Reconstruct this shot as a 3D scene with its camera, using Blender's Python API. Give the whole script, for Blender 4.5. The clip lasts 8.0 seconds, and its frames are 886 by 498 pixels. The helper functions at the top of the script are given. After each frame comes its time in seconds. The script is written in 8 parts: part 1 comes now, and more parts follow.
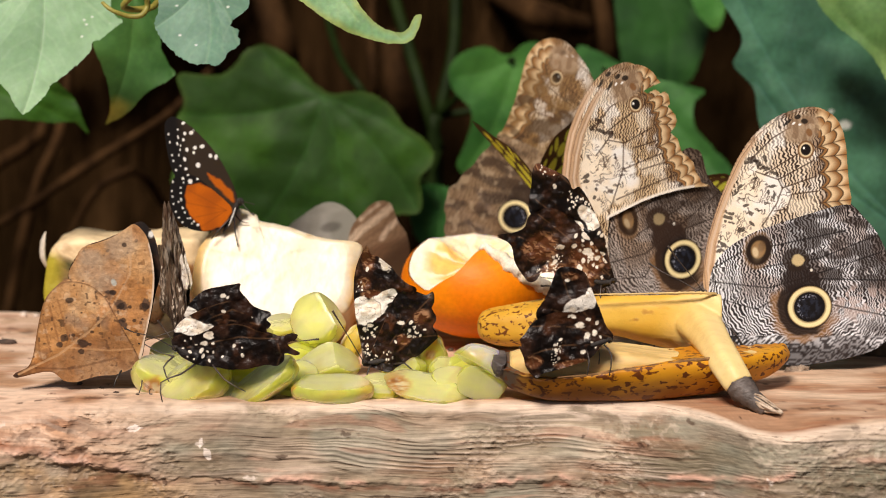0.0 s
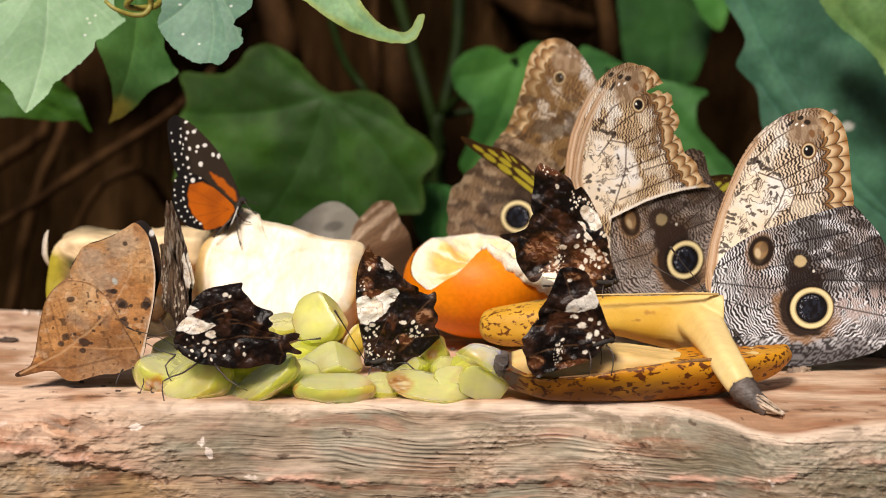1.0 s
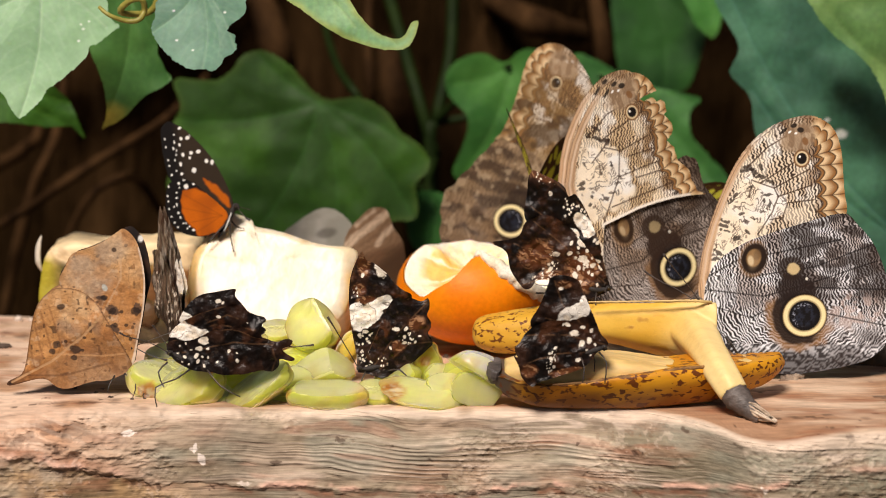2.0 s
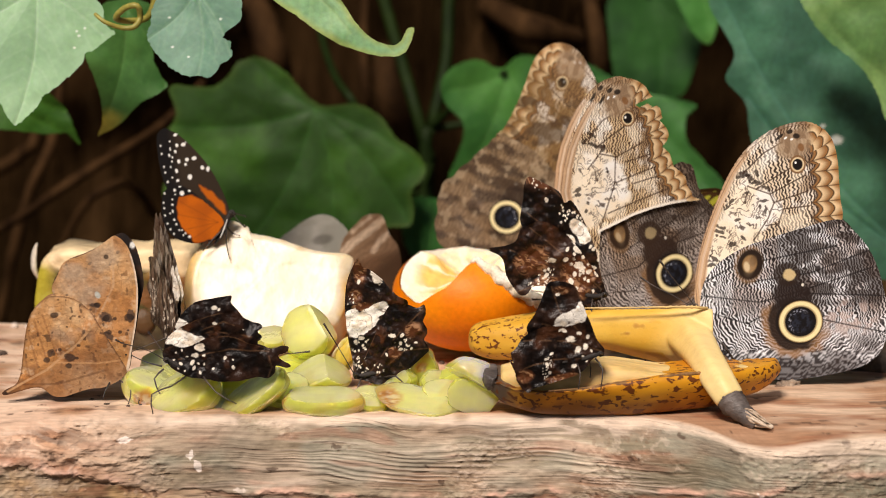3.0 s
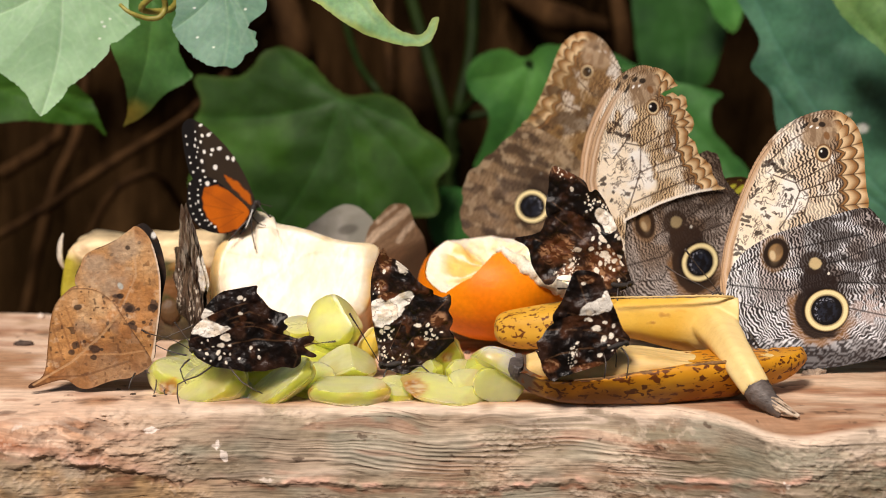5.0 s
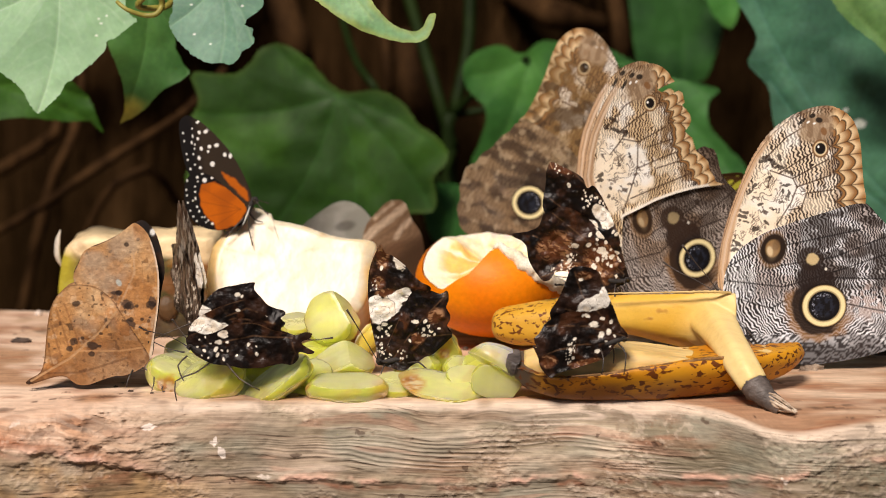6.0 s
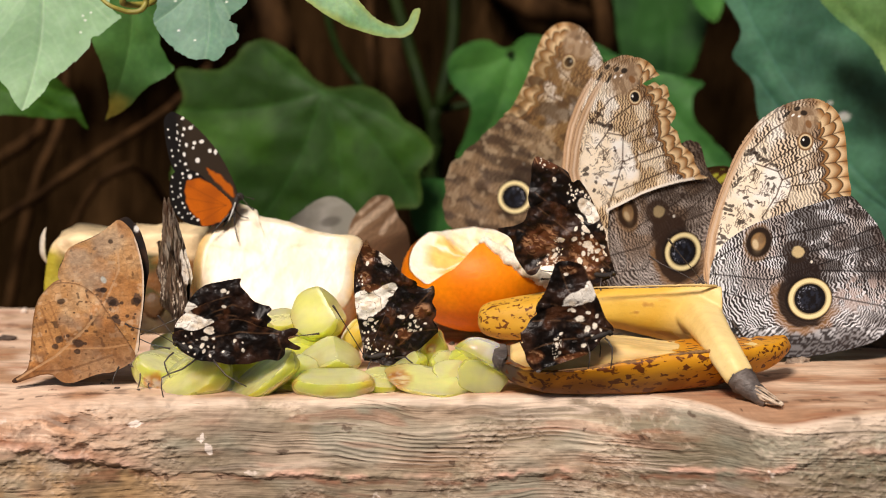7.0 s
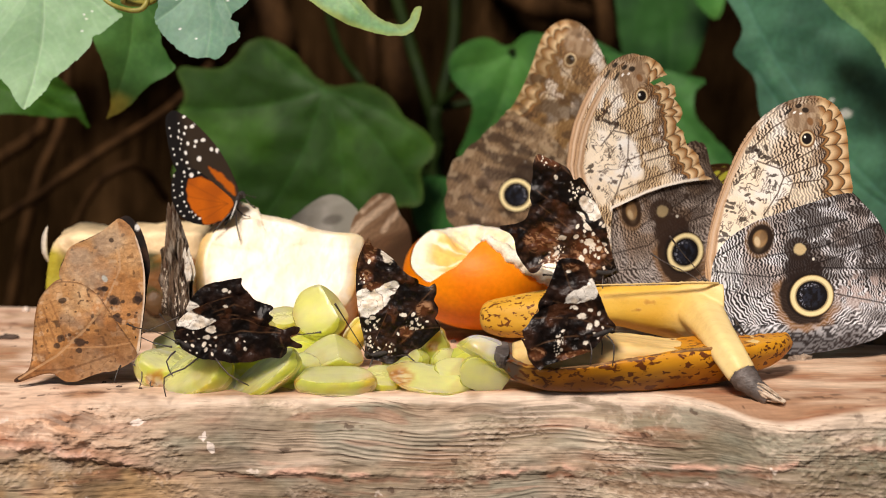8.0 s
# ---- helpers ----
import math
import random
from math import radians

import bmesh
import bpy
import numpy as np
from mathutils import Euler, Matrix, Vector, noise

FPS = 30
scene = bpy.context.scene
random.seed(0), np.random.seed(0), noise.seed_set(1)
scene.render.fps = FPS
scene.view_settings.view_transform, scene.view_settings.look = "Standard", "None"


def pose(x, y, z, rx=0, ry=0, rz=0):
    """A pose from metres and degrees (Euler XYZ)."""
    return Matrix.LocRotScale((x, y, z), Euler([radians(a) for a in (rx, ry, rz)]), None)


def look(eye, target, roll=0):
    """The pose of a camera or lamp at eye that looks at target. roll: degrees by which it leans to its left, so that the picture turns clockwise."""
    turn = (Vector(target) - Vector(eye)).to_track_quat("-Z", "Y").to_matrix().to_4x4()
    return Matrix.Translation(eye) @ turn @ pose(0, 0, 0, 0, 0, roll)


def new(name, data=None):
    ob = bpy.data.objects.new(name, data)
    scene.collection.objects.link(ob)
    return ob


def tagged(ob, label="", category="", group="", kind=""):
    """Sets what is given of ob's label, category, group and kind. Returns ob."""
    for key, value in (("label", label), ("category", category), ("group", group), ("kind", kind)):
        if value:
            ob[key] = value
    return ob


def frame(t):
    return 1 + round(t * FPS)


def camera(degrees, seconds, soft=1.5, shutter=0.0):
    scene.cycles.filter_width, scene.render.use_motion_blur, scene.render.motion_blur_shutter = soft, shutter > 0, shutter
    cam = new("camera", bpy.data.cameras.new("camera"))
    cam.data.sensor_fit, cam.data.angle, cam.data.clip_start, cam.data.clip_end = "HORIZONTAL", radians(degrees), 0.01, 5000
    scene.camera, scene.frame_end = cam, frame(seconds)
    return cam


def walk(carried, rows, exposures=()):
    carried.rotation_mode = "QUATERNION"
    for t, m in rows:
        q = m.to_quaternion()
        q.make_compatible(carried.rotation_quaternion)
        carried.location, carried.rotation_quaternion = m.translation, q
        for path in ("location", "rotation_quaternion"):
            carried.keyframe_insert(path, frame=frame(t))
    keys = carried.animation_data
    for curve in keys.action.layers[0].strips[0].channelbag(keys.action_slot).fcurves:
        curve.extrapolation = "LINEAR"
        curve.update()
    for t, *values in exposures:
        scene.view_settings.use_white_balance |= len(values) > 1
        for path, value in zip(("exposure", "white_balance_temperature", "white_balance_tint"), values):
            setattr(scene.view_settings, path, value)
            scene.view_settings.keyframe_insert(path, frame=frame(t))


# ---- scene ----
EYE = (0.0, -0.889, 0.1839)
cam = camera(20.0, 8.0, soft=0.75)
cam.data.dof.use_dof = True
cam.data.dof.focus_distance = 0.872
cam.data.dof.aperture_fstop = 11.0
walk(cam, [
    (0, pose(*EYE, 81.0789, -0.1517, -0.0781)),
    (0.5, pose(*EYE, 81.0458, -0.2622, 0.0349)),
    (1, pose(*EYE, 81.0731, -0.3393, 0.0049)),
    (1.5, pose(*EYE, 81.1495, -0.4805, -0.0604)),
    (3, pose(*EYE, 81.3761, -0.4438, -0.2286)),
    (3.5, pose(*EYE, 81.4253, -0.3208, -0.0596)),
    (4, pose(*EYE, 81.3239, -0.2664, 0.0634)),
    (4.5, pose(*EYE, 81.2059, -0.2583, 0.2873)),
    (6, pose(*EYE, 81.0525, -0.1118, 0.2447)),
    (6.5, pose(*EYE, 81.0, 0.0, 0.0)),
    (7, pose(*EYE, 80.9370, 0.1692, -0.1274)),
    (7.5, pose(*EYE, 80.8630, 0.1939, -0.1428)),
    (8, pose(*EYE, 80.8909, 0.2922, -0.1072)),
], exposures=[(0, -0.15, 6780, 17), (8, -0.15, 6780, 17)])

# ---------------------------------------------------------------- light
world = bpy.data.worlds.new("sky")
scene.world = world
world.use_nodes = True
wn = world.node_tree.nodes
sky = wn.new("ShaderNodeTexSky")
sky.sky_type, sky.sun_disc = "NISHITA", False
SUN_UP, SUN_SIDE = radians(48), radians(198)
sky.sun_elevation, sky.sun_rotation = SUN_UP, SUN_SIDE
wn["Background"].inputs[1].default_value = 0.031
world.node_tree.links.new(sky.outputs[0], wn["Background"].inputs[0])
sun = new("sun", bpy.data.lights.new("sun", "SUN"))
sun.data.energy, sun.data.angle, sun.data.color = 5.0, radians(16), (1.0, 0.93, 0.83)
sun.matrix_world = look((math.sin(SUN_SIDE) * math.cos(SUN_UP) * 4, math.cos(SUN_SIDE) * math.cos(SUN_UP) * 4, math.sin(SUN_UP) * 4), (0, 0, 0))


# ---------------------------------------------------------------- small mathematics
def srgb(r, g, b):
    return np.array([((c / 255 + 0.055) / 1.055) ** 2.4 if c > 10 else c / 255 / 12.92 for c in (r, g, b)])


def lattice(i, j, seed):
    h = (i.astype(np.int64) * 374761393 + j.astype(np.int64) * 668265263 + seed * 144665) & 0x7FFFFFFF
    h = ((h ^ (h >> 13)) * 1274126177) & 0x7FFFFFFF
    return ((h ^ (h >> 16)) & 0xFFFF) / 65535.0


def grain(u, v, seed=0):
    """Smooth value noise, 0 to 1, with cells of size 1."""
    i, j = np.floor(u), np.floor(v)
    a, b = u - i, v - j
    a, b = a * a * (3 - 2 * a), b * b * (3 - 2 * b)
    return ((lattice(i, j, seed) * (1 - a) + lattice(i + 1, j, seed) * a) * (1 - b)
            + (lattice(i, j + 1, seed) * (1 - a) + lattice(i + 1, j + 1, seed) * a) * b)


def clouds(u, v, size, seed=0, octaves=3):
    total, weight = 0.0, 0.0
    for k in range(octaves):
        f = 2.0 ** k / size
        total, weight = total + grain(u * f + 17.3 * k, v * f - 9.1 * k, seed + k) / 2 ** k, weight + 1 / 2 ** k
    return total / weight


def ramp(lo, hi, x):
    t = np.clip((x - lo) / (hi - lo), 0, 1)
    return t * t * (3 - 2 * t)


def blend(base, colour, mask):
    return base + (np.asarray(colour) - base) * np.asarray(mask)[..., None]


def oval(u, v, cu, cv, ru, rv, turn=0.0):
    c, s = math.cos(radians(turn)), math.sin(radians(turn))
    a, b = (u - cu) * c + (v - cv) * s, -(u - cu) * s + (v - cv) * c
    return np.sqrt((a / ru) ** 2 + (b / rv) ** 2)


def along(u, v, line):
    """Distance from a polyline, and the length along it."""
    best, where, run = np.full(u.shape, 1e9), np.zeros(u.shape), 0.0
    for (x0, y0), (x1, y1) in zip(line[:-1], line[1:]):
        length = math.hypot(x1 - x0, y1 - y0)
        t = np.clip(((u - x0) * (x1 - x0) + (v - y0) * (y1 - y0)) / max(length, 1e-9) ** 2, 0, 1)
        d = np.hypot(u - x0 - t * (x1 - x0), v - y0 - t * (y1 - y0))
        near = d < best
        best, where = np.where(near, d, best), np.where(near, run + t * length, where)
        run += length
    return best, where


def cells(u, v, size, seed):
    """Distance to the nearest of scattered points (in units of size), a number for each point, and the gap to the next."""
    i, j = np.floor(u / size), np.floor(v / size)
    best, second, mark = np.full(u.shape, 9.0), np.full(u.shape, 9.0), np.zeros(u.shape)
    for di in (-1, 0, 1):
        for dj in (-1, 0, 1):
            x, y = i + di, j + dj
            d = np.hypot(u / size - x - lattice(x, y, seed), v / size - y - lattice(x, y, seed + 1))
            near = d < best
            second = np.where(near, best, np.minimum(second, d))
            mark, best = np.where(near, lattice(x, y, seed + 2), mark), np.where(near, d, best)
    return best, mark, second - best


def curve_through(points, closed=True, steps=6):
    """A smooth curve (Catmull-Rom) through control points."""
    p = [np.array(q, float) for q in points]
    n, out = len(p), []
    for i in range(n if closed else n - 1):
        if closed:
            a, b, c, d = p[i - 1], p[i], p[(i + 1) % n], p[(i + 2) % n]
        else:
            a, b, c, d = p[max(i - 1, 0)], p[i], p[i + 1], p[min(i + 2, n - 1)]
        for k in range(steps):
            t = k / steps
            out.append(0.5 * (2 * b + (c - a) * t + (2 * a - 5 * b + 4 * c - d) * t * t + (3 * b - a - 3 * c + d) * t ** 3))
    if not closed:
        out.append(p[-1])
    return np.array(out)


def inside(u, v, poly):
    hit = np.zeros(u.shape, bool)
    q = np.roll(poly, -1, 0)
    for (x0, y0), (x1, y1) in zip(poly, q):
        if y0 != y1:
            hit ^= ((y0 > v) != (y1 > v)) & (u < (x1 - x0) * (v - y0) / (y1 - y0) + x0)
    return hit


# ---------------------------------------------------------------- materials
def shader(name, rough=0.6, **sockets):
    m = bpy.data.materials.new(name)
    m.use_nodes = True
    b = m.node_tree.nodes["Principled BSDF"]
    b.inputs["Roughness"].default_value = rough
    for key, value in sockets.items():
        b.inputs[key.replace("_", " ")].default_value = value
    return m, m.node_tree.nodes, m.node_tree.links, b


def texture(nodes, links, scale, detail=4.0, stretch=(1, 1, 1), space="Object", distortion=0.0):
    where, turn, tex = nodes.new("ShaderNodeTexCoord"), nodes.new("ShaderNodeMapping"), nodes.new("ShaderNodeTexNoise")
    turn.inputs["Scale"].default_value = stretch
    tex.inputs["Scale"].default_value, tex.inputs["Detail"].default_value = scale, detail
    tex.inputs["Distortion"].default_value = distortion
    links.new(where.outputs[space], turn.inputs[0])
    links.new(turn.outputs[0], tex.inputs[0])
    return tex


def colours(nodes, links, factor, stops):
    r = nodes.new("ShaderNodeValToRGB")
    while len(r.color_ramp.elements) < len(stops):
        r.color_ramp.elements.new(0.5)
    for e, (at, c) in zip(r.color_ramp.elements, stops):
        e.position, e.color = at, (*c, 1)
    links.new(factor, r.inputs[0])
    return r.outputs[0]


def mixed(nodes, links, mode, amount, a, b):
    m = nodes.new("ShaderNodeMix")
    m.data_type, m.blend_type = "RGBA", mode
    for socket, value in ((m.inputs[0], amount), (m.inputs[6], a), (m.inputs[7], b)):
        if isinstance(value, (int, float)):
            socket.default_value = value
        elif isinstance(value, tuple):
            socket.default_value = (*value, 1)
        else:
            links.new(value, socket)
    return m.outputs[2]


def bumped(nodes, links, b, height, strength, distance):
    n = nodes.new("ShaderNodeBump")
    n.inputs["Strength"].default_value, n.inputs["Distance"].default_value = strength, distance
    links.new(height, n.inputs["Height"])
    links.new(n.outputs[0], b.inputs["Normal"])


def surface(name, stops, scale, rough=0.6, bump=0.3, depth=0.001, stretch=(1, 1, 1), fine=8.0, speckle=0.8, detail=5.0, distortion=0.0, **sockets):
    """Noise-coloured surface with relief at two scales."""
    m, n, l, b = shader(name, rough, **sockets)
    big = texture(n, l, scale, detail, stretch, distortion=distortion)
    small = texture(n, l, scale * fine, 3.0, stretch)
    tone = colours(n, l, big.outputs[0], stops)
    speck = colours(n, l, small.outputs[0], [(0.3, (0.72, 0.72, 0.72)), (0.7, (1.15, 1.15, 1.15))])
    l.new(mixed(n, l, "MULTIPLY", speckle, tone, speck), b.inputs["Base Color"])
    if bump:
        both = mixed(n, l, "MIX", 0.5, big.outputs[0], small.outputs[0])
        bumped(n, l, b, both, bump, depth)
    return m


def pigment(name, rough=0.6, scale=900.0, bump=0.25, depth=0.0002, stretch=(1, 1, 1), low=0.78, **sockets):
    """Surface whose pigment lies in the mesh; fine scales and relief over it."""
    m, n, l, b = shader(name, rough, **sockets)
    attr = n.new("ShaderNodeAttribute")
    attr.attribute_name = "pigment"
    small = texture(n, l, scale, 4.0, stretch)
    speck = colours(n, l, small.outputs[0], [(0.3, (low, low, low)), (0.7, (1.12, 1.12, 1.12))])
    l.new(mixed(n, l, "MULTIPLY", 0.7, attr.outputs["Color"], speck), b.inputs["Base Color"])
    bumped(n, l, b, small.outputs[0], bump, depth)
    return m


# ---------------------------------------------------------------- mesh makers
def mesh_of(name, verts, faces, material, paint=None, smooth=True, crease=0):
    me = bpy.data.meshes.new(name)
    me.from_pydata(verts, [], faces)
    me.materials.append(material)
    if smooth:
        me.shade_smooth()
    if crease:
        me.set_sharp_from_angle(angle=radians(crease))
    if paint is not None:
        at = me.color_attributes.new("pigment", "FLOAT_COLOR", "POINT")
        at.data.foreach_set("color", np.c_[np.clip(paint, 0, 1), np.ones(len(paint))].astype(np.float32).ravel())
    me.update()
    return me


def thing(name, label, category, m=None, group="", kind=""):
    ob = new(name)
    ob.empty_display_size = 0.01
    if m is not None:
        ob.matrix_basis = m
    return tagged(ob, label, category, group, kind)


def part(name, me, parent=None, label="", m=None):
    ob = new(name, me)
    if parent is not None:
        ob.parent = parent
    if m is not None:
        ob.matrix_basis = m
    if label:
        ob["label"] = label
    return ob


def sheet(name, outline, step, paint, material, bulge=None, holes=()):
    """A thin curved sheet in the xz plane, from an outline in cm; paint and bulge work on arrays of cm."""
    poly = np.asarray(outline, float)
    (u0, v0), (u1, v1) = poly.min(0), poly.max(0)
    us, vs = np.arange(u0 - step, u1 + 2 * step, step), np.arange(v0 - step, v1 + 2 * step, step)
    u, v = np.meshgrid(us, vs, indexing="ij")
    ok = inside(u, v, poly)
    for hole in holes:
        ok &= ~inside(u, v, np.asarray(hole, float))
    cell = ok[:-1, :-1].astype(int) + ok[1:, :-1] + ok[:-1, 1:] + ok[1:, 1:] >= 2
    used = np.zeros(u.shape, bool)
    for di in (0, 1):
        for dj in (0, 1):
            used[di:used.shape[0] - 1 + di, dj:used.shape[1] - 1 + dj] |= cell
    # pull the rim onto the outline
    rim = used & ~ok
    pu, pv = u[rim], v[rim]
    bu, bv, bd = pu.copy(), pv.copy(), np.full(pu.shape, 1e9)
    for ring in (poly, *[np.asarray(h, float) for h in holes]):
        for (x0, y0), (x1, y1) in zip(ring, np.roll(ring, -1, 0)):
            t = np.clip(((pu - x0) * (x1 - x0) + (pv - y0) * (y1 - y0)) / max((x1 - x0) ** 2 + (y1 - y0) ** 2, 1e-12), 0, 1)
            qu, qv = x0 + t * (x1 - x0), y0 + t * (y1 - y0)
            d = np.hypot(pu - qu, pv - qv)
            near = d < bd
            bu, bv, bd = np.where(near, qu, bu), np.where(near, qv, bv), np.where(near, d, bd)
    u[rim], v[rim] = bu, bv
    index = np.full(u.shape, -1)
    index[used] = np.arange(used.sum())
    i, j = np.nonzero(cell)
    faces = np.stack([index[i, j], index[i + 1, j], index[i + 1, j + 1], index[i, j + 1]], 1)
    u, v = u[used], v[used]
    y = bulge(u, v) if bulge else np.zeros(u.shape)
    return mesh_of(name, (np.stack([u, y, v], 1) * 0.01), faces, material, paint(u, v) if paint else None)


def sweep(name, path, radii, material, sides=10, squash=1.0, caps=True, smooth_steps=4, shape=None, paint=None):
    """A tapered tube along a smooth path, in metres."""
    pts = curve_through(path, False, smooth_steps) if smooth_steps else np.array(path, float)
    k = np.linspace(0, len(radii) - 1, len(pts))
    r = np.interp(k, range(len(radii)), radii)
    verts, faces, tint = [], [], []
    side = None
    for n, p in enumerate(pts):
        d = Vector(pts[min(n + 1, len(pts) - 1)] - pts[max(n - 1, 0)]).normalized()
        if side is None:
            side = d.cross(Vector((0, 0, 1)))
            side = side.normalized() if side.length > 1e-3 else Vector((1, 0, 0))
        side = (side - d * side.dot(d)).normalized()
        up = side.cross(d)
        for s in range(sides):
            a = 2 * math.pi * s / sides
            f = shape(n / (len(pts) - 1), a) if shape else 1.0
            q = Vector(p) + side * math.cos(a) * r[n] * f + up * math.sin(a) * r[n] * f * squash
            verts.append(tuple(q))
            if paint:
                tint.append(paint(n / (len(pts) - 1), a, q))
        if n:
            for s in range(sides):
                t = (s + 1) % sides
                faces.append(((n - 1) * sides + s, (n - 1) * sides + t, n * sides + t, n * sides + s))
    if caps:
        faces += [tuple(range(sides))[::-1], tuple(range(len(verts) - sides, len(verts)))]
    return mesh_of(name, verts, faces, material, np.array(tint) if tint else None)


def lump(name, size, material, wave=0.0, cell=1.0, seed=0, rings=14, sides=20, cut=None, paint=None):
    """A rounded body with half sizes in cm; cut: flattens what lies above that height."""
    verts, faces = [], []
    for i in range(rings + 1):
        a = math.pi * i / rings
        for s in range(sides):
            b = 2 * math.pi * s / sides
            p = Vector((math.sin(a) * math.cos(b), math.sin(a) * math.sin(b), math.cos(a)))
            f = 1 + wave * noise.noise(p * cell + Vector((seed * 3.7, seed, 0)))
            q = Vector((p.x * size[0], p.y * size[1], p.z * size[2])) * f
            if cut is not None and q.z > cut:
                q.z = cut + 0.04 * (q.z - cut)
            verts.append(tuple(q * 0.01))
            if i:
                t = (s + 1) % sides
                faces.append(((i - 1) * sides + s, i * sides + s, i * sides + t, (i - 1) * sides + t))
    v = np.array(verts)
    return mesh_of(name, verts, faces, material, paint(v * 100) if paint else None, crease=32 if cut is not None else 0)


def loft(name, stations, material, sides=36, steps=8, shape=None):
    """A closed body through upright oval sections; stations: (x, y, z, half depth, half height) in metres."""
    rows = curve_through(stations, False, steps)
    verts, faces = [], []
    for n, (x, y, z, ry, rz) in enumerate(rows):
        for s in range(sides):
            a = 2 * math.pi * s / sides
            f = shape(n / (len(rows) - 1), a) if shape else 1.0
            verts.append((x, y + math.cos(a) * max(ry, 1e-4) * f, z + math.sin(a) * max(rz, 1e-4) * f))
        if n:
            for s in range(sides):
                t = (s + 1) % sides
                faces.append(((n - 1) * sides + s, (n - 1) * sides + t, n * sides + t, n * sides + s))
    faces += [tuple(range(sides))[::-1], tuple(range(len(verts) - sides, len(verts)))]
    return mesh_of(name, verts, faces, material)


def fused(name, pieces, voxel, smooth, material):
    """Several overlapping closed bodies grown into one skin."""
    bm = bmesh.new()
    for me in pieces:
        bm.from_mesh(me)
    raw = bpy.data.meshes.new(name)
    bm.to_mesh(raw)
    bm.free()
    ob = bpy.data.objects.new(name, raw)
    scene.collection.objects.link(ob)
    mod = ob.modifiers.new("grow", "REMESH")
    mod.mode, mod.voxel_size, mod.use_smooth_shade = "VOXEL", voxel, True
    soft = ob.modifiers.new("soften", "SMOOTH")
    soft.iterations, soft.factor = smooth, 0.5
    done = bpy.data.meshes.new_from_object(ob.evaluated_get(bpy.context.evaluated_depsgraph_get()))
    bpy.data.objects.remove(ob)
    done.materials.clear()
    done.materials.append(material)
    done.shade_smooth()
    return done


# ---------------------------------------------------------------- ground, bank and feeding table
def build_ground():
    soil = surface("soil", [(0.3, (0.035, 0.024, 0.016)), (0.7, (0.09, 0.062, 0.04))], 6.0, 0.95, 0.6, 0.01)
    n = 60
    k = np.sign(np.linspace(-1, 1, n)) * np.abs(np.linspace(-1, 1, n)) ** 3 * 40
    x, y = np.meshgrid(k, k, indexing="ij")
    z = -0.8 + 0.03 * (clouds(x, y, 0.4, 3) - 0.5)
    i, j = np.meshgrid(np.arange(n - 1), np.arange(n - 1), indexing="ij")
    i, j = i.ravel(), j.ravel()
    faces = np.stack([i * n + j, (i + 1) * n + j, (i + 1) * n + j + 1, i * n + j + 1], 1)
    ob = new("ground", mesh_of("ground", np.stack([x.ravel(), y.ravel(), z.ravel()], 1), faces, soil))
    tagged(ob, "dark brown bare soil under the feeding table", "ground", kind="structure")


def build_bank():
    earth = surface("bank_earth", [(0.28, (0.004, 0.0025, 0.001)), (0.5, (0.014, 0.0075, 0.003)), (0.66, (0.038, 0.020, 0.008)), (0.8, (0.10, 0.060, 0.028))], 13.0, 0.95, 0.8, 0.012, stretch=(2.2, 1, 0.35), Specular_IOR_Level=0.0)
    nx, nz = 320, 200
    x, z = np.meshgrid(np.linspace(-1.6, 1.6, nx), np.linspace(-0.83, 1.1, nz), indexing="ij")
    y = 0.47 + 0.16 * (clouds(x, z * 0.5, 0.11, 11, 4) - 0.5) + 0.05 * np.abs(clouds(x, z * 0.25, 0.05, 5, 2) - 0.5)
    y = y + 0.5 * np.maximum(z - 0.7, 0)
    verts = np.stack([x.ravel(), y.ravel(), z.ravel()], 1)
    i, j = [a.ravel() for a in np.meshgrid(np.arange(nx - 1), np.arange(nz - 1), indexing="ij")]
    faces = np.stack([i * nz + j, (i + 1) * nz + j, (i + 1) * nz + j + 1, i * nz + j + 1], 1)
    back = verts.copy()
    back[:, 1] = 0.9
    m = len(verts)
    rim = [i * nz + nz - 1 for i in range(nx)]
    sides = [(a, a + m, b + m, b) for a, b in zip(rim[:-1], rim[1:])]
    sides += [(j, j + 1, j + 1 + m, j + m) for j in range(nz - 1)]
    sides += [((nx - 1) * nz + j + 1, (nx - 1) * nz + j, (nx - 1) * nz + j + m, (nx - 1) * nz + j + 1 + m) for j in range(nz - 1)]
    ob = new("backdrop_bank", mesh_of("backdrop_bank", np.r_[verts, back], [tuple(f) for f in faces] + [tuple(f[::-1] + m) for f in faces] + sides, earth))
    tagged(ob, "dark brown earth bank grown over with roots", "bank", kind="structure")


def rim_line(x):
    return sum(np.interp(x + k * 0.004, [-0.32, -0.17, -0.135, -0.10, -0.05, 0.0, 0.068, 0.08, 0.09, 0.102, 0.115, 0.14, 0.17, 0.22, 0.32],
                     [-0.06, -0.074, -0.066, -0.059, -0.0545, -0.053, -0.0525, -0.056, -0.067, -0.085, -0.090, -0.085, -0.081, -0.078, -0.06]) for k in (-2, -1, 0, 1, 2)) / 5


def face_shift(x, depth):
    """How far the split front swells forward below the rim; depth in cm."""
    gap = float(np.mean(rim_line(x + np.linspace(-0.045, 0.045, 19))) - rim_line(x))
    return 0.5 * (gap - math.sqrt(gap * gap + 3e-5)) * ramp(0.0, 1.3, depth)


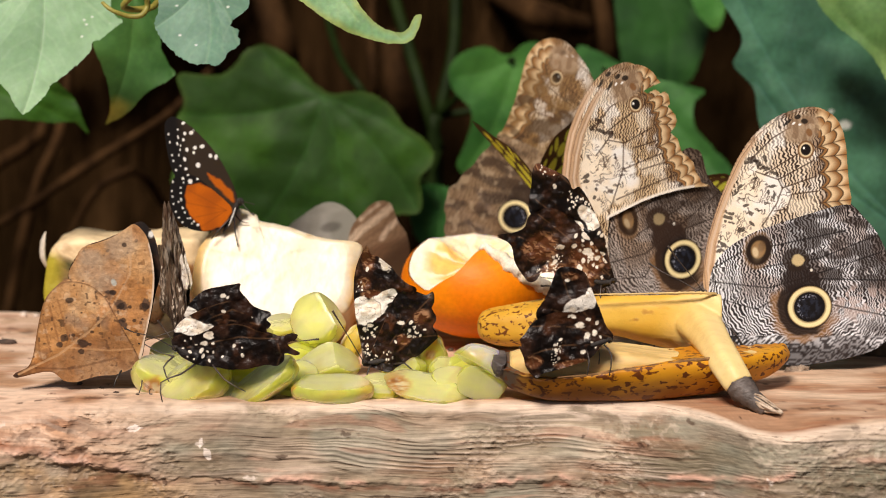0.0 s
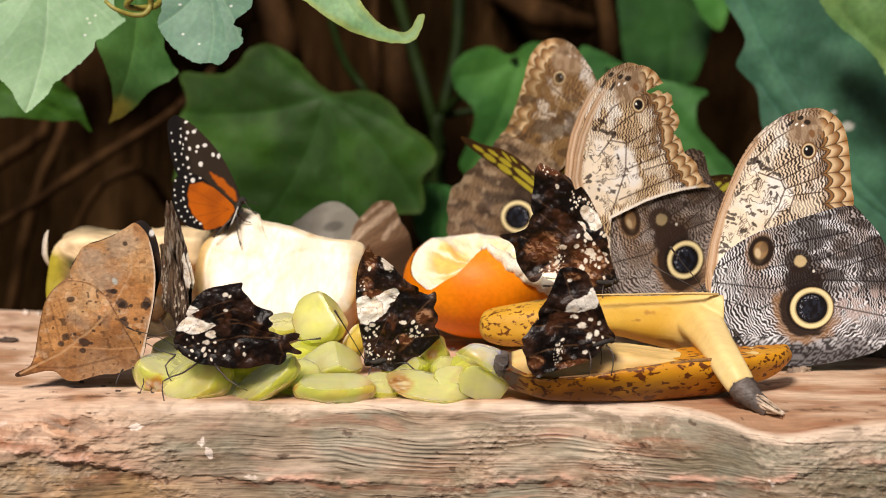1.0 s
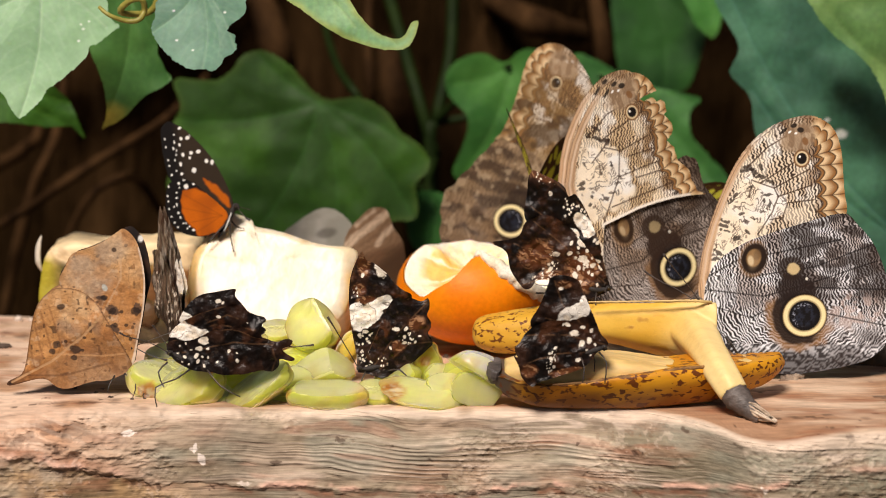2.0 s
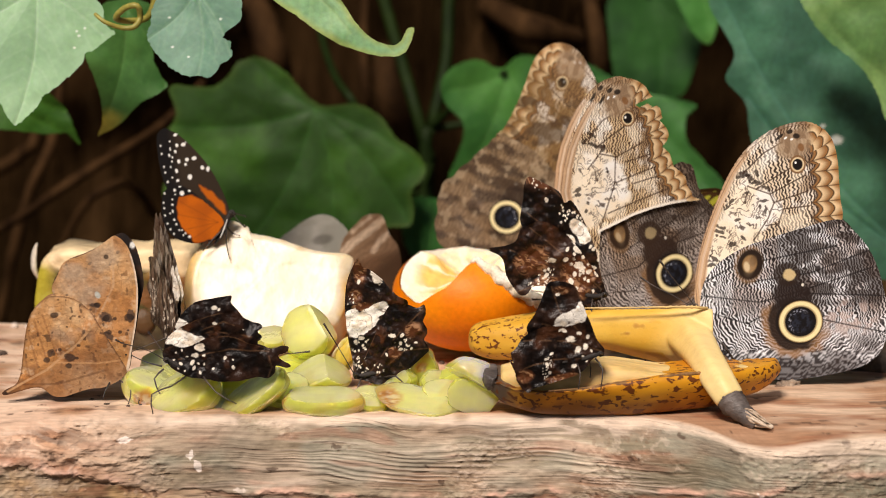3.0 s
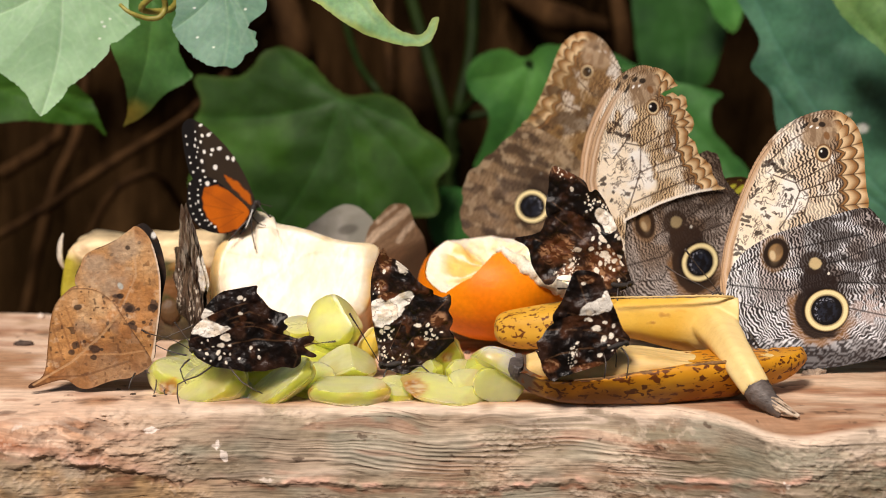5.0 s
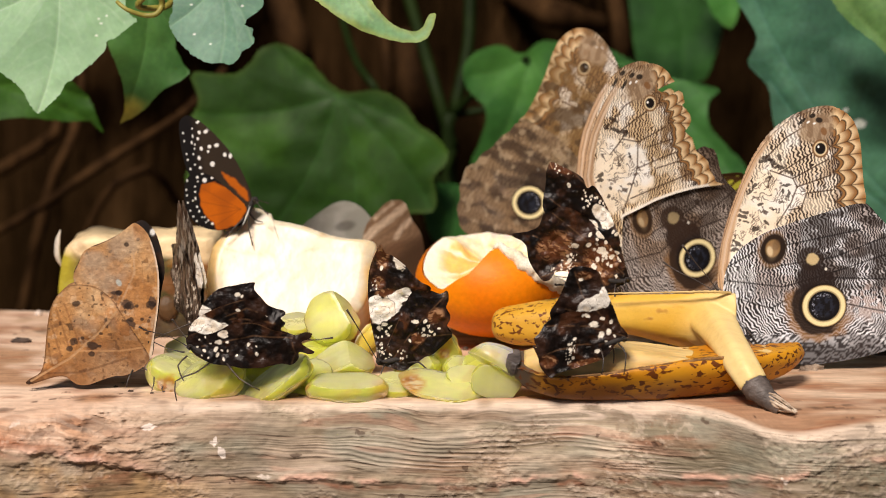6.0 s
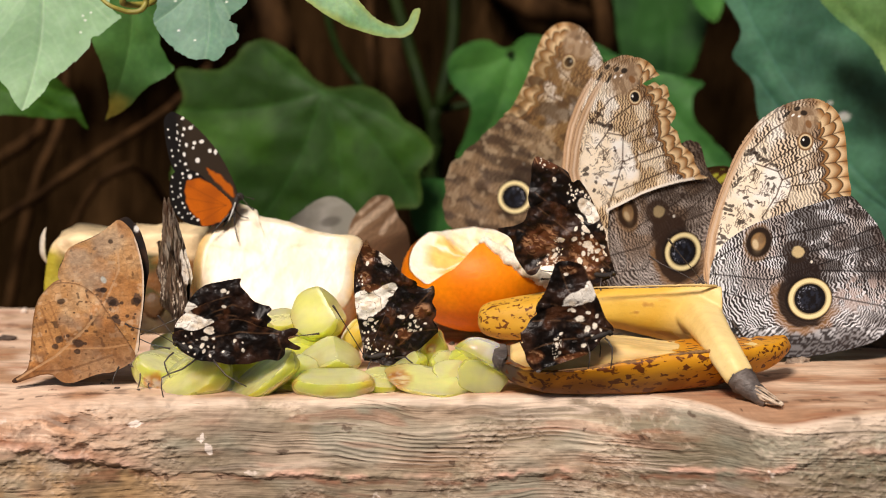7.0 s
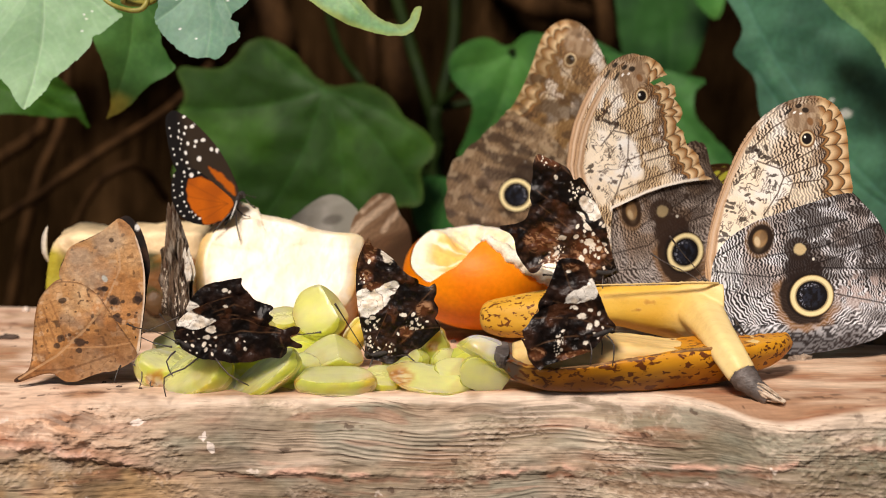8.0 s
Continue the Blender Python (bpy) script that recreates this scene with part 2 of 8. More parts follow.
def top_height(x, y):
    """Height of the worn table top."""
    dip = -0.003 * np.exp(-((x - 0.107) / 0.016) ** 2) * ramp(-0.06, -0.085, y)
    left = -0.010 * ramp(-0.10, -0.19, x) * ramp(-0.02, -0.075, y)
    return dip + left + 0.0012 * (clouds(x * 100, y * 100, 2.2, 21) - 0.5)


def build_table():
    wood = pigment("weathered_wood", 0.75, 1500.0, 0.35, 0.0006, (0.06, 0.25, 1), 0.66, Specular_IOR_Level=0.3)
    nx, n_top, n_arc, n_face = 1180, 100, 84, 210
    xs = np.concatenate([np.linspace(-0.31, -0.176, 40), np.linspace(-0.175, 0.175, 1100), np.linspace(0.176, 0.31, 40)])
    verts, tint = [], []
    pale, pink = srgb(222, 194, 166), srgb(182, 142, 110)
    dark, rust = srgb(70, 48, 36), srgb(150, 86, 52)
    for x in xs:
        yr = float(rim_line(x)) + 0.0016 * (float(clouds(np.array([x * 100]), np.array([0.0]), 1.1, 101, 3)[0]) - 0.5)
        rr = float(np.interp(x, [-0.2, -0.12, -0.08, 0.09, 0.125, 0.2], [0.022, 0.014, 0.005, 0.004, 0.0035, 0.003])) * (0.55 + 0.9 * float(clouds(np.array([x * 100]), np.array([5.0]), 0.9, 102, 3)[0]))
        y = np.concatenate([np.linspace(0.112 + 0.006 * math.sin(x * 21), yr + rr, n_top), np.full(n_arc + n_face, yr)])
        a = np.linspace(0, math.pi / 2, n_arc + 1)[1:]
        y[n_top:n_top + n_arc] = yr + rr - rr * np.sin(a)
        z = np.zeros(y.shape)
        z[:n_top + n_arc] = top_height(np.full(n_top + n_arc, x), y[:n_top + n_arc])
        z0 = z[n_top - 1]
        z[n_top:n_top + n_arc] = z0 - rr + rr * np.cos(a)
        depth = np.concatenate([np.linspace(0.0003, 0.042, 190), np.linspace(0.0435, 0.075, 20)])
        z[n_top + n_arc:] = z[n_top + n_arc - 1] - depth
        xc = np.full(y.shape, x) * 100
        yc, zc = y * 100, z * 100
        zw = zc + 0.16 * np.sin(xc * 0.23 + 0.8) + 0.035 * np.maximum(xc - 4, 0) + 0.4 * (clouds(xc, zc, 4.0, 31) - 0.5)
        # long parallel ridges of the grain on the split front
        on_face = np.zeros(y.shape)
        on_face[n_top + n_arc // 2:] = 1
        on_face[n_top:n_top + n_arc // 2] = np.linspace(0, 1, n_arc // 2)
        sway = zw + 0.6 * (clouds(xc * 0.26, zc * 0.4, 1.0, 45, 2) - 0.5) + 0.10 * (clouds(xc * 0.9, zc * 0.9, 1.0, 46, 2) - 0.5)
        phase = sway / 0.24 + 7.5 * clouds(xc * 0.09, sway * 1.1, 1.0, 41, 3)
        ridge = 0.5 + 0.5 * np.sin(2 * math.pi * phase)
        fine = clouds(xc * 0.16, sway * 16.0, 1.0, 43, 2)
        hair = clouds(xc * 0.25, sway * 34.0, 1.0, 44, 2)
        combed = float(np.interp(x, [-0.14, -0.09, -0.055, -0.035, 0.02, 0.11, 0.15, 0.3], [0.12, 0.3, 0.45, 1.0, 0.9, 1.0, 0.7, 0.6]))
        combed = combed * ramp(0.34, 0.62, clouds(xc * 0.3, zc * 1.1, 1.0, 64, 3)) * on_face
        swell = clouds(xc * 0.35, sway * 1.1, 1.0, 75, 3)
        crack_z = np.interp(x, [-0.2, -0.16, -0.09, -0.05, 0.02, 0.085, 0.125, 0.16, 0.24], [-0.6, -1.2, -2.5, -2.75, -2.85, -2.45, -1.45, -1.1, -0.7])
        jag = 0.42 * (clouds(xc * 0.5, zc * 0, 1.3, 48, 3) - 0.5) + 0.16 * (clouds(xc, zc * 0, 0.25, 53, 2) - 0.5)
        below = ramp(crack_z + 0.05, crack_z - 0.05, zc + jag) * on_face
        broken = ramp(0.57, 0.70, clouds(xc, zc * 0, 0.6, 49, 3))
        cut = broken * np.exp(-((zc - crack_z + jag + 0.04) / 0.035) ** 2) * on_face
        lip_up = np.exp(-((zc - crack_z - 0.14 + jag) / 0.11) ** 2) * on_face * ramp(0.3, 0.55, clouds(xc, zc * 0, 1.7, 52, 2))
        crumble = float(np.exp(-((x + 0.122) / 0.030) ** 2)) * on_face * ramp(-2.6, -1.3, zc)
        flake = clouds(xc * 0.8, zc * 1.6, 0.40, 76, 4)
        y = y + on_face * (0.0022 * (0.5 - swell) + 0.00025 * (0.5 - fine)) + 0.00028 * combed * (1 - ridge) ** 1.3
        y = y + 0.0050 * crumble * (0.5 - flake) + 0.0004 * below * float(1 - 0.75 * ramp(-0.06, 0.0, np.array(x))) * (0.4 + ramp(0.3, 0.7, clouds(xc, zc * 0, 1.9, 84, 2))) + 0.00012 * cut - float(0.0009 - 0.0003 * ramp(-0.06, 0.0, np.array(x))) * lip_up * (0.4 + 1.2 * clouds(xc, zc * 1.5, 0.22, 94, 3))
        y = y + on_face * 0.0014 * (0.5 - clouds(xc * 0.8, zc, 0.45, 78, 3)) * (1 - 0.6 * combed)
        # short splits along the grain and small chips
        split = ramp(0.70, 0.80, clouds(xc * 0.45, sway * 5.5, 0.7, 85, 3)) * on_face
        chip = clouds(xc, zc * 1.3, 0.16, 86, 3)
        nick = ramp(0.50, 0.62, clouds(xc * 0.7, zc, 1.1, 87, 3)) * on_face
        y = y + 0.00025 * split + 0.0010 * nick * (0.5 - chip)
        y = y + on_face * face_shift(x, z0 * 100 - zc)
        verts.append(np.stack([np.full(y.shape, x), y, z], 1))
        # pigment
        top_streak = clouds(xc * 0.3, yc * 1.6, 1.0, 51, 4)
        patch = clouds(xc, yc + zc, 2.4, 53, 3)
        c = blend(np.tile(pink, (len(y), 1)), pale, ramp(0.40, 0.66, top_streak * 0.5 + patch * 0.5))
        c = c * (0.88 + 0.24 * clouds(xc * 0.5, yc * 2.2, 0.14, 90, 3))[:, None]
        c = blend(c, srgb(238, 208, 184), 0.6 * float(ramp(-0.07, -0.125, np.array(x))) * ramp(0.3, 0.5, patch))
        c = blend(c, srgb(164, 118, 90), 0.25 * float(ramp(0.06, 0.11, np.array(x))) * ramp(0.3, 0.55, clouds(xc * 0.4, yc, 1.3, 93, 3)))
        pit = cells(xc, yc * 1.8, 0.5, 79)
        c = blend(c, dark, 0.8 * (pit[1] > 0.955) * ramp(0.34, 0.10, pit[0] + 0.6 * (clouds(xc, yc, 0.12, 81, 2) - 0.5)))
        c = blend(c, rust, 0.5 * ramp(0.60, 0.75, clouds(xc * 0.4, yc * 1.5, 1.0, 57, 3)))
        c = blend(c, dark, 0.65 * ramp(0.68 - 0.06 * float(ramp(-0.075, -0.10, np.array(x))), 0.77, clouds(xc * 0.7, yc * 1.1 + zc, 1.0, 59, 4)))
        ash, olive, dust = srgb(150, 136, 118), srgb(128, 118, 96), srgb(206, 186, 168)
        face = blend(np.tile(srgb(154, 138, 114), (len(y), 1)), srgb(202, 186, 162), ramp(0.38, 0.66, swell))
        face = blend(face, olive, 0.85 * ramp(0.44, 0.62, clouds(xc * 0.5, zc * 0.9, 2.0, 61, 3)))
        face = blend(face, ash, 0.6 * ramp(0.46, 0.62, clouds(xc * 0.35, sway, 1.2, 65, 2)))
        face = blend(face, srgb(196, 156, 130), 0.36 * ramp(0.50, 0.68, clouds(xc * 0.3, sway * 1.3, 1.3, 71, 3)))
        face = blend(face, rust, 0.30 * ramp(0.58, 0.72, clouds(xc * 0.35, sway * 2.0, 1.0, 63, 3)))
        face = blend(face, srgb(106, 82, 66), 0.34 * combed * ramp(0.42, 0.05, ridge + 0.5 * (fine - 0.5)))
        face = blend(face, srgb(222, 200, 182), 0.6 * combed * ramp(0.60, 0.95, ridge))
        face = blend(face, dark, 0.16 * ramp(0.40, 0.24, fine) + 0.14 * ramp(0.34, 0.22, hair))
        face = blend(face, dust, 0.18 * ramp(0.60, 0.76, hair))
        # smooth reddish shoulder with long curved streaks
        shoulder = float(ramp(-0.085, -0.14, np.array(x))) * (1 - below)
        bow = zc + 0.22 * xc + 0.030 * (xc + 12) ** 2 + 0.35 * (clouds(xc * 0.5, zc * 0.5, 1.0, 70, 2) - 0.5)
        warm = blend(np.tile(srgb(212, 164, 130), (len(y), 1)), srgb(238, 206, 180), ramp(0.42, 0.64, clouds(xc * 0.3, bow * 1.5, 1.0, 66, 3)))
        warm = blend(warm, srgb(160, 104, 68), 0.6 * ramp(0.52, 0.68, clouds(xc * 0.25, bow * 2.6, 1.0, 68, 3)))
        warm = blend(warm, srgb(130, 84, 56), 0.5 * ramp(0.42, 0.30, clouds(xc * 0.4, bow * 12.0, 1.0, 72, 2)))
        warm = blend(warm, srgb(238, 212, 190), 0.4 * ramp(0.60, 0.72, clouds(xc * 0.45, bow * 9.0, 1.0, 74, 2)))
        pock = cells(xc, zc * 1.4, 0.34, 91)
        warm = blend(warm, srgb(74, 46, 32), 0.75 * (pock[1] > 0.90) * ramp(0.34, 0.14, pock[0] + 0.9 * (clouds(xc, zc, 0.1, 92, 2) - 0.5)))
        warm = blend(warm, srgb(160, 92, 54), 0.75 * np.exp(-((zc - crack_z - 0.28) / 0.24) ** 2))
        face = blend(face, warm, 0.9 * shoulder)
        face = blend(face, blend(np.tile(srgb(178, 142, 98), (len(y), 1)), srgb(128, 102, 70), ramp(0.4, 0.65, clouds(xc, zc, 0.8, 89, 3))), 0.9 * below * ramp(-0.04, -0.10, np.array(x)))
        face = blend(face, blend(np.tile(srgb(124, 110, 86), (len(y), 1)), srgb(98, 74, 56), ramp(0.45, 0.65, clouds(xc * 0.6, zc, 0.9, 95, 3))), 0.3 * below * ramp(-0.12, -0.05, np.array(x)))
        face = blend(face, srgb(136, 78, 52), 0.55 * np.exp(-((zc - crack_z + 0.10 + jag) / 0.10) ** 2) * on_face * ramp(0.40, 0.58, clouds(xc, zc, 0.7, 96, 3)))
        face = blend(face, srgb(150, 154, 138), 0.40 * ramp(0.54, 0.68, clouds(xc * 0.6, zc, 1.5, 97, 3)) * on_face)
        face = blend(face, srgb(168, 100, 74), 0.3 * ramp(0.66, 0.78, clouds(xc * 0.4, sway * 2.2, 0.9, 98, 3)) * on_face)
        face = blend(face, srgb(104, 70, 52), 0.4 * cut)
        face = blend(face, srgb(222, 176, 154), 0.85 * lip_up * ramp(0.35, 0.55, clouds(xc, zc, 0.8, 50, 2)))
        face = blend(face, srgb(104, 100, 78), 0.55 * float(ramp(0.10, 0.15, np.array(x))) * ramp(-0.5, -1.6, zc) * ramp(0.34, 0.56, clouds(xc * 0.4, sway, 0.9, 99, 3)))
        face = blend(face, dark, 0.55 * crumble * ramp(0.40, 0.30, flake))
        face = blend(face, srgb(98, 70, 54), 0.42 * split)
        face = blend(face, srgb(120, 92, 70), 0.40 * nick * ramp(0.40, 0.28, chip))
        face = blend(face, srgb(230, 208, 188), 0.25 * nick * ramp(0.60, 0.74, chip))
        face = face * (0.86 + 0.28 * clouds(xc * 0.6, zc * 1.4, 0.10, 88, 2))[:, None]
        face = blend(face, srgb(232, 204, 178), 0.30 * ramp(0.36, 0.60, clouds(xc * 0.4, sway, 1.1, 104, 3)) * float(ramp(0.03, -0.05, np.array(x))))
        spot = cells(xc, zc * 1.5, 0.55, 77)
        face = blend(face, dark, 0.7 * (spot[1] > 0.94) * ramp(0.30, 0.10, spot[0] + 0.7 * (clouds(xc, zc, 0.12, 82, 2) - 0.5)))
        face = blend(face, srgb(236, 220, 206), 0.8 * (spot[1] < 0.02) * ramp(0.30, 0.10, spot[0] + 0.7 * (clouds(xc, zc, 0.12, 83, 2) - 0.5)))
        # dried white splashes
        for cu, cv, ru, rv, turn in ((-10.27, -0.78, 0.26, 0.11, 8), (-7.81, -1.67, 0.12, 0.24, 20), (-8.02, -1.24, 0.07, 0.16, -10)):
            face = blend(face, srgb(240, 226, 214), 0.9 * ramp(1.1, 0.9, oval(xc, zc, cu, cv, ru, rv, turn) + 0.7 * (clouds(xc, zc, 0.14, 103, 2) - 0.5)))
        lip = np.exp(-(np.maximum(-zc + z0 * 100 - 0.10 - 0.3 * clouds(xc, zc * 0, 1.1, 69, 3), 0) / 0.10) ** 2) * ramp(0.25, 0.5, clouds(xc, zc, 1.2, 67, 2) + 0.12)
        face = blend(face, srgb(228, 206, 184), 0.8 * lip * (1 - 0.6 * shoulder))
        tint.append(c + (face - c) * on_face[:, None])
    m = n_top + n_arc + n_face
    verts, tint = np.concatenate(verts), np.concatenate(tint)
    i, j = [a.ravel() for a in np.meshgrid(np.arange(nx - 1), np.arange(m - 1), indexing="ij")]
    faces = [tuple(f) for f in np.stack([i * m + j, i * m + j + 1, (i + 1) * m + j + 1, (i + 1) * m + j], 1)]
    # back and under side
    k = len(verts)
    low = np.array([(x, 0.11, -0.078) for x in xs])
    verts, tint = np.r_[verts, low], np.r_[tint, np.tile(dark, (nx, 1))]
    faces += [(n * m, (n + 1) * m, k + n + 1, k + n) for n in range(nx - 1)]
    faces += [(k + n, k + n + 1, (n + 1) * m + m - 1, n * m + m - 1) for n in range(nx - 1)]
    faces += [tuple([k] + list(range(m - 1, -1, -1))), tuple([k + nx - 1] + list(range((nx - 1) * m, nx * m)))]
    table = thing("feeding_table", "weathered pinkish wooden slab table with a split grey front", "table", pose(0, 0, 0))
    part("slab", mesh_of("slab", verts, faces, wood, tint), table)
    post = sweep("post", [(0.0, 0.02, -0.82), (0.0, 0.02, -0.4), (0.0, 0.02, -0.074)], [0.085, 0.07, 0.075],
                 surface("bark", [(0.3, (0.05, 0.035, 0.025)), (0.7, (0.16, 0.11, 0.08))], 30, 0.9, 0.8, 0.004, (1, 1, 0.2)), 20)
    part("post", post, table, "rough bark post")


# ---------------------------------------------------------------- plants behind and above
def leaf_mesh(outline, petiole, tips, back, light, vein, edge=None, step=0.12, cup=0.5, seed=0, rough=0.6, smooth=4, fade=1.0, spots=0.0, marks=(), calm=1.0, teeth=0.0, rim=0.8, yellow=None):
    poly = curve_through(outline, True, smooth * 3)
    k = np.arange(len(poly))
    poly = poly + 0.055 * np.stack([clouds(k * 1.0, k * 0.0 + seed, 3.0, 12, 2) - 0.5, clouds(k * 1.0, k * 0.0 + seed, 3.0, 13, 2) - 0.5], 1)
    poly = poly + teeth * np.stack([clouds(k * 1.0, k * 0.0 + seed, 1.2, 14, 1) - 0.5, clouds(k * 1.0, k * 0.0 + seed, 1.2, 15, 1) - 0.5], 1)
    ring = [tuple(p) for p in poly] + [tuple(poly[0])]
    lines = []
    for tip in tips:
        a, b = np.array(petiole), np.array(tip)
        bend = np.array([-(b - a)[1], (b - a)[0]]) * 0.06
        lines.append([tuple(a + (b - a) * t + bend * math.sin(math.pi * t)) for t in np.linspace(0, 1, 7)])
    side_veins = []
    for line in lines:
        a, b = np.array(line[0]), np.array(line[-1])
        d = (b - a) / max(np.linalg.norm(b - a), 1e-6)
        length = np.linalg.norm(b - a)
        for k in range(1, 6):
            for s in (-1, 1):
                q = a + d * length * (k / 6.5 + 0.03 * s)
                w = np.array([d[0] * 0.6 - s * d[1] * 0.8, d[1] * 0.6 + s * d[0] * 0.8])
                side_veins.append([tuple(q), tuple(q + w * length * 0.18), tuple(q + (w + d * 0.3) * length * 0.30)])

    def paint(u, v):
        c = blend(np.tile(back, (len(u), 1)), light, ramp(0.35, 0.7, 0.5 + calm * (clouds(u, v, 2.2, seed + 5, 4) - 0.5)))
        c = c * (1 + calm * (0.2 * clouds(u, v, 0.25, seed + 9, 2) - 0.1))[:, None]
        for line in side_veins:
            c = blend(c, vein, 0.35 * fade * ramp(0.07, 0.02, along(u, v, line)[0]))
        for line in lines:
            c = blend(c, vein, 0.8 * fade * ramp(0.10, 0.03, along(u, v, line)[0]))
        if edge is not None:
            d = along(u, v, ring)[0]
            c = blend(c, edge, rim * ramp(0.32, 0.0, d + 0.25 * (clouds(u, v, 0.8, seed + 1) - 0.4)))
        if yellow:
            c = blend(c, srgb(190, 176, 70), 0.85 * ramp(1.3, 0.4, oval(u, v, *yellow) + 0.5 * (clouds(u, v, 0.5, seed + 4, 2) - 0.5)))
        for cu, cv, r in marks:
            c = blend(c, srgb(226, 230, 222), 0.8 * ramp(1.2, 0.6, oval(u, v, cu, cv, r * 1.4, r) + 0.6 * (clouds(u, v, 0.15, 16, 2) - 0.5)))
        if spots:
            c = blend(c, srgb(140, 120, 60), spots * ramp(0.74, 0.8, clouds(u, v, 0.5, seed + 3, 2)))
        return c

    def bulge(u, v):
        d = np.full(u.shape, 9.0)
        for line in lines:
            d = np.minimum(d, along(u, v, line)[0])
        return -cup * np.sqrt(d + 0.02) + 0.35 * (clouds(u, v, 1.5, seed, 2) - 0.5) + 0.04 * np.hypot(u, v)

    m = pigment("leaf_green", rough, 500.0, 0.35 * calm, 0.0004, (1, 1, 1), 1 - 0.22 * calm, Specular_IOR_Level=0.35, Subsurface_Weight=0.15, Subsurface_Radius=(0.50, 1.00, 0.25), Subsurface_Scale=0.0040)
    return sheet("leaf", poly, step, paint, m, bulge)


def build_plants():
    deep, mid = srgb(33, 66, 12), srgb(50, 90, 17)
    pale, pale2 = srgb(122, 160, 120), srgb(150, 186, 144)
    teal, teal2 = srgb(46, 90, 68), srgb(64, 114, 86)
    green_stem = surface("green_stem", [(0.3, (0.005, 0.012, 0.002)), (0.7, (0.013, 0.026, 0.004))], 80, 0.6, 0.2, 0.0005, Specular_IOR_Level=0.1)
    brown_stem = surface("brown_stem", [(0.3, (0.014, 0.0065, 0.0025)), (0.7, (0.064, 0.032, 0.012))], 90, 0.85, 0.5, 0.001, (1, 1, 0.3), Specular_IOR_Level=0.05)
    tendril = surface("tendril", [(0.3, (0.22, 0.20, 0.03)), (0.7, (0.34, 0.30, 0.06))], 90, 0.5, 0.2, 0.0005)

    vine = thing("hanging_vine", "pale green lobed vine leaves hanging over the table", "vine", pose(-0.1093, 0.1200, 0.1386))
    base = Vector((-0.1093, 0.1200, 0.1386))

    def leaf_on(plant, origin, at, turn, name_label, **kw):
        me = leaf_mesh(**kw)
        part("leaf", me, plant, name_label, Matrix.Translation(Vector(at) - origin) @ pose(0, 0, 0, *turn))

    leaf_on(vine, base, (-0.1522, 0.0500, 0.1375), (-22, 0, 6), "pale green pointed leaf",
            outline=[(2.81, -0.45), (3.01, -1.12), (3.16, -1.43), (3.40, -1.63), (3.19, -1.83), (2.96, -2.00), (2.69, -2.30), (2.54, -2.39), (2.40, -2.41), (2.27, -2.52), (2.25, -2.78), (2.06, -3.02), (1.85, -3.22), (1.73, -3.37), (1.56, -3.48), (1.39, -3.65), (1.19, -3.80), (0.98, -3.95), (0.75, -4.10), (0.65, -4.29), (0.46, -4.55), (0.23, -4.77), (0.03, -4.98), (-0.28, -5.15), (-0.47, -4.95), (-0.63, -4.71), (-0.79, -4.37), (-1.04, -4.08), (-1.24, -3.91), (-1.66, -3.60), (-2.48, -2.83), (-3.10, -1.52), (-2.90, -0.20), (-1.87, 0.46), (0.00, 0.67), (1.67, 0.33)],
            petiole=(0.50, 0.00), tips=[(-0.28, -5.15), (2.90, -1.67), (-2.89, -1.52)], back=pale, light=pale2, vein=srgb(176, 202, 168), step=0.032, cup=0.18, seed=1, smooth=3, fade=0.28, calm=0.35, teeth=0.05, marks=[(1.99, -1.60, 0.04), (2.28, -1.47, 0.04), (2.07, -1.77, 0.04), (1.90, -2.25, 0.04)])
    leaf_on(vine, base, (-0.0862, 0.0300, 0.1365), (-22, 0, -8), "blue-green lobed leaf",
            outline=[(-1.55, -0.45), (-1.55, -1.05), (-1.63, -1.31), (-1.65, -1.57), (-1.53, -1.81), (-1.34, -2.08), (-1.11, -2.34), (-0.88, -2.53), (-0.64, -2.74), (-0.40, -2.87), (-0.18, -2.99), (0.08, -3.03), (0.36, -2.96), (0.62, -3.05), (0.83, -3.06), (0.99, -2.91), (1.12, -2.72), (1.15, -2.55), (1.31, -2.46), (1.46, -2.31), (1.53, -2.05), (1.45, -1.82), (1.42, -1.63), (1.27, -1.58), (1.13, -1.50), (1.19, -1.37), (1.34, -1.20), (1.60, -1.02), (1.78, -0.81), (1.79, -0.42), (1.56, 0.23), (0.26, 0.65), (-1.19, 0.32)],
            petiole=(0.04, 0.22), tips=[(0.36, -2.96), (1.47, -2.14), (-1.59, -1.61)], back=srgb(74, 114, 92), light=srgb(104, 142, 120), vein=srgb(136, 168, 138), step=0.032, cup=0.2, seed=2, fade=0.3, calm=0.6, teeth=0.07, marks=[(-0.06, -2.26, 0.045), (-0.89, -0.79, 0.045), (1.00, -0.79, 0.045), (-0.68, -1.91, 0.045)])
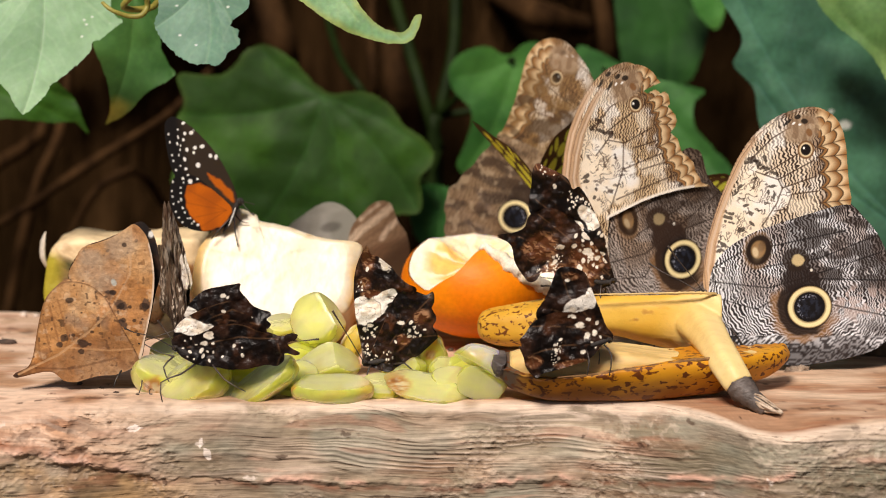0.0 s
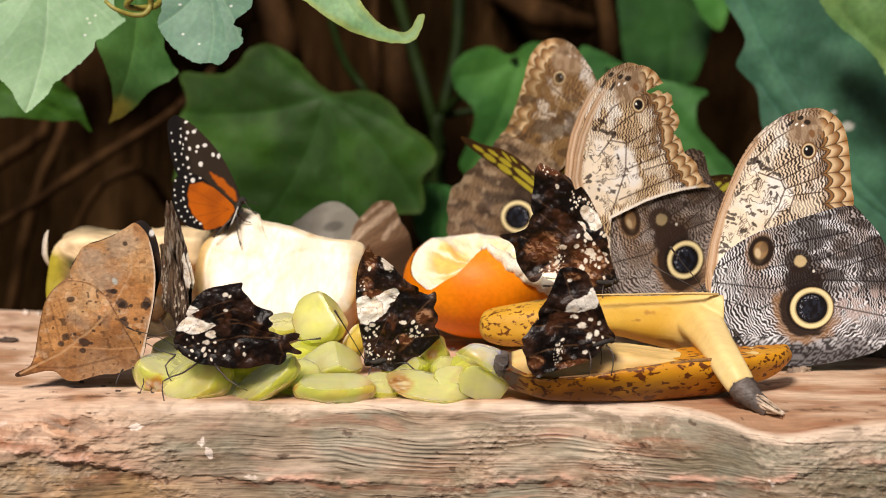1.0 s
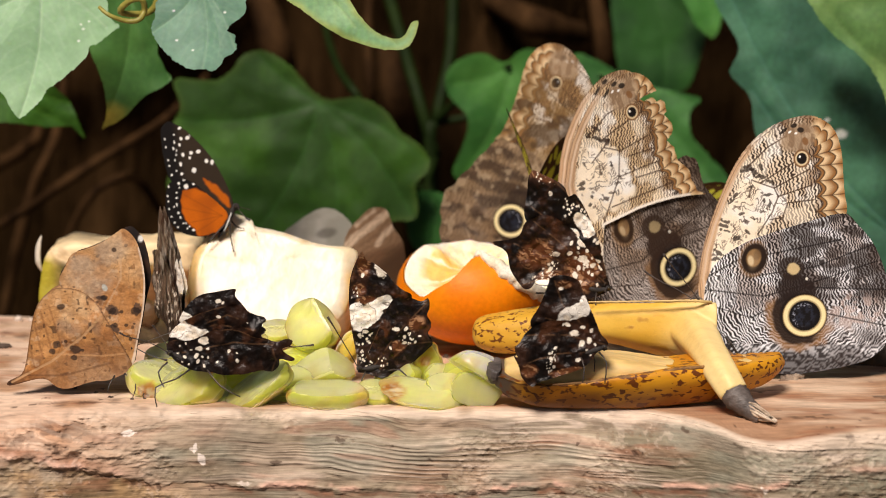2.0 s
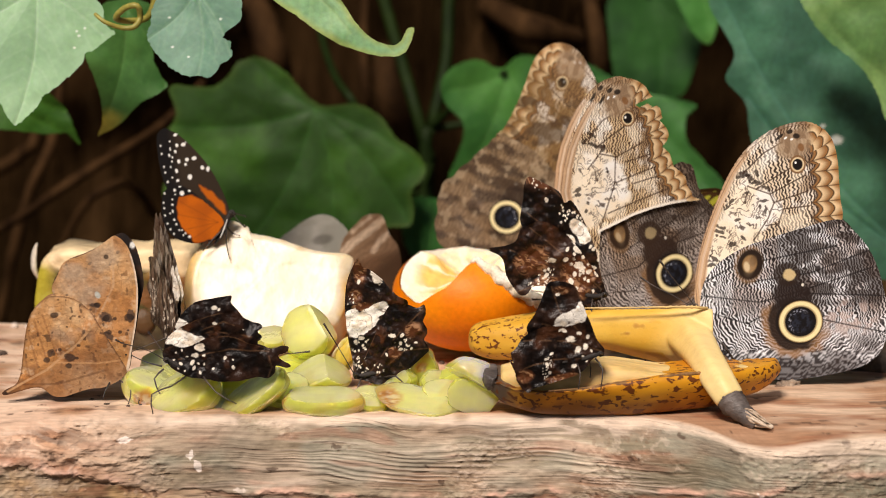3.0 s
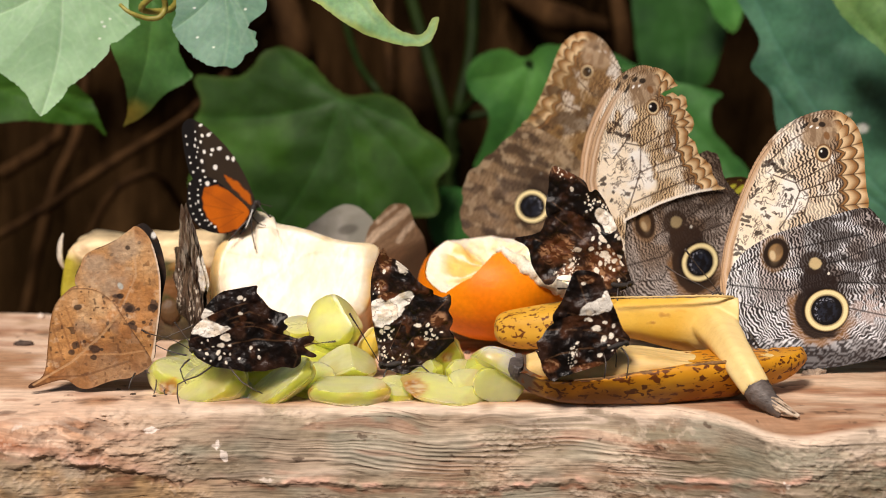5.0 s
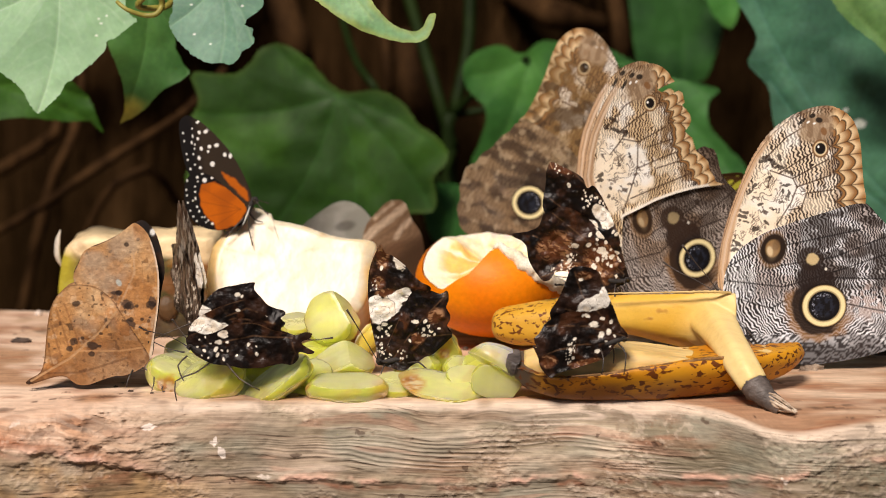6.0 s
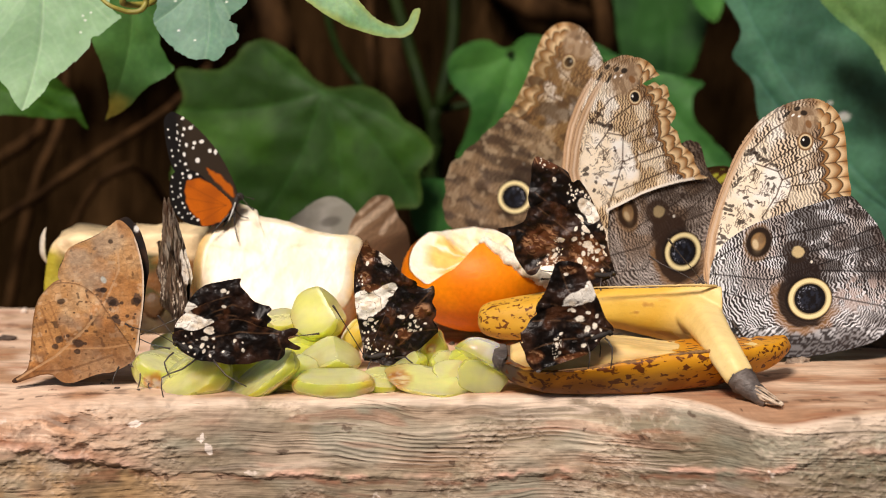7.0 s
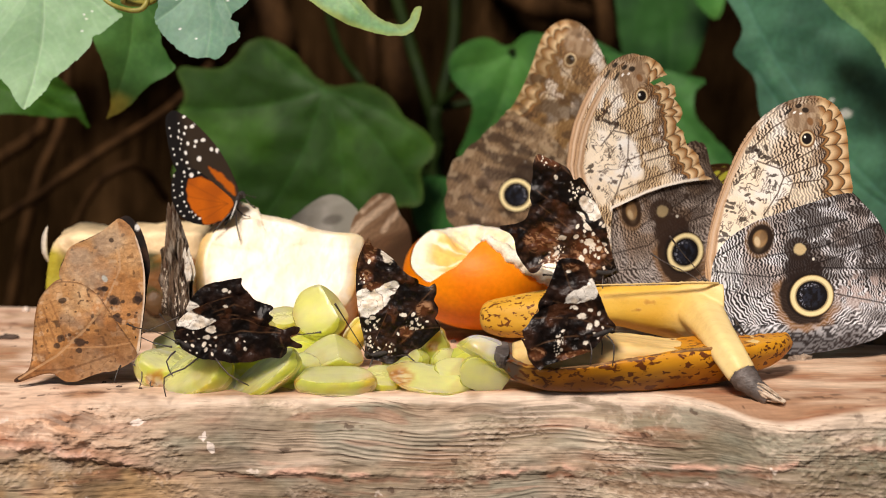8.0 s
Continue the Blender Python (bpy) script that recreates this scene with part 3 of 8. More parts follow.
    leaf_on(vine, base, (-0.1195, 0.0900, 0.1225), (0, 0, 4), "mid green leaf with a yellow tip",
            outline=[(-0.74, 0.87), (-0.98, 0.00), (-1.32, -0.66), (-1.51, -1.14), (-1.38, -1.53), (-1.13, -2.20), (-0.97, -2.75), (-0.90, -3.41), (-0.93, -3.86), (-1.02, -4.14), (-1.11, -4.36), (-0.85, -4.23), (-0.52, -4.08), (-0.07, -3.75), (0.42, -3.20), (0.94, -2.83), (1.38, -2.61), (1.65, -2.32), (1.45, -2.03), (1.28, -1.72), (1.12, -1.33), (1.09, -0.45), (1.00, 0.87)],
            petiole=(0.12, 0.65), tips=[(-1.05, -4.28), (1.58, -2.34)], back=srgb(46, 92, 38), light=srgb(74, 122, 56), vein=srgb(84, 128, 64), step=0.05, cup=0.25, seed=3, fade=0.3, calm=0.7, yellow=(-0.87, -4.14, 0.9, 0.8))
    leaf_on(vine, base, (-0.0293, 0.0200, 0.1309), (-10, 0, 0), "pale leaf with a curled yellow edge",
            outline=[(-1.98, 0.00), (-1.25, -0.54), (-0.42, -1.02), (0.42, -1.31), (1.25, -1.46), (1.88, -1.38), (2.17, -0.96), (2.29, -0.42), (2.04, -0.46), (1.83, -0.88), (1.46, -1.04), (0.83, -0.83), (0.25, -0.31), (-0.31, 0.52), (-1.04, 1.46), (-2.29, 1.46), (-2.92, 0.73)],
            petiole=(-2.5, 1.6), tips=[(1.56, -1.29), (0.00, -0.62)], back=srgb(112, 158, 108), light=srgb(142, 182, 134), vein=srgb(146, 176, 116), edge=srgb(150, 164, 80), step=0.032, cup=0.15, seed=4, fade=0.5)
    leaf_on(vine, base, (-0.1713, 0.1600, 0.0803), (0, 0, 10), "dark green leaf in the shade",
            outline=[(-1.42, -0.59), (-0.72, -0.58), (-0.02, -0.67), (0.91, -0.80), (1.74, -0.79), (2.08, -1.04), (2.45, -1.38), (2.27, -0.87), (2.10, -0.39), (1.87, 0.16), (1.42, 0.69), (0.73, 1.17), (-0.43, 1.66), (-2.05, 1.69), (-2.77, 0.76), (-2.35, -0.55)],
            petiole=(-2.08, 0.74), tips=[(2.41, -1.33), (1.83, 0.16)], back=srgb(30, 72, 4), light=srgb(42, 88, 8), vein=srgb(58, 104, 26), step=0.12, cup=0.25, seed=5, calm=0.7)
    for a, b, c in [((-0.1522, 0.0500, 0.1375), (-0.1393, 0.0900, 0.1480), (0.002, 0.0015, 0.001)), ((-0.0862, 0.0300, 0.1365), (-0.0962, 0.0800, 0.1425), (0.002, 0.0015, 0.001)),
                                   ((-0.1193, 0.0900, 0.1312), (-0.1138, 0.1000, 0.1373), (0.002, 0.0015, 0.001)), ((-0.0543, 0.0300, 0.1447), (-0.0789, 0.0800, 0.1447), (0.002, 0.0015, 0.001)),
                                   ((-0.1950, 0.1600, 0.0803), (-0.1995, 0.1400, 0.1193), (0.002, 0.0015, 0.001))]:
        pts = [Vector(p) - base for p in (a, b, (-0.1093, 0.1200, 0.1386))]
        part("stem", sweep("stem", [tuple(p) for p in pts], c[::-1], green_stem, 8), vine)
    main = [(0, 0, 0), (0.03, 0.15, 0.12), (0.02, 0.35, 0.35), (0.0, 0.45, 0.6)]
    part("stem", sweep("stem", main, [0.002, 0.003, 0.004], green_stem, 8), vine)
    curl = [(-0.1228, 0.0300, 0.1303), (-0.1191, 0.0280, 0.1276), (-0.1132, 0.0300, 0.1254), (-0.1085, 0.0300, 0.1258), (-0.1066, 0.0320, 0.1292), (-0.1075, 0.0300, 0.1334), (-0.1123, 0.0320, 0.1323), (-0.1158, 0.0350, 0.1284), (-0.1102, 0.0400, 0.1273), (-0.1050, 0.0500, 0.1292), (-0.1093, 0.1200, 0.1386)]
    part("tendril", sweep("tendril", [tuple(Vector(p) - base) for p in curl], [0.0007, 0.0011, 0.0012, 0.0012], tendril, 8), vine, "yellow curling tendril")

    climber = thing("climbing_vine", "dark green broad-leaved vine climbing the bank", "vine", pose(0.0085, 0.3300, 0.1237))
    base2 = Vector((0.0085, 0.3300, 0.1237))
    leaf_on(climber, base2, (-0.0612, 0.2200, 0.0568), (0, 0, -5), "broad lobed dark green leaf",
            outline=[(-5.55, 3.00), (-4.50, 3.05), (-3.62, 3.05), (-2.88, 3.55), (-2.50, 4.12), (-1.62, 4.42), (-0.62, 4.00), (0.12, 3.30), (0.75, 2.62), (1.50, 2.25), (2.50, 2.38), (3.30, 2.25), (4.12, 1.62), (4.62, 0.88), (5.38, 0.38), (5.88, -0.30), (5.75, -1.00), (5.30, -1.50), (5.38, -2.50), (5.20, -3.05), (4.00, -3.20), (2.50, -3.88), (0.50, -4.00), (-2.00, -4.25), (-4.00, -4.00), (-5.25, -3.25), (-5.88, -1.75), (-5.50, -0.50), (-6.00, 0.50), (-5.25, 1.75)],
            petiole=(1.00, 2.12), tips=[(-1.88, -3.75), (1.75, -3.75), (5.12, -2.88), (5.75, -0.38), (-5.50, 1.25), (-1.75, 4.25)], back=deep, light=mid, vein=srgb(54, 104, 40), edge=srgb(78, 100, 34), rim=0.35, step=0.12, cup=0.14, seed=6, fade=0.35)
    leaf_on(climber, base2, (0.0301, 0.2600, 0.0652), (0, 0, 12), "dark green lobed leaf",
            outline=[(-2.60, 2.34), (-1.82, 3.06), (-0.78, 3.22), (0.13, 2.81), (1.04, 3.38), (2.34, 3.25), (3.38, 2.73), (4.16, 1.04), (3.64, -1.04), (2.60, -2.60), (0.78, -3.38), (-1.04, -3.12), (-2.21, -2.34), (-1.82, -1.04), (-1.61, 0.26), (-2.47, 1.30)],
            petiole=(0.5, 2.6), tips=[(-1.82, -2.60), (-2.21, 1.82), (2.60, -2.08)], back=srgb(44, 96, 36), light=srgb(66, 122, 48), vein=srgb(84, 136, 66), step=0.14, cup=0.16, seed=7, fade=0.6)
    leaf_on(climber, base2, (0.0942, 0.2500, 0.0637), (0, 0, -14), "dark green drooping leaf",
            outline=[(-3.33, 3.08), (-2.31, 3.21), (-1.03, 2.56), (0.26, 2.05), (1.54, 1.79), (2.69, 1.49), (2.18, 0.90), (2.31, -0.13), (3.08, -1.03), (3.97, -2.05), (3.59, -3.33), (1.28, -4.10), (-1.28, -3.59), (-2.82, -1.03)],
            petiole=(-2.0, 2.6), tips=[(3.59, -2.82), (2.31, 1.28), (0.00, -3.59)], back=srgb(38, 88, 36), light=srgb(58, 112, 50), vein=srgb(70, 124, 60), step=0.14, cup=0.16, seed=8, fade=0.6)
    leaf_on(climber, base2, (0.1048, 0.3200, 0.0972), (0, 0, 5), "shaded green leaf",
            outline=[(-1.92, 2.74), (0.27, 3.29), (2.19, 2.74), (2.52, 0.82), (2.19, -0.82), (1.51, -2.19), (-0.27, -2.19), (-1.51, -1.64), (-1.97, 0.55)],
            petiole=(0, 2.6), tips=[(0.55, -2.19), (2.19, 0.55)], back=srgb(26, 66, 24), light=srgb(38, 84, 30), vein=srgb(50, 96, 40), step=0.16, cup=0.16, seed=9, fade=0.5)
    leaf_on(climber, base2, (0.1255, 0.3000, 0.1146), (0, 0, 0), "bright green leaf tip",
            outline=[(-1.07, 1.60), (1.20, 1.60), (0.93, -0.27), (0.61, -1.20), (-0.13, -0.80), (-0.61, 0.00)],
            petiole=(0, 1.5), tips=[(0.61, -1.17)], back=srgb(60, 120, 48), light=srgb(84, 140, 62), vein=srgb(90, 150, 70), step=0.14, cup=0.2, seed=10, fade=0.5)
    leaf_on(climber, base2, (-0.0010, 0.2400, 0.0235), (0, 0, 0), "small green leaf",
            outline=[(-1.14, 1.01), (0.25, 1.27), (1.27, 0.51), (1.14, -0.76), (0.00, -1.52), (-1.01, -1.01)],
            petiole=(0, 1.0), tips=[(0.00, -1.47)], back=srgb(44, 100, 40), light=srgb(64, 124, 54), vein=srgb(84, 140, 70), step=0.14, cup=0.2, seed=11, fade=0.5)
    def stem(path, radii):
        part("stem", sweep("stem", [tuple(Vector(p) - base2) for p in path], radii, green_stem, 8), climber)

    stem([(0.0139, 0.33, 0.1508), (0.0085, 0.33, 0.1237), (0.0071, 0.32, 0.0918), (0.0003, 0.31, 0.06), (-0.0011, 0.31, 0.0246), (0.02, 0.32, -0.3), (0.05, 0.36, -0.81)], [0.0032, 0.003, 0.0045])
    stem([(-0.0588, 0.34, 0.1287), (-0.0522, 0.31, 0.1033), (-0.0445, 0.28, 0.0869), (-0.0347, 0.26, 0.0756), (-0.0226, 0.3, 0.0449), (-0.0024, 0.31, 0.0246)], [0.0018, 0.002, 0.002])
    stem([(-0.0263, 0.36, 0.1278), (-0.0162, 0.33, 0.0965), (-0.0078, 0.31, 0.0709), (0.0003, 0.31, 0.0437)], [0.003, 0.003])
    stem([(0.0003, 0.31, 0.06), (0.02, 0.28, 0.0843), (0.0339, 0.26, 0.0912)], [0.0018, 0.0014])
    stem([(0.0003, 0.32, 0.059), (0.0395, 0.31, 0.0682), (0.0762, 0.255, 0.0877)], [0.0018, 0.0014])
    stem([(0.0139, 0.33, 0.1508), (0.0593, 0.34, 0.1451), (0.1045, 0.32, 0.1242)], [0.0018, 0.0014])
    stem([(0.0593, 0.34, 0.1451), (0.0996, 0.33, 0.1427), (0.1253, 0.3, 0.1294)], [0.0018, 0.0014])
    stem([(0.0003, 0.31, 0.0437), (-0.0037, 0.28, 0.0339), (-0.001, 0.24, 0.0339)], [0.0018, 0.0014])

    bush = thing("broad_leaf_plant", "tall plant with large blue-green leaves", "plant", pose(0.34, 0.24, -0.81))
    base3 = Vector((0.34, 0.24, -0.81))
    leaf_on(bush, base3, (0.1538, 0.1500, 0.0789), (0, 0, -8), "large smooth blue-green leaf",
            outline=[(-3.88, 5.41), (-0.94, 6.59), (2.82, 5.88), (5.65, 3.06), (6.59, -0.71), (5.88, -4.94), (3.76, -6.35), (1.41, -5.88), (0.00, -4.47), (-1.06, -2.59), (-2.00, -0.71), (-2.35, 0.94), (-3.18, 1.88), (-2.87, 3.06)],
            petiole=(4.71, -5.41), tips=[(-3.29, 5.18), (-2.24, 1.18)], back=teal, light=teal2, vein=srgb(70, 124, 108), step=0.06, cup=0.16, seed=12, fade=0.3, marks=[(1.46, -0.52, 0.212), (0.89, 0.05, 0.094), (1.18, -2.59, 0.094)])
    leaf_on(bush, base3, (0.1696, 0.1100, 0.1145), (0, 0, -8), "yellow-green leaf blade",
            outline=[(-2.27, 2.27), (0.00, 2.73), (2.73, 1.14), (2.50, -1.59), (1.36, -2.95), (0.80, -1.82), (0.11, -0.80), (-1.14, 0.23), (-1.93, 1.14)],
            petiole=(2.4, -2.0), tips=[(-2.05, 2.05)], back=srgb(84, 124, 66), light=srgb(116, 150, 84), vein=srgb(120, 156, 90), step=0.12, cup=0.2, seed=13, fade=0.4)
    for path in ([(0.34, 0.24, -0.81), (0.30, 0.22, -0.4), (0.24, 0.17, 0.0), (0.2024, 0.1500, 0.0244)], [(0.34, 0.24, -0.81), (0.34, 0.2, -0.3), (0.1927, 0.1100, 0.0943)]):
        part("stem", sweep("stem", [tuple(Vector(p) - base3) for p in path], [0.008, 0.005, 0.003], green_stem, 8), bush)

    def root(path, radii):
        me = sweep("root", path, radii, brown_stem, 10, shape=lambda s, a: 1 + 0.25 * noise.noise(Vector((s * 9, math.cos(a), math.sin(a)))), smooth_steps=8)
        tagged(new("root", me), "thin brown woody root against the earth bank", "root", "roots on the bank")

    root([(-0.2361, 0.34, -0.0076), (-0.2004, 0.33, 0.0135), (-0.1709, 0.32, 0.0343), (-0.1365, 0.36, 0.0549), (-0.1191, 0.42, 0.0724)], [0.0022, 0.0026, 0.0018])
    root([(-0.2182, 0.36, -0.0483), (-0.2006, 0.35, 0.0192), (-0.1888, 0.36, 0.0492), (-0.1923, 0.42, 0.09)], [0.003, 0.0026, 0.002])
    root([(-0.2312, 0.38, 0.024), (-0.2062, 0.37, 0.0396), (-0.1973, 0.37, 0.0539), (-0.1889, 0.42, 0.1135)], [0.004, 0.003, 0.002])
    root([(-0.1859, 0.36, -0.0079), (-0.1697, 0.35, 0.0192), (-0.1499, 0.35, 0.0277), (-0.1395, 0.38, 0.0065)], [0.002, 0.0022, 0.002])
    root([(-0.0319, 0.34, 0.1287), (-0.0329, 0.33, 0.0965), (-0.0308, 0.33, 0.069), (-0.0275, 0.4, 0.0214)], [0.0022, 0.0024, 0.002])
    root([(-0.0247, 0.42, 0.09), (-0.02, 0.4, 0.0682), (-0.013, 0.42, 0.0368)], [0.006, 0.009, 0.006])
    root([(0.0809, 0.42, 0.1193), (0.0864, 0.41, 0.0907), (0.0873, 0.44, 0.0466)], [0.004, 0.005, 0.004])
    root([(0.0286, 0.44, 0.1124), (0.0513, 0.41, 0.1024), (0.0764, 0.44, 0.0945)], [0.006, 0.008, 0.006])
    root([(-0.0935, 0.44, 0.1153), (-0.0835, 0.42, 0.09), (-0.079, 0.44, 0.0647)], [0.007, 0.009, 0.006])


build_ground()
build_bank()
build_table()
build_plants()


# ---------------------------------------------------------------- fruit
def chunk(name, outline, depth, material, inset=0.12, wave=0.08, cell=1.2, seed=0, paint=None, layers=7, smooth=5):
    """A cut piece of fruit: an outline in cm in the xz plane, deep along y, with softened edges and uneven faces."""
    poly = curve_through(outline, True, smooth)
    mid = poly.mean(0)
    n = len(poly)
    rings = []
    for f in (0.0, 0.12, 0.24, 0.36, 0.48, 0.6, 0.72, 0.84):
        rings.append((f, -depth / 2))
    for y, g in ((-depth / 2, 1 - inset * 0.6), (-depth / 2 + inset * 0.5, 1 - inset * 0.12)):
        rings.append((g, y))
    for k in range(layers):
        rings.append((1.0, -depth / 2 + inset + (depth - 2 * inset) * k / (layers - 1)))
    for g, y in ((1 - inset * 0.12, depth / 2 - inset * 0.5), (1 - inset * 0.6, depth / 2), (0.5, depth / 2), (0.0, depth / 2)):
        rings.append((g, y))
    verts, faces = [], []
    for f, y in rings:
        for p in poly:
            q = mid + (p - mid) * max(f, 0.001)
            v = Vector((q[0], y, q[1]))
            v += noise.noise_vector(v * cell + Vector((seed, seed * 2.3, 0))) * wave * (0.4 if y < -depth * 0.45 else 1.0) + noise.noise_vector(v * cell * 4 + Vector((seed, 0, 0))) * wave * (0.05 if y < -depth * 0.45 else 0.3)
            verts.append(tuple(v * 0.01))
    for r in range(len(rings) - 1):
        for k in range(n):
            t = (k + 1) % n
            faces.append((r * n + k, r * n + t, (r + 1) * n + t, (r + 1) * n + k))
    return mesh_of(name, verts, faces, material, paint(np.array(verts) * 100) if paint else None)


def build_melon():
    def tone(p):
        x, y, z = p.T
        c = np.tile(srgb(222, 210, 184), (len(p), 1))
        c = blend(c, srgb(222, 196, 146), 0.5 * ramp(0.45, 0.7, clouds(x * 0.5, z, 1.0, 71, 2)))
        low = np.maximum(ramp(-1.2, -2.1, z + 0.25 * x * 0.3) * ramp(1.0, 2.6, x), 0.85 * ramp(2.55, 2.9, x + 0.3 * (clouds(x, z, 0.7, 72, 2) - 0.5)) * ramp(0.6, -0.4, z))
        c = blend(c, srgb(226, 170, 40), low)
        c = blend(c, srgb(224, 180, 96), 0.8 * ramp(-2.2, -2.95, x + 0.4 * (clouds(x, z, 0.8, 73, 2) - 0.5)) * ramp(1.9, 0.8, z))
        c = blend(c, srgb(206, 172, 116), 0.55 * ramp(0.10, 0.02, np.abs(z - 0.55 - 0.10 * np.sin(x * 1.6) + 0.12 * (clouds(x, z, 0.5, 75, 2) - 0.5))) * ramp(0.42, 0.62, clouds(x, z, 0.7, 76, 2)) * (y < -1.0))
        return blend(c, srgb(196, 150, 92), 0.5 * ramp(0.62, 0.74, clouds(x, z * 1.6, 0.5, 77, 3)) * ramp(0.6, 1.6, z))

    flesh = pigment("melon_flesh", 0.35, 260, 0.3, 0.0005, Subsurface_Weight=0.25, Subsurface_Radius=(1.00, 0.83, 0.50), Subsurface_Scale=0.0060)
    melon = thing("melon_wedge", "cut wedge of cream-coloured melon with yellow rind on the table", "fruit", pose(-0.0594, 0.0450, 0.0250, -28, 0, 0))
    outline = [(-3.13, 0.32), (-2.83, 1.06), (-2.23, 1.87), (-1.60, 2.38), (-0.91, 2.13), (-0.74, 1.87), (0.32, 1.66), (1.17, 1.32), (2.02, 1.15), (3.04, 0.98), (3.00, 0.21), (2.87, -0.85), (2.45, -1.70), (1.17, -2.34), (-0.53, -2.60), (-2.23, -2.60), (-3.04, -2.13), (-3.19, -0.85)]
    part("flesh", chunk("flesh", outline, 3.2, flesh, 0.18, 0.07, 1.1, 4, tone), melon)
    rind = surface("melon_rind", [(0.3, (0.55, 0.30, 0.03)), (0.7, (0.75, 0.46, 0.08))], 60, 0.4, 0.3, 0.0006)
    path = [Vector(((u - 0) * 0.01, 0.018, v * 0.01)) for u, v in [(-3.04, 0.43), (-2.66, -1.49), (-0.53, -2.43), (2.02, -2.13), (2.98, -0.43)]]
    part("rind", sweep("rind", [tuple(p) for p in path], [0.0035, 0.005, 0.006, 0.005, 0.0035], rind, 14, 0.8, smooth_steps=8), melon, "yellow rind")


def build_pineapple():
    def tone(p):
        x, y, z = p.T
        c = blend(np.tile(srgb(110, 72, 34), (len(p), 1)), srgb(66, 66, 26), ramp(0.4, 0.6, clouds(x, z, 0.8, 81, 3)))
        c = blend(c, srgb(176, 112, 40), 0.8 * ramp(0.52, 0.66, clouds(x * 0.7, z, 0.7, 82, 3)) * ramp(-0.2, 0.7, z))
        c = blend(c, srgb(170, 140, 84), 0.7 * ramp(0.6, 0.72, clouds(x, z, 0.5, 83, 2)))
        c = blend(c, srgb(242, 216, 170), ramp(0.95, 1.10, z + 0.7 * (clouds(x * 1.4, z, 0.5, 85, 3) - 0.5)))
        c = blend(c, srgb(150, 104, 56), 0.35 * ramp(0.58, 0.7, clouds(x, y + z, 0.4, 86, 3)) * ramp(1.0, 1.3, z))
        c = blend(c, srgb(168, 156, 40), ramp(-2.1, -2.55, x) * ramp(1.5, 1.0, z))
        # near-black towards the bottom of the slice
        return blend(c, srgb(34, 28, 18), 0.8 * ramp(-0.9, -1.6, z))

    skin = pigment("pineapple_skin", 0.6, 180, 0.7, 0.002)
    fruit = thing("pineapple_slice", "thick slice of pineapple with green-brown rind", "fruit", pose(-0.1218, 0.0750, 0.0203))
    outline = [(-2.89, 0.44), (-2.62, 1.44), (-2.00, 1.73), (-1.11, 1.78), (-0.22, 1.69), (1.11, 1.82), (2.44, 1.82), (3.16, 1.67), (3.24, 0.22), (3.11, -1.22), (2.67, -2.04), (0.67, -2.13), (-1.78, -2.09), (-2.71, -1.78), (-2.93, -0.67)]
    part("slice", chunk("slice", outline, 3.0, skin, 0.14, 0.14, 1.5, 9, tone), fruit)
    pale = surface("leaf_scale", [(0.3, (0.62, 0.55, 0.42)), (0.7, (0.8, 0.76, 0.66))], 80, 0.5, 0.2, 0.0004)
    curl = [(-0.029, -0.008, 0.006), (-0.0305, -0.009, 0.010), (-0.0302, -0.010, 0.016), (-0.0288, -0.011, 0.0205)]
    part("leaf_scale", sweep("leaf_scale", curl, [0.0012, 0.0022, 0.0018, 0.0002], pale, 8, 0.4), fruit, "pale dry leaf scale")
    for k, (x, z) in enumerate(((-0.015, 0.003), (0.004, -0.004), (0.019, 0.002), (-0.004, 0.006), (0.012, -0.009), (0.025, -0.008))):
        eye = lump("rind_eye", (0.5, 0.22, 0.42), skin, 0.25, 2.0, k, 8, 12, paint=lambda p: np.tile(srgb(88, 62, 32), (len(p), 1)))
        part("rind_eye", eye, fruit, "", pose(x, -0.0155, z, 0, 20 * k, 0))


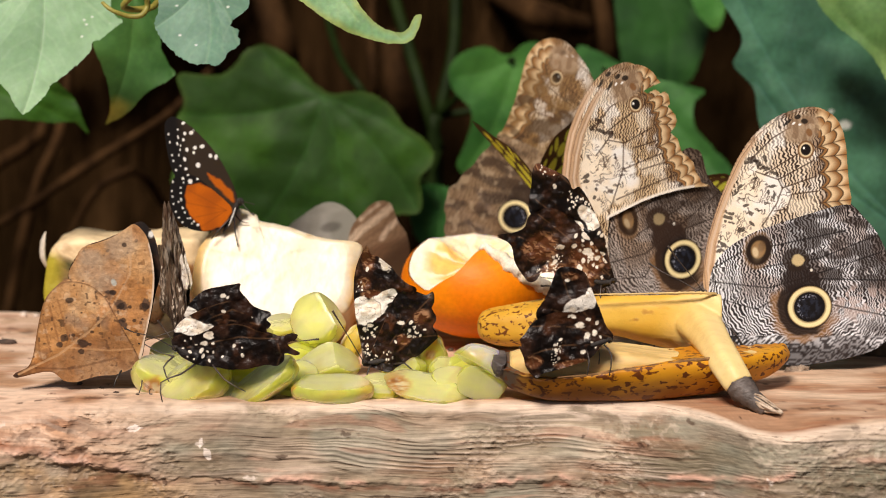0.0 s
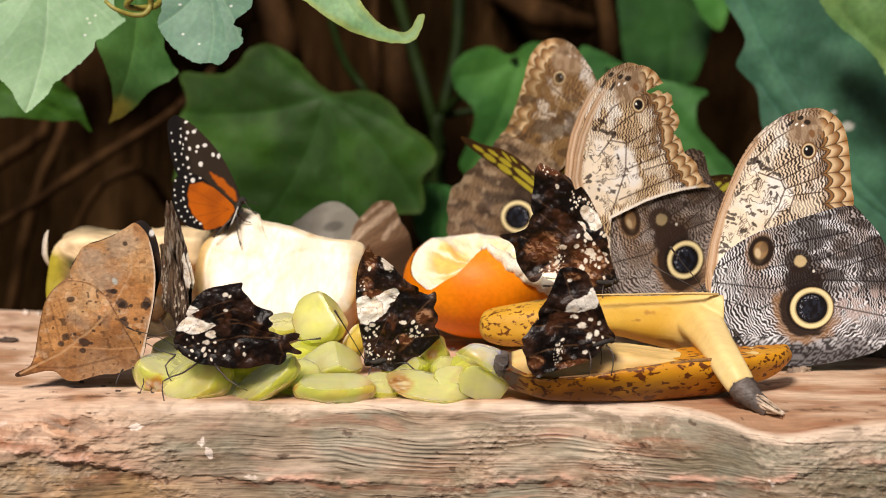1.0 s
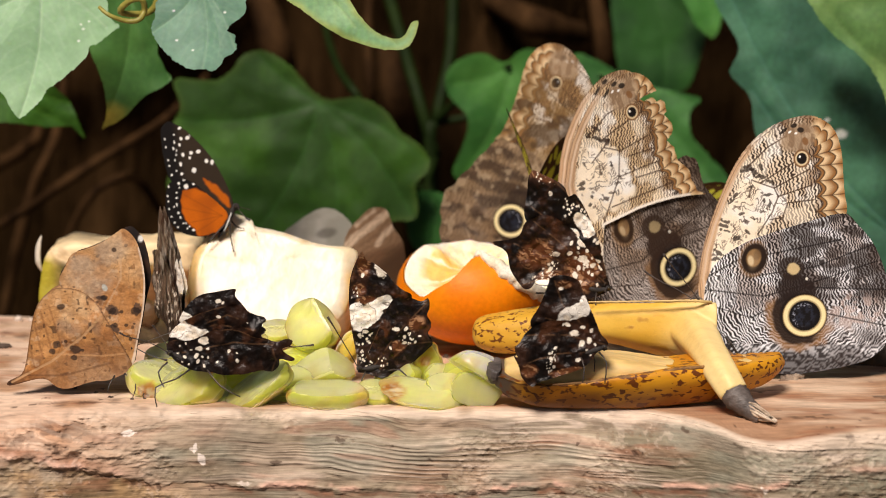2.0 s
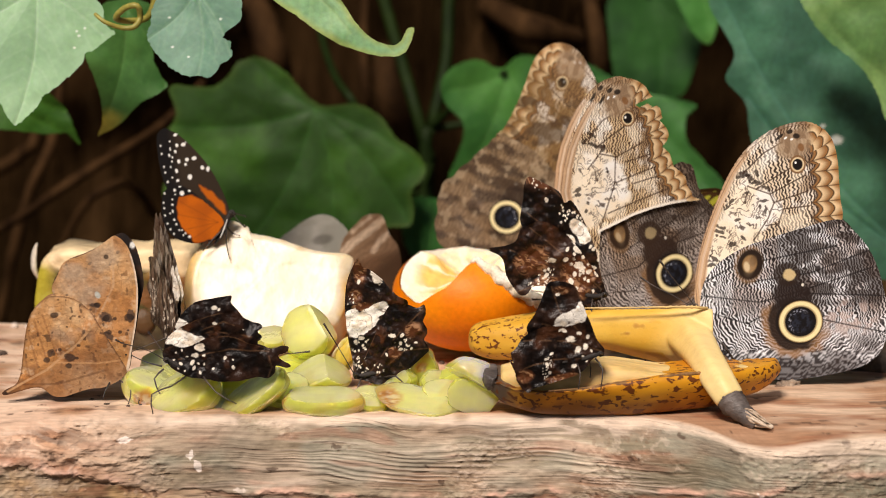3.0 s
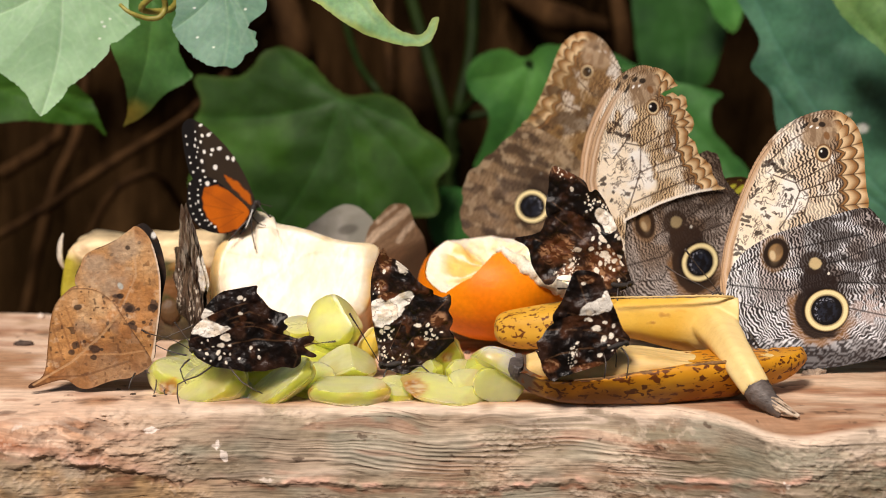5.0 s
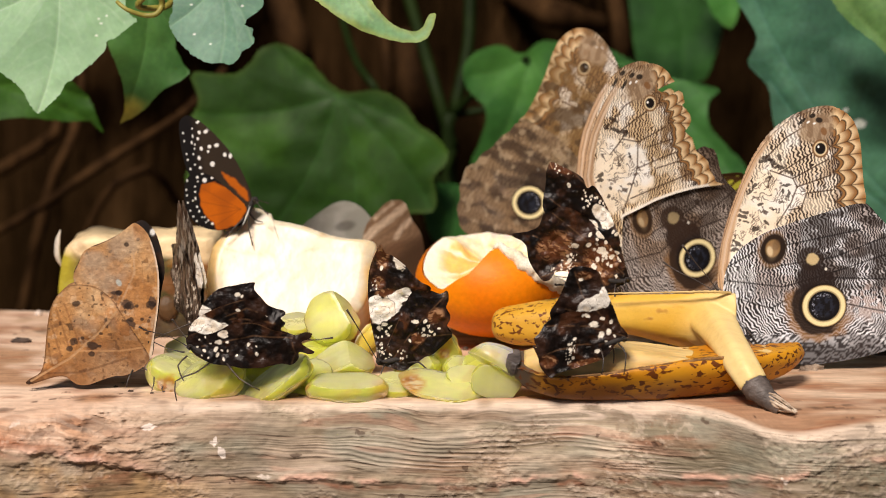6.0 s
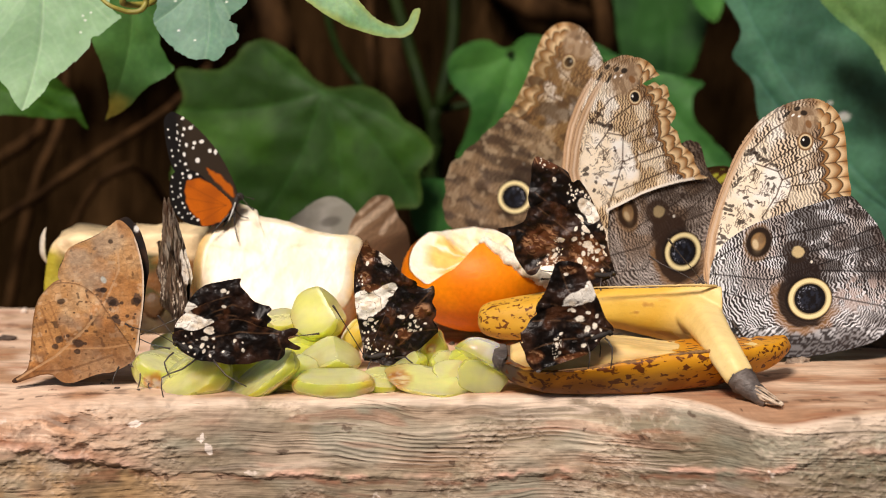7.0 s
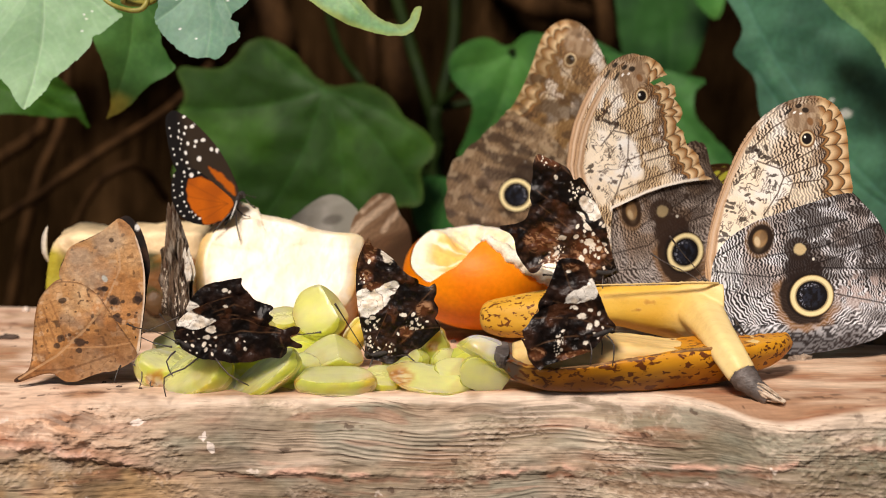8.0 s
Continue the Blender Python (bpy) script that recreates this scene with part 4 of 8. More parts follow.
def build_orange():
    peel = surface("orange_peel", [(0.3, (0.80, 0.19, 0.001)), (0.7, (0.90, 0.27, 0.002))], 40, 0.5, 0.4, 0.0006, fine=14.0, speckle=0.35, Specular_IOR_Level=0.25, Subsurface_Weight=0.1, Subsurface_Radius=(1.00, 0.50, 0.25), Subsurface_Scale=0.0040)
    pulp = pigment("orange_pulp", 0.3, 300, 0.6, 0.0012, Subsurface_Weight=0.3, Subsurface_Radius=(1.0, 0.6, 0.2), Subsurface_Scale=0.005)
    fruit = thing("half_orange", "torn half orange with bright rind and pale pith", "orange", pose(0.0153, 0.0450, 0.0250))
    n, rings, r = 72, 18, 2.95

    def rim(b):
        """Height of the torn rim round the half orange, in cm."""
        d = math.degrees(b) % 360
        return float(np.interp(d, [0, 25, 60, 95, 130, 165, 190, 205, 228, 250, 264, 275, 290, 315, 340, 360],
                               [1.2, 1.95, 1.6, 1.9, 1.75, 1.9, 1.2, 0.5, 0.0, 0.85, 1.75, 2.0, 1.45, 0.35, -0.35, 1.2]))

    def shell(radius, lift):
        rows = []
        for k in range(rings + 1):
            for s in range(n):
                b = 2 * math.pi * s / n
                top = min((1.12 * rim(b) + lift + 0.06 * noise.noise(Vector((math.cos(b) * 6, math.sin(b) * 6, 1)))) / radius, 0.85)
                a = -math.pi / 2 + (math.asin(top) + math.pi / 2) * k / rings
                q = Vector((math.cos(a) * math.cos(b) * 1.0, math.cos(a) * math.sin(b), math.sin(a) * 0.72)) * radius
                rows.append(tuple(q * 0.01))
        return rows

    def strips(base):
        return [(base + k * n + s, base + k * n + (s + 1) % n, base + (k + 1) * n + (s + 1) % n, base + (k + 1) * n + s) for k in range(rings) for s in range(n)]

    part("peel", mesh_of("peel", shell(r, 0), strips(0), peel), fruit, "bright orange rind")
    pith = surface("torn_pith", [(0.3, (0.84, 0.72, 0.50)), (0.7, (0.90, 0.86, 0.74))], 150, 0.7, 0.6, 0.001)
    torn = [Vector(shell(r, 0)[rings * n + s]) * 0.992 + Vector((0, 0, 0.0004)) for s in range(54, 70)]
    part("pith", sweep("pith", [tuple(p) for p in torn], [0.0008, 0.0022, 0.0034, 0.0030, 0.0026, 0.0012], pith, 10, smooth_steps=3, shape=lambda s, a: 1 + 0.5 * noise.noise(Vector((s * 22, math.cos(a), math.sin(a))))), fruit, "white torn pith")
    # torn pulp that fills the peel up to its rim
    edge = shell(r - 0.04, 0.0)[rings * n:]
    verts, tone, fill = [], [], 16
    for k in range(fill + 1):
        f = 1 - k / fill
        for s, (x, y, z) in enumerate(edge):
            b = 2 * math.pi * s / n
            h = z + (0.0085 - z) * ramp(0.0, 1.0, np.array(1 - f)) - 0.004 * math.sin(math.pi * f) * (1 - f)
            wob = Vector((x * f * 260, y * f * 260, 3.0))
            h += 0.0016 * noise.noise(wob) * min(1.0, 4 * (1 - f)) + 0.0007 * noise.noise(wob * 3.1) * min(1.0, 6 * (1 - f))
            verts.append((x * f, y * f, float(h)))
            wall = abs(math.sin(b * 5 + 0.4)) < 0.16 and f > 0.12
            juicy = min(max((0.84 + 0.05 * noise.noise(wob) - f) / 0.06, 0), 1)
            hollow = float(ramp(0.9, 0.35, np.array(math.hypot((x * f + 0.011) / 0.012, (y * f + 0.002) / 0.016) + 0.3 * noise.noise(wob))))
            c = srgb(255, 244, 218) + (srgb(252, 226, 168) - srgb(255, 244, 218)) * juicy * (0.5 + 0.5 * noise.noise(wob * 1.7))
            c = c + (srgb(244, 190, 84) - c) * 0.85 * hollow * juicy
            tone.append(srgb(255, 244, 214) if wall else c)
    faces = [(k * n + s, k * n + (s + 1) % n, (k + 1) * n + (s + 1) % n, (k + 1) * n + s) for k in range(fill) for s in range(n)]
    part("pulp", mesh_of("pulp", verts, faces, pulp, np.array(tone)), fruit, "juicy torn orange pulp with pale pith")


def build_bananas():
    def speckled(name, base, base2, spots, amount, scale):
        m, n, l, b = shader(name, 0.5, Specular_IOR_Level=0.3, Subsurface_Weight=0.08, Subsurface_Radius=(1.00, 0.75, 0.25), Subsurface_Scale=0.0040)
        big, spot, tiny = texture(n, l, 45, 3), texture(n, l, scale, 2.2, (0.7, 1, 1.0), distortion=0.4), texture(n, l, 900, 2)
        tone = colours(n, l, big.outputs[0], [(0.35, base), (0.65, base2)])
        fleck = colours(n, l, spot.outputs[0], [(amount, (0, 0, 0)), (amount + 0.045, (1, 1, 1))])
        wear = n.new("ShaderNodeAttribute")
        wear.attribute_name = "pigment"
        tone = mixed(n, l, "MIX", wear.outputs["Alpha"], tone, wear.outputs["Color"])
        dense = n.new("ShaderNodeAttribute")
        dense.attribute_name = "speckle"
        mask = mixed(n, l, "MULTIPLY", 1.0, fleck, dense.outputs["Color"])
        streak = texture(n, l, 260, 3.0, (0.12, 1, 1))
        tone = mixed(n, l, "MULTIPLY", 0.22, tone, colours(n, l, streak.outputs[0], [(0.3, (0.72, 0.66, 0.52)), (0.6, (1.08, 1.08, 1.08))]))
        l.new(mixed(n, l, "MIX", mask, tone, spots), b.inputs["Base Color"])
        bumped(n, l, b, tiny.outputs[0], 0.15, 0.0004)
        return m

    ripe = speckled("ripe_peel", (0.60, 0.31, 0.025), (0.72, 0.44, 0.065), (0.15, 0.045, 0.006), 0.575, 640)
    over = speckled("overripe_peel", (0.52, 0.19, 0.006), (0.66, 0.31, 0.015), (0.13, 0.034, 0.004), 0.550, 460)
    flesh = surface("banana_flesh", [(0.3, (0.66, 0.42, 0.13)), (0.55, (0.78, 0.58, 0.26)), (0.72, (0.84, 0.70, 0.42))], 45, 0.5, 0.35, 0.0008, (0.3, 1, 1), Subsurface_Weight=0.2, Subsurface_Radius=(1.00, 0.67, 0.33), Subsurface_Scale=0.0060)
    bruised = surface("banana_tip", [(0.3, (0.022, 0.017, 0.015)), (0.7, (0.16, 0.13, 0.115))], 160, 0.55, 0.6, 0.001, (0.4, 1, 1))

    def weathered(me, tone, dense):
        """Lays another tone (its alpha is the amount) and the density of the flecks on a peel."""
        at = me.color_attributes.new("pigment", "FLOAT_COLOR", "POINT")
        at.data.foreach_set("color", [c for p in me.vertices for c in tone(p.co)])
        at = me.color_attributes.new("speckle", "FLOAT_COLOR", "POINT")
        at.data.foreach_set("color", [c for p in me.vertices for c in (dense(p.co),) * 3 + (1.0,)])

    inner = surface("inner_peel", [(0.3, (0.46, 0.27, 0.07)), (0.7, (0.66, 0.48, 0.2))], 60, 0.6, 0.4, 0.001, (0.3, 1, 1))
    # the open half that lies in front
    low = thing("peeled_banana", "overripe banana half in its split speckled peel", "banana", pose(0.07, -0.045, 0.0))
    line = [Vector(p) - Vector((0.07, -0.045, 0.0)) for p in ((0.0192, -0.0495, 0.0137), (0.0241, -0.0492, 0.0127), (0.03, -0.0488, 0.0116), (0.0413, -0.048, 0.0114), (0.0688, -0.046, 0.012), (0.0933, -0.041, 0.0125), (0.113, -0.031, 0.012), (0.1219, -0.021, 0.011))]
    me = sweep("peel", [tuple(p) for p in line], [0.0028, 0.0066, 0.0092, 0.0114, 0.0122, 0.0112, 0.0072, 0.002], over, 36, smooth_steps=10,
               shape=lambda s, a: 1 + 0.05 * math.cos(5 * a) + 0.03 * noise.noise(Vector((s * 12, math.cos(a), math.sin(a)))))
    rim_edge = lambda x: float(np.interp(x, [-0.0469, -0.0364, -0.0192, -0.0002, 0.0169, 0.0474], [0.0114, 0.0097, 0.0107, 0.013, 0.0151, 0.0151]))
    for p in me.vertices:
        edge = rim_edge(p.co.x) + 0.0005 * math.sin(p.co.x * 90 + 1.2) + 0.0006 * noise.noise(Vector((p.co.x * 400, 0, 0)))
        edge += 0.38 * max(p.co.y + 0.010, 0) * float(ramp(-0.030, -0.042, np.array(p.co.x)))
        p.co.z = min(p.co.z, edge)

    def worn(p):
        """Blackened end, and an uneven browner tone towards the bottom of the under side."""
        end = float(ramp(-0.038, -0.0445, np.array(p.x + 0.004 * noise.noise(p * 260) - 0.25 * (p.z - 0.010))))
        if end > 0.02:
            return (0.065, 0.052, 0.046, 0.95 * end)
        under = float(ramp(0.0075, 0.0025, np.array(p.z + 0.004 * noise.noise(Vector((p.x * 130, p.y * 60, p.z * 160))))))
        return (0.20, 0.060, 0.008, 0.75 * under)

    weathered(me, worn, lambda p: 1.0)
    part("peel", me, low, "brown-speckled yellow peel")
    browned = surface("browned_edge", [(0.3, (0.10, 0.04, 0.012)), (0.7, (0.34, 0.18, 0.06))], 300, 0.8, 0.4, 0.0006)
    lx, ly = [p.x for p in line], [p.y for p in line]
    rim = [(x, float(np.interp(x, lx, ly)) - 0.0119, rim_edge(x)) for x in np.linspace(-0.030, 0.031, 12)]
    part("rim", sweep("rim", rim, [0.0003, 0.0006, 0.0008, 0.0006, 0.0007, 0.0004], browned, 8, smooth_steps=6, shape=lambda s, a: 1 + 0.5 * noise.noise(Vector((s * 30, math.cos(a), math.sin(a))))), low, "browned edge of the split peel")
    me = sweep("flesh", [tuple(p + Vector((0, 0.002, 0.0004))) for p in line[1:]], [0.0045, 0.0082, 0.0108, 0.0116, 0.0100, 0.0055, 0.002], flesh, 28, 0.72, smooth_steps=10,
               shape=lambda s, a: 1 + 0.04 * noise.noise(Vector((s * 15, 2 * math.cos(a), 2 * math.sin(a)))))
    for p in me.vertices:
        p.co.z = min(p.co.z, float(np.interp(p.co.x, [-0.0359, -0.0165, -0.0107, 0.0009, 0.0107, 0.0184, 0.03], [0.0175, 0.0183, 0.0179, 0.016, 0.0148, 0.0144, 0.0144])) + 0.0006 * noise.noise(p.co * 120))
    part("flesh", me, low, "soft cream banana flesh")
    cap = [tuple(line[0] + (line[1] - line[0]) * f + Vector((0, -0.0002, 0))) for f in (-0.18, 0.1, 0.35, 0.6)]
    tip = sweep("tip", cap, [0.0024, 0.0045, 0.0053, 0.0050], bruised, 28, smooth_steps=8, shape=lambda s, a: 1 + 0.06 * noise.noise(Vector((s * 8, 2 * math.cos(a), 2 * math.sin(a)))))
    for p in tip.vertices:
        p.co.z = min(p.co.z, 0.0132 + 0.38 * max(p.co.y + 0.010, 0) + 0.0005 * noise.noise(p.co * 300))
    part("tip", tip, low, "blackened banana tip")

    # the half with the stalk that leans on it
    org = Vector((0.0561, 0.0000, 0.0186))
    top = thing("banana_with_stalk", "yellow banana half with cut top and dark stalk", "banana", pose(*org))
    trunk = loft("peel", [(0.0141, 0.0040, 0.0154, 0.0020, 0.0016), (0.0153, 0.0040, 0.0156, 0.0055, 0.0044), (0.0186, 0.0040, 0.0156, 0.0078, 0.0062), (0.0247, 0.0030, 0.0158, 0.0093, 0.0074), (0.0338, 0.0010, 0.0172, 0.0100, 0.0080), (0.0439, -0.0010, 0.0188, 0.0105, 0.0084), (0.0539, -0.0030, 0.0206, 0.0105, 0.0084), (0.0618, -0.0050, 0.0222, 0.0099, 0.0080), (0.0737, -0.0080, 0.0217, 0.0105, 0.0097), (0.0836, -0.0100, 0.0219, 0.0105, 0.0119), (0.0914, -0.0120, 0.0223, 0.0105, 0.0134), (0.0964, -0.0140, 0.0232, 0.0105, 0.0126), (0.0993, -0.0150, 0.0242, 0.0105, 0.0094)], ripe, 40, 8, lambda s, a: 1 + 0.035 * math.cos(5 * a + 0.6))
    neck = sweep("neck", [(0.0900, -0.0140, 0.0224), (0.0932, -0.0260, 0.0194), (0.0953, -0.0420, 0.0169), (0.0979, -0.0550, 0.0129), (0.1014, -0.0605, 0.0076)], [0.0086, 0.0070, 0.0059, 0.0055, 0.0049], ripe, 30, smooth_steps=8,
                 shape=lambda s, a: 1 + 0.05 * math.cos(5 * a + 0.6))
    level = 0.0320
    for p in trunk.vertices:
        # the peel was slit along the top and its back half has sunk
        cut = level + 0.0004 * noise.noise(Vector((p.co.x * 260, 3, 0))) - 0.24 * (p.co.y + 0.021) + 0.5 * min(p.co.x - 0.040, 0) * -0.06
        if p.co.x > 0.038:
            p.co.z = min(p.co.z, cut)
    me = fused("peel", [trunk, neck], 0.0005, 4, ripe)
    for p in me.vertices:
        p.co -= org

    def tone(p):
        x, z = p.x + org.x, p.z + org.z
        pale = float(ramp(0.075, 0.098, np.array(x - 0.25 * (z - 0.02))))
        brown = float(ramp(level - 0.0022, level - 0.0004, np.array(z + 0.0012 * noise.noise(Vector((x * 500, z * 200, 0)))))) * float(ramp(0.30, -0.05, np.array(noise.noise(Vector((x * 420, 7, 0)))))) * (0.045 < x < 0.072)
        bruise = float(ramp(0.30, 0.50, np.array(noise.noise(Vector((x * 90, z * 240, 2)))))) * 0.8
        if brown > 0.3:
            return (0.30, 0.13, 0.03, 0.75 * brown)
        if bruise > 0.1 and 0.055 < x < 0.088:
            return (0.42, 0.19, 0.03, 0.6 * bruise)
        for cx, cz, rx, rz in ((0.0738, 0.0248, 0.0030, 0.0012), (0.0695, 0.0218, 0.0022, 0.0008), (0.0779, 0.0270, 0.0012, 0.0008)):
            near = math.hypot((x - cx) / rx, (z - cz) / rz) + 0.8 * noise.noise(Vector((x * 600, z * 700, 5)))
            if near < 1.0 and p.y < -0.012:
                return (0.36, 0.15, 0.03, 0.75 * (1.0 - max(near, 0.0)))
        return (0.86, 0.68, 0.32, 0.9 * pale)

    weathered(me, tone, lambda p: 0.05 + 0.95 * float(ramp(0.062, 0.044, np.array(p.x + org.x))))
    part("peel", me, top, "speckled yellow peel")
    fringe = [Vector(p) - org for p in ((0.0546, -0.0165, 0.0308), (0.0628, -0.0180, 0.0312), (0.0726, -0.0200, 0.0318), (0.0823, -0.0222, 0.0324), (0.0911, -0.0236, 0.0328), (0.0974, -0.0222, 0.0322))]
    part("frayed_edge", sweep("frayed_edge", [tuple(p) for p in fringe], [0.0003, 0.0004, 0.0003, 0.0004, 0.0005, 0.0004], inner, 8, smooth_steps=14, shape=lambda s, a: 1 + 0.8 * noise.noise(Vector((s * 46, math.cos(a), math.sin(a))))), top, "pale frayed edge of the cut peel")
    stalk = sweep("stalk", [tuple(Vector(p) - org) for p in ((0.1009, -0.0600, 0.0085), (0.1024, -0.0615, 0.0065), (0.1048, -0.0640, 0.0043), (0.1078, -0.0665, 0.0023), (0.1099, -0.0680, 0.0011))],
                  [0.0046, 0.0047, 0.0037, 0.0030, 0.0027], bruised, 18, smooth_steps=8, shape=lambda s, a: 1 + 0.16 * noise.noise(Vector((s * 9, 2 * math.cos(a), 2 * math.sin(a)))))
    part("stalk", stalk, top, "dark shrivelled stalk")
    fray = surface("stalk_fibre", [(0.3, (0.34, 0.22, 0.13)), (0.7, (0.78, 0.66, 0.52))], 200, 0.85, 0.6, 0.0008)
    rng = random.Random(41)
    bm = bmesh.new()
    root, end = Vector((0.1057, -0.0650, 0.0037)) - org, Vector((0.1140, -0.0712, -0.0005)) - org
    for _ in range(70):
        a = 2 * math.pi * rng.random()
        off = Vector((0, math.cos(a), math.sin(a))) * 0.0030 * math.sqrt(rng.random())
        reach = 0.35 + 0.75 * rng.random()
        bend = Vector((0, rng.uniform(-1, 1), rng.uniform(-1, 1))) * 0.0010
        q = [root + off, root.lerp(end, 0.5 * reach) + off * 1.05 + bend, root.lerp(end, reach) + off * rng.uniform(0.4, 1.1) + bend * 0.6]
        for p in q:
            p.z = max(p.z, -0.0178)
        thick = rng.uniform(0.00025, 0.0006)
        bm.from_mesh(sweep("fibre", [tuple(p) for p in q], [thick, thick, thick * 0.5], fray, 5, smooth_steps=2))
    end_mesh = bpy.data.meshes.new("stalk_end")
    bm.to_mesh(end_mesh)
    bm.free()
    end_mesh.materials.append(fray)
    part("stalk_end", end_mesh, top, "frayed pale stalk end")


def build_grapes():
    juice = pigment("grape_flesh", 0.30, 120, 0.3, 0.0010, low=0.94, Subsurface_Weight=1.0, Subsurface_Radius=(0.95, 1.0, 0.28), Subsurface_Scale=0.009, Transmission_Weight=0.46, IOR=1.34, Coat_Weight=0.10, Coat_Roughness=0.12, Specular_IOR_Level=0.4)
    tones = {"green": (srgb(224, 231, 100), srgb(238, 244, 150)), "pale": (srgb(232, 242, 122), srgb(244, 251, 166)), "amber": (srgb(250, 216, 100), srgb(250, 230, 140)), "shell": (srgb(224, 238, 84), srgb(253, 254, 206))}

    def piece(size, box, planes, seed, rings=30, sides=44):
        """A cut grape: a rounded body with flat faces where the knife went; half sizes in cm. Also says how far each point lies on a cut face."""
        verts, faces, face = [], [], []
        soft = lambda c: math.copysign(abs(c) ** (1 - 0.5 * box), c)
        for i in range(rings + 1):
            a = math.pi * i / rings
            for s in range(sides):
                b = 2 * math.pi * s / sides
                p = Vector((soft(math.cos(a)), math.sin(a) * math.cos(b), soft(math.sin(a) * math.sin(b))))
                f = 1 + 0.14 * noise.noise(p * 1.4 + Vector((seed * 3.7, seed, 0)))
                q = Vector((p.x * size[0], p.y * size[1], p.z * size[2])) * f
                on = 0.0
                for nx, ny, nz, d in planes:
                    n = Vector((nx, ny, nz)).normalized()
                    level = d * math.sqrt((n.x * size[0]) ** 2 + (n.y * size[1]) ** 2 + (n.z * size[2]) ** 2)
                    over = q.dot(n) - level
                    if over > 0:
                        q -= n * over * 0.94
                        on = max(on, min(1.0, over / 0.06))
                verts.append(tuple(q * 0.01))
                face.append(on)
                if i:
                    t = (s + 1) % sides
                    faces.append(((i - 1) * sides + s, (i - 1) * sides + t, i * sides + t, i * sides + s))
        return verts, faces, np.array(face)

    def tint(p, face, tone, seed):
        outer, inner = tones[tone]
        x, y, z = p.T
        c = blend(np.tile(outer, (len(p), 1)), outer * 0.88, ramp(0.4, 0.7, clouds(x + 3 * seed, y + z, 0.6, 90 + seed, 2)))
        c = blend(c, srgb(244, 244, 190), 0.35 * ramp(0.56, 0.74, clouds(x * 0.25 + seed, np.arctan2(y, z + 0.01) * 0.8, 0.14, 96, 2)))
        c = blend(c, inner, 0.9 * face)
        c = blend(c, srgb(246, 244, 196), 0.4 * face * ramp(0.45, 0.7, clouds(x * 0.4 + seed, y + z, 0.5, 93, 2)))
        c = blend(c, srgb(196, 190, 128), (0.55 if seed == 4 else 0.12) * face * ramp(0.48, 0.66, clouds(x * 0.14 + seed, y, 0.07, 99 + seed, 2)))
        c = c * (0.90 + 0.20 * clouds(x * 0.5 + seed, y + z, 0.35, 97, 3))[:, None]
        if tone == "shell":
            c = blend(c, srgb(252, 254, 222), 0.9 * ramp(0.12, 0.42, z + 0.1 * (clouds(x, y, 0.4, 100, 2) - 0.5)) * (1 - face))
        ends = ramp(0.6, 1.2, np.sign(math.sin(seed * 2.4)) * x + 0.3 * (clouds(y, z, 0.4, 98, 2) - 0.5))
        c = blend(c, srgb(216, 150, 60), 0.6 * ends * (seed % 3 != 1))
        c = blend(c, srgb(200, 150, 66), 0.3 * ramp(0.64, 0.76, clouds(x + seed, z, 0.8, 95, 2)))
        # bruised, corky scars on four of them
        for k, cu, cv, cw, r in ((0, -0.10, -0.5, -0.30, 0.42), (11, 0.20, -0.55, 0.10, 0.22), (12, -1.00, -0.35, 0.05, 0.55), (8, -1.3, 0.0, 0.0, 0.36)):
            if k == seed:
                near = np.sqrt((x - cu) ** 2 + (y - cv) ** 2 + (z - cw) ** 2) / r + 0.7 * (clouds(x, y + z, 0.22, 92, 3) - 0.5)
                c = blend(c, srgb(206, 128, 56), 0.85 * ramp(1.15, 0.75, near))
                c = blend(c, srgb(250, 236, 206), 0.9 * ramp(0.95, 0.6, near) * ramp(0.46, 0.56, clouds(x, y + z, 0.10, 94, 3)))
                c = blend(c, srgb(150, 82, 36), 0.8 * ramp(0.9, 0.5, near) * ramp(0.56, 0.66, clouds(x, y + z, 0.13, 91, 3)))
        return c

    words = {"green": "halved green grape, wet and translucent", "pale": "pale green grape half, cut side showing", "amber": "ageing grape half turning amber", "shell": "curved green grape skin with pale flesh inside"}

    def grape(seed, at, size, turn, tone, box, planes):
        """One cut grape: its place, half sizes in cm, turn, tone, how boxy it is, and its cut faces."""
        whole = thing("grape", words[tone], "grape", pose(*at, *turn), "halved grapes on the table")
        verts, faces, face = piece(size, box, planes, seed)
        part("flesh", mesh_of("flesh", verts, faces, juice, tint(np.array(verts) * 100, face, tone, seed), crease=30), whole)

    grape(0, (-0.0972, -0.0360, 0.0056), (0.9, 0.6, 0.78), (0, 0, 0), "pale", 0, [(0.3, -0.5, 0.8, 0.5)])
    grape(1, (-0.0831, -0.0430, 0.0045), (1.22, 0.85, 0.86), (0, -14, 8), "green", 0.15, [(-0.25, -0.55, 0.8, 0.36)])
    grape(2, (-0.0946, -0.0140, 0.0106), (0.8, 0.6, 0.5), (0, -10, 0), "pale", 0, [(0, -0.4, 0.9, 0.3)])
    grape(3, (-0.0677, -0.0320, 0.0042), (0.85, 0.6, 0.62), (0, 0, 0), "pale", 0.2, [(0, -0.75, 0.66, 0.25)])
    grape(4, (-0.0600, -0.0460, 0.0055), (1.36, 0.72, 0.66), (0, -31, 0), "green", 0.1, [(-0.1, -0.45, 0.9, 0.24)])
    grape(5, (-0.0427, -0.0160, 0.0208), (1.0, 0.85, 0.98), (0, 0, 0), "green", 0.15, [(-0.25, -0.85, 0.4, 0.42), (0.75, -0.2, 0.6, 0.66)])
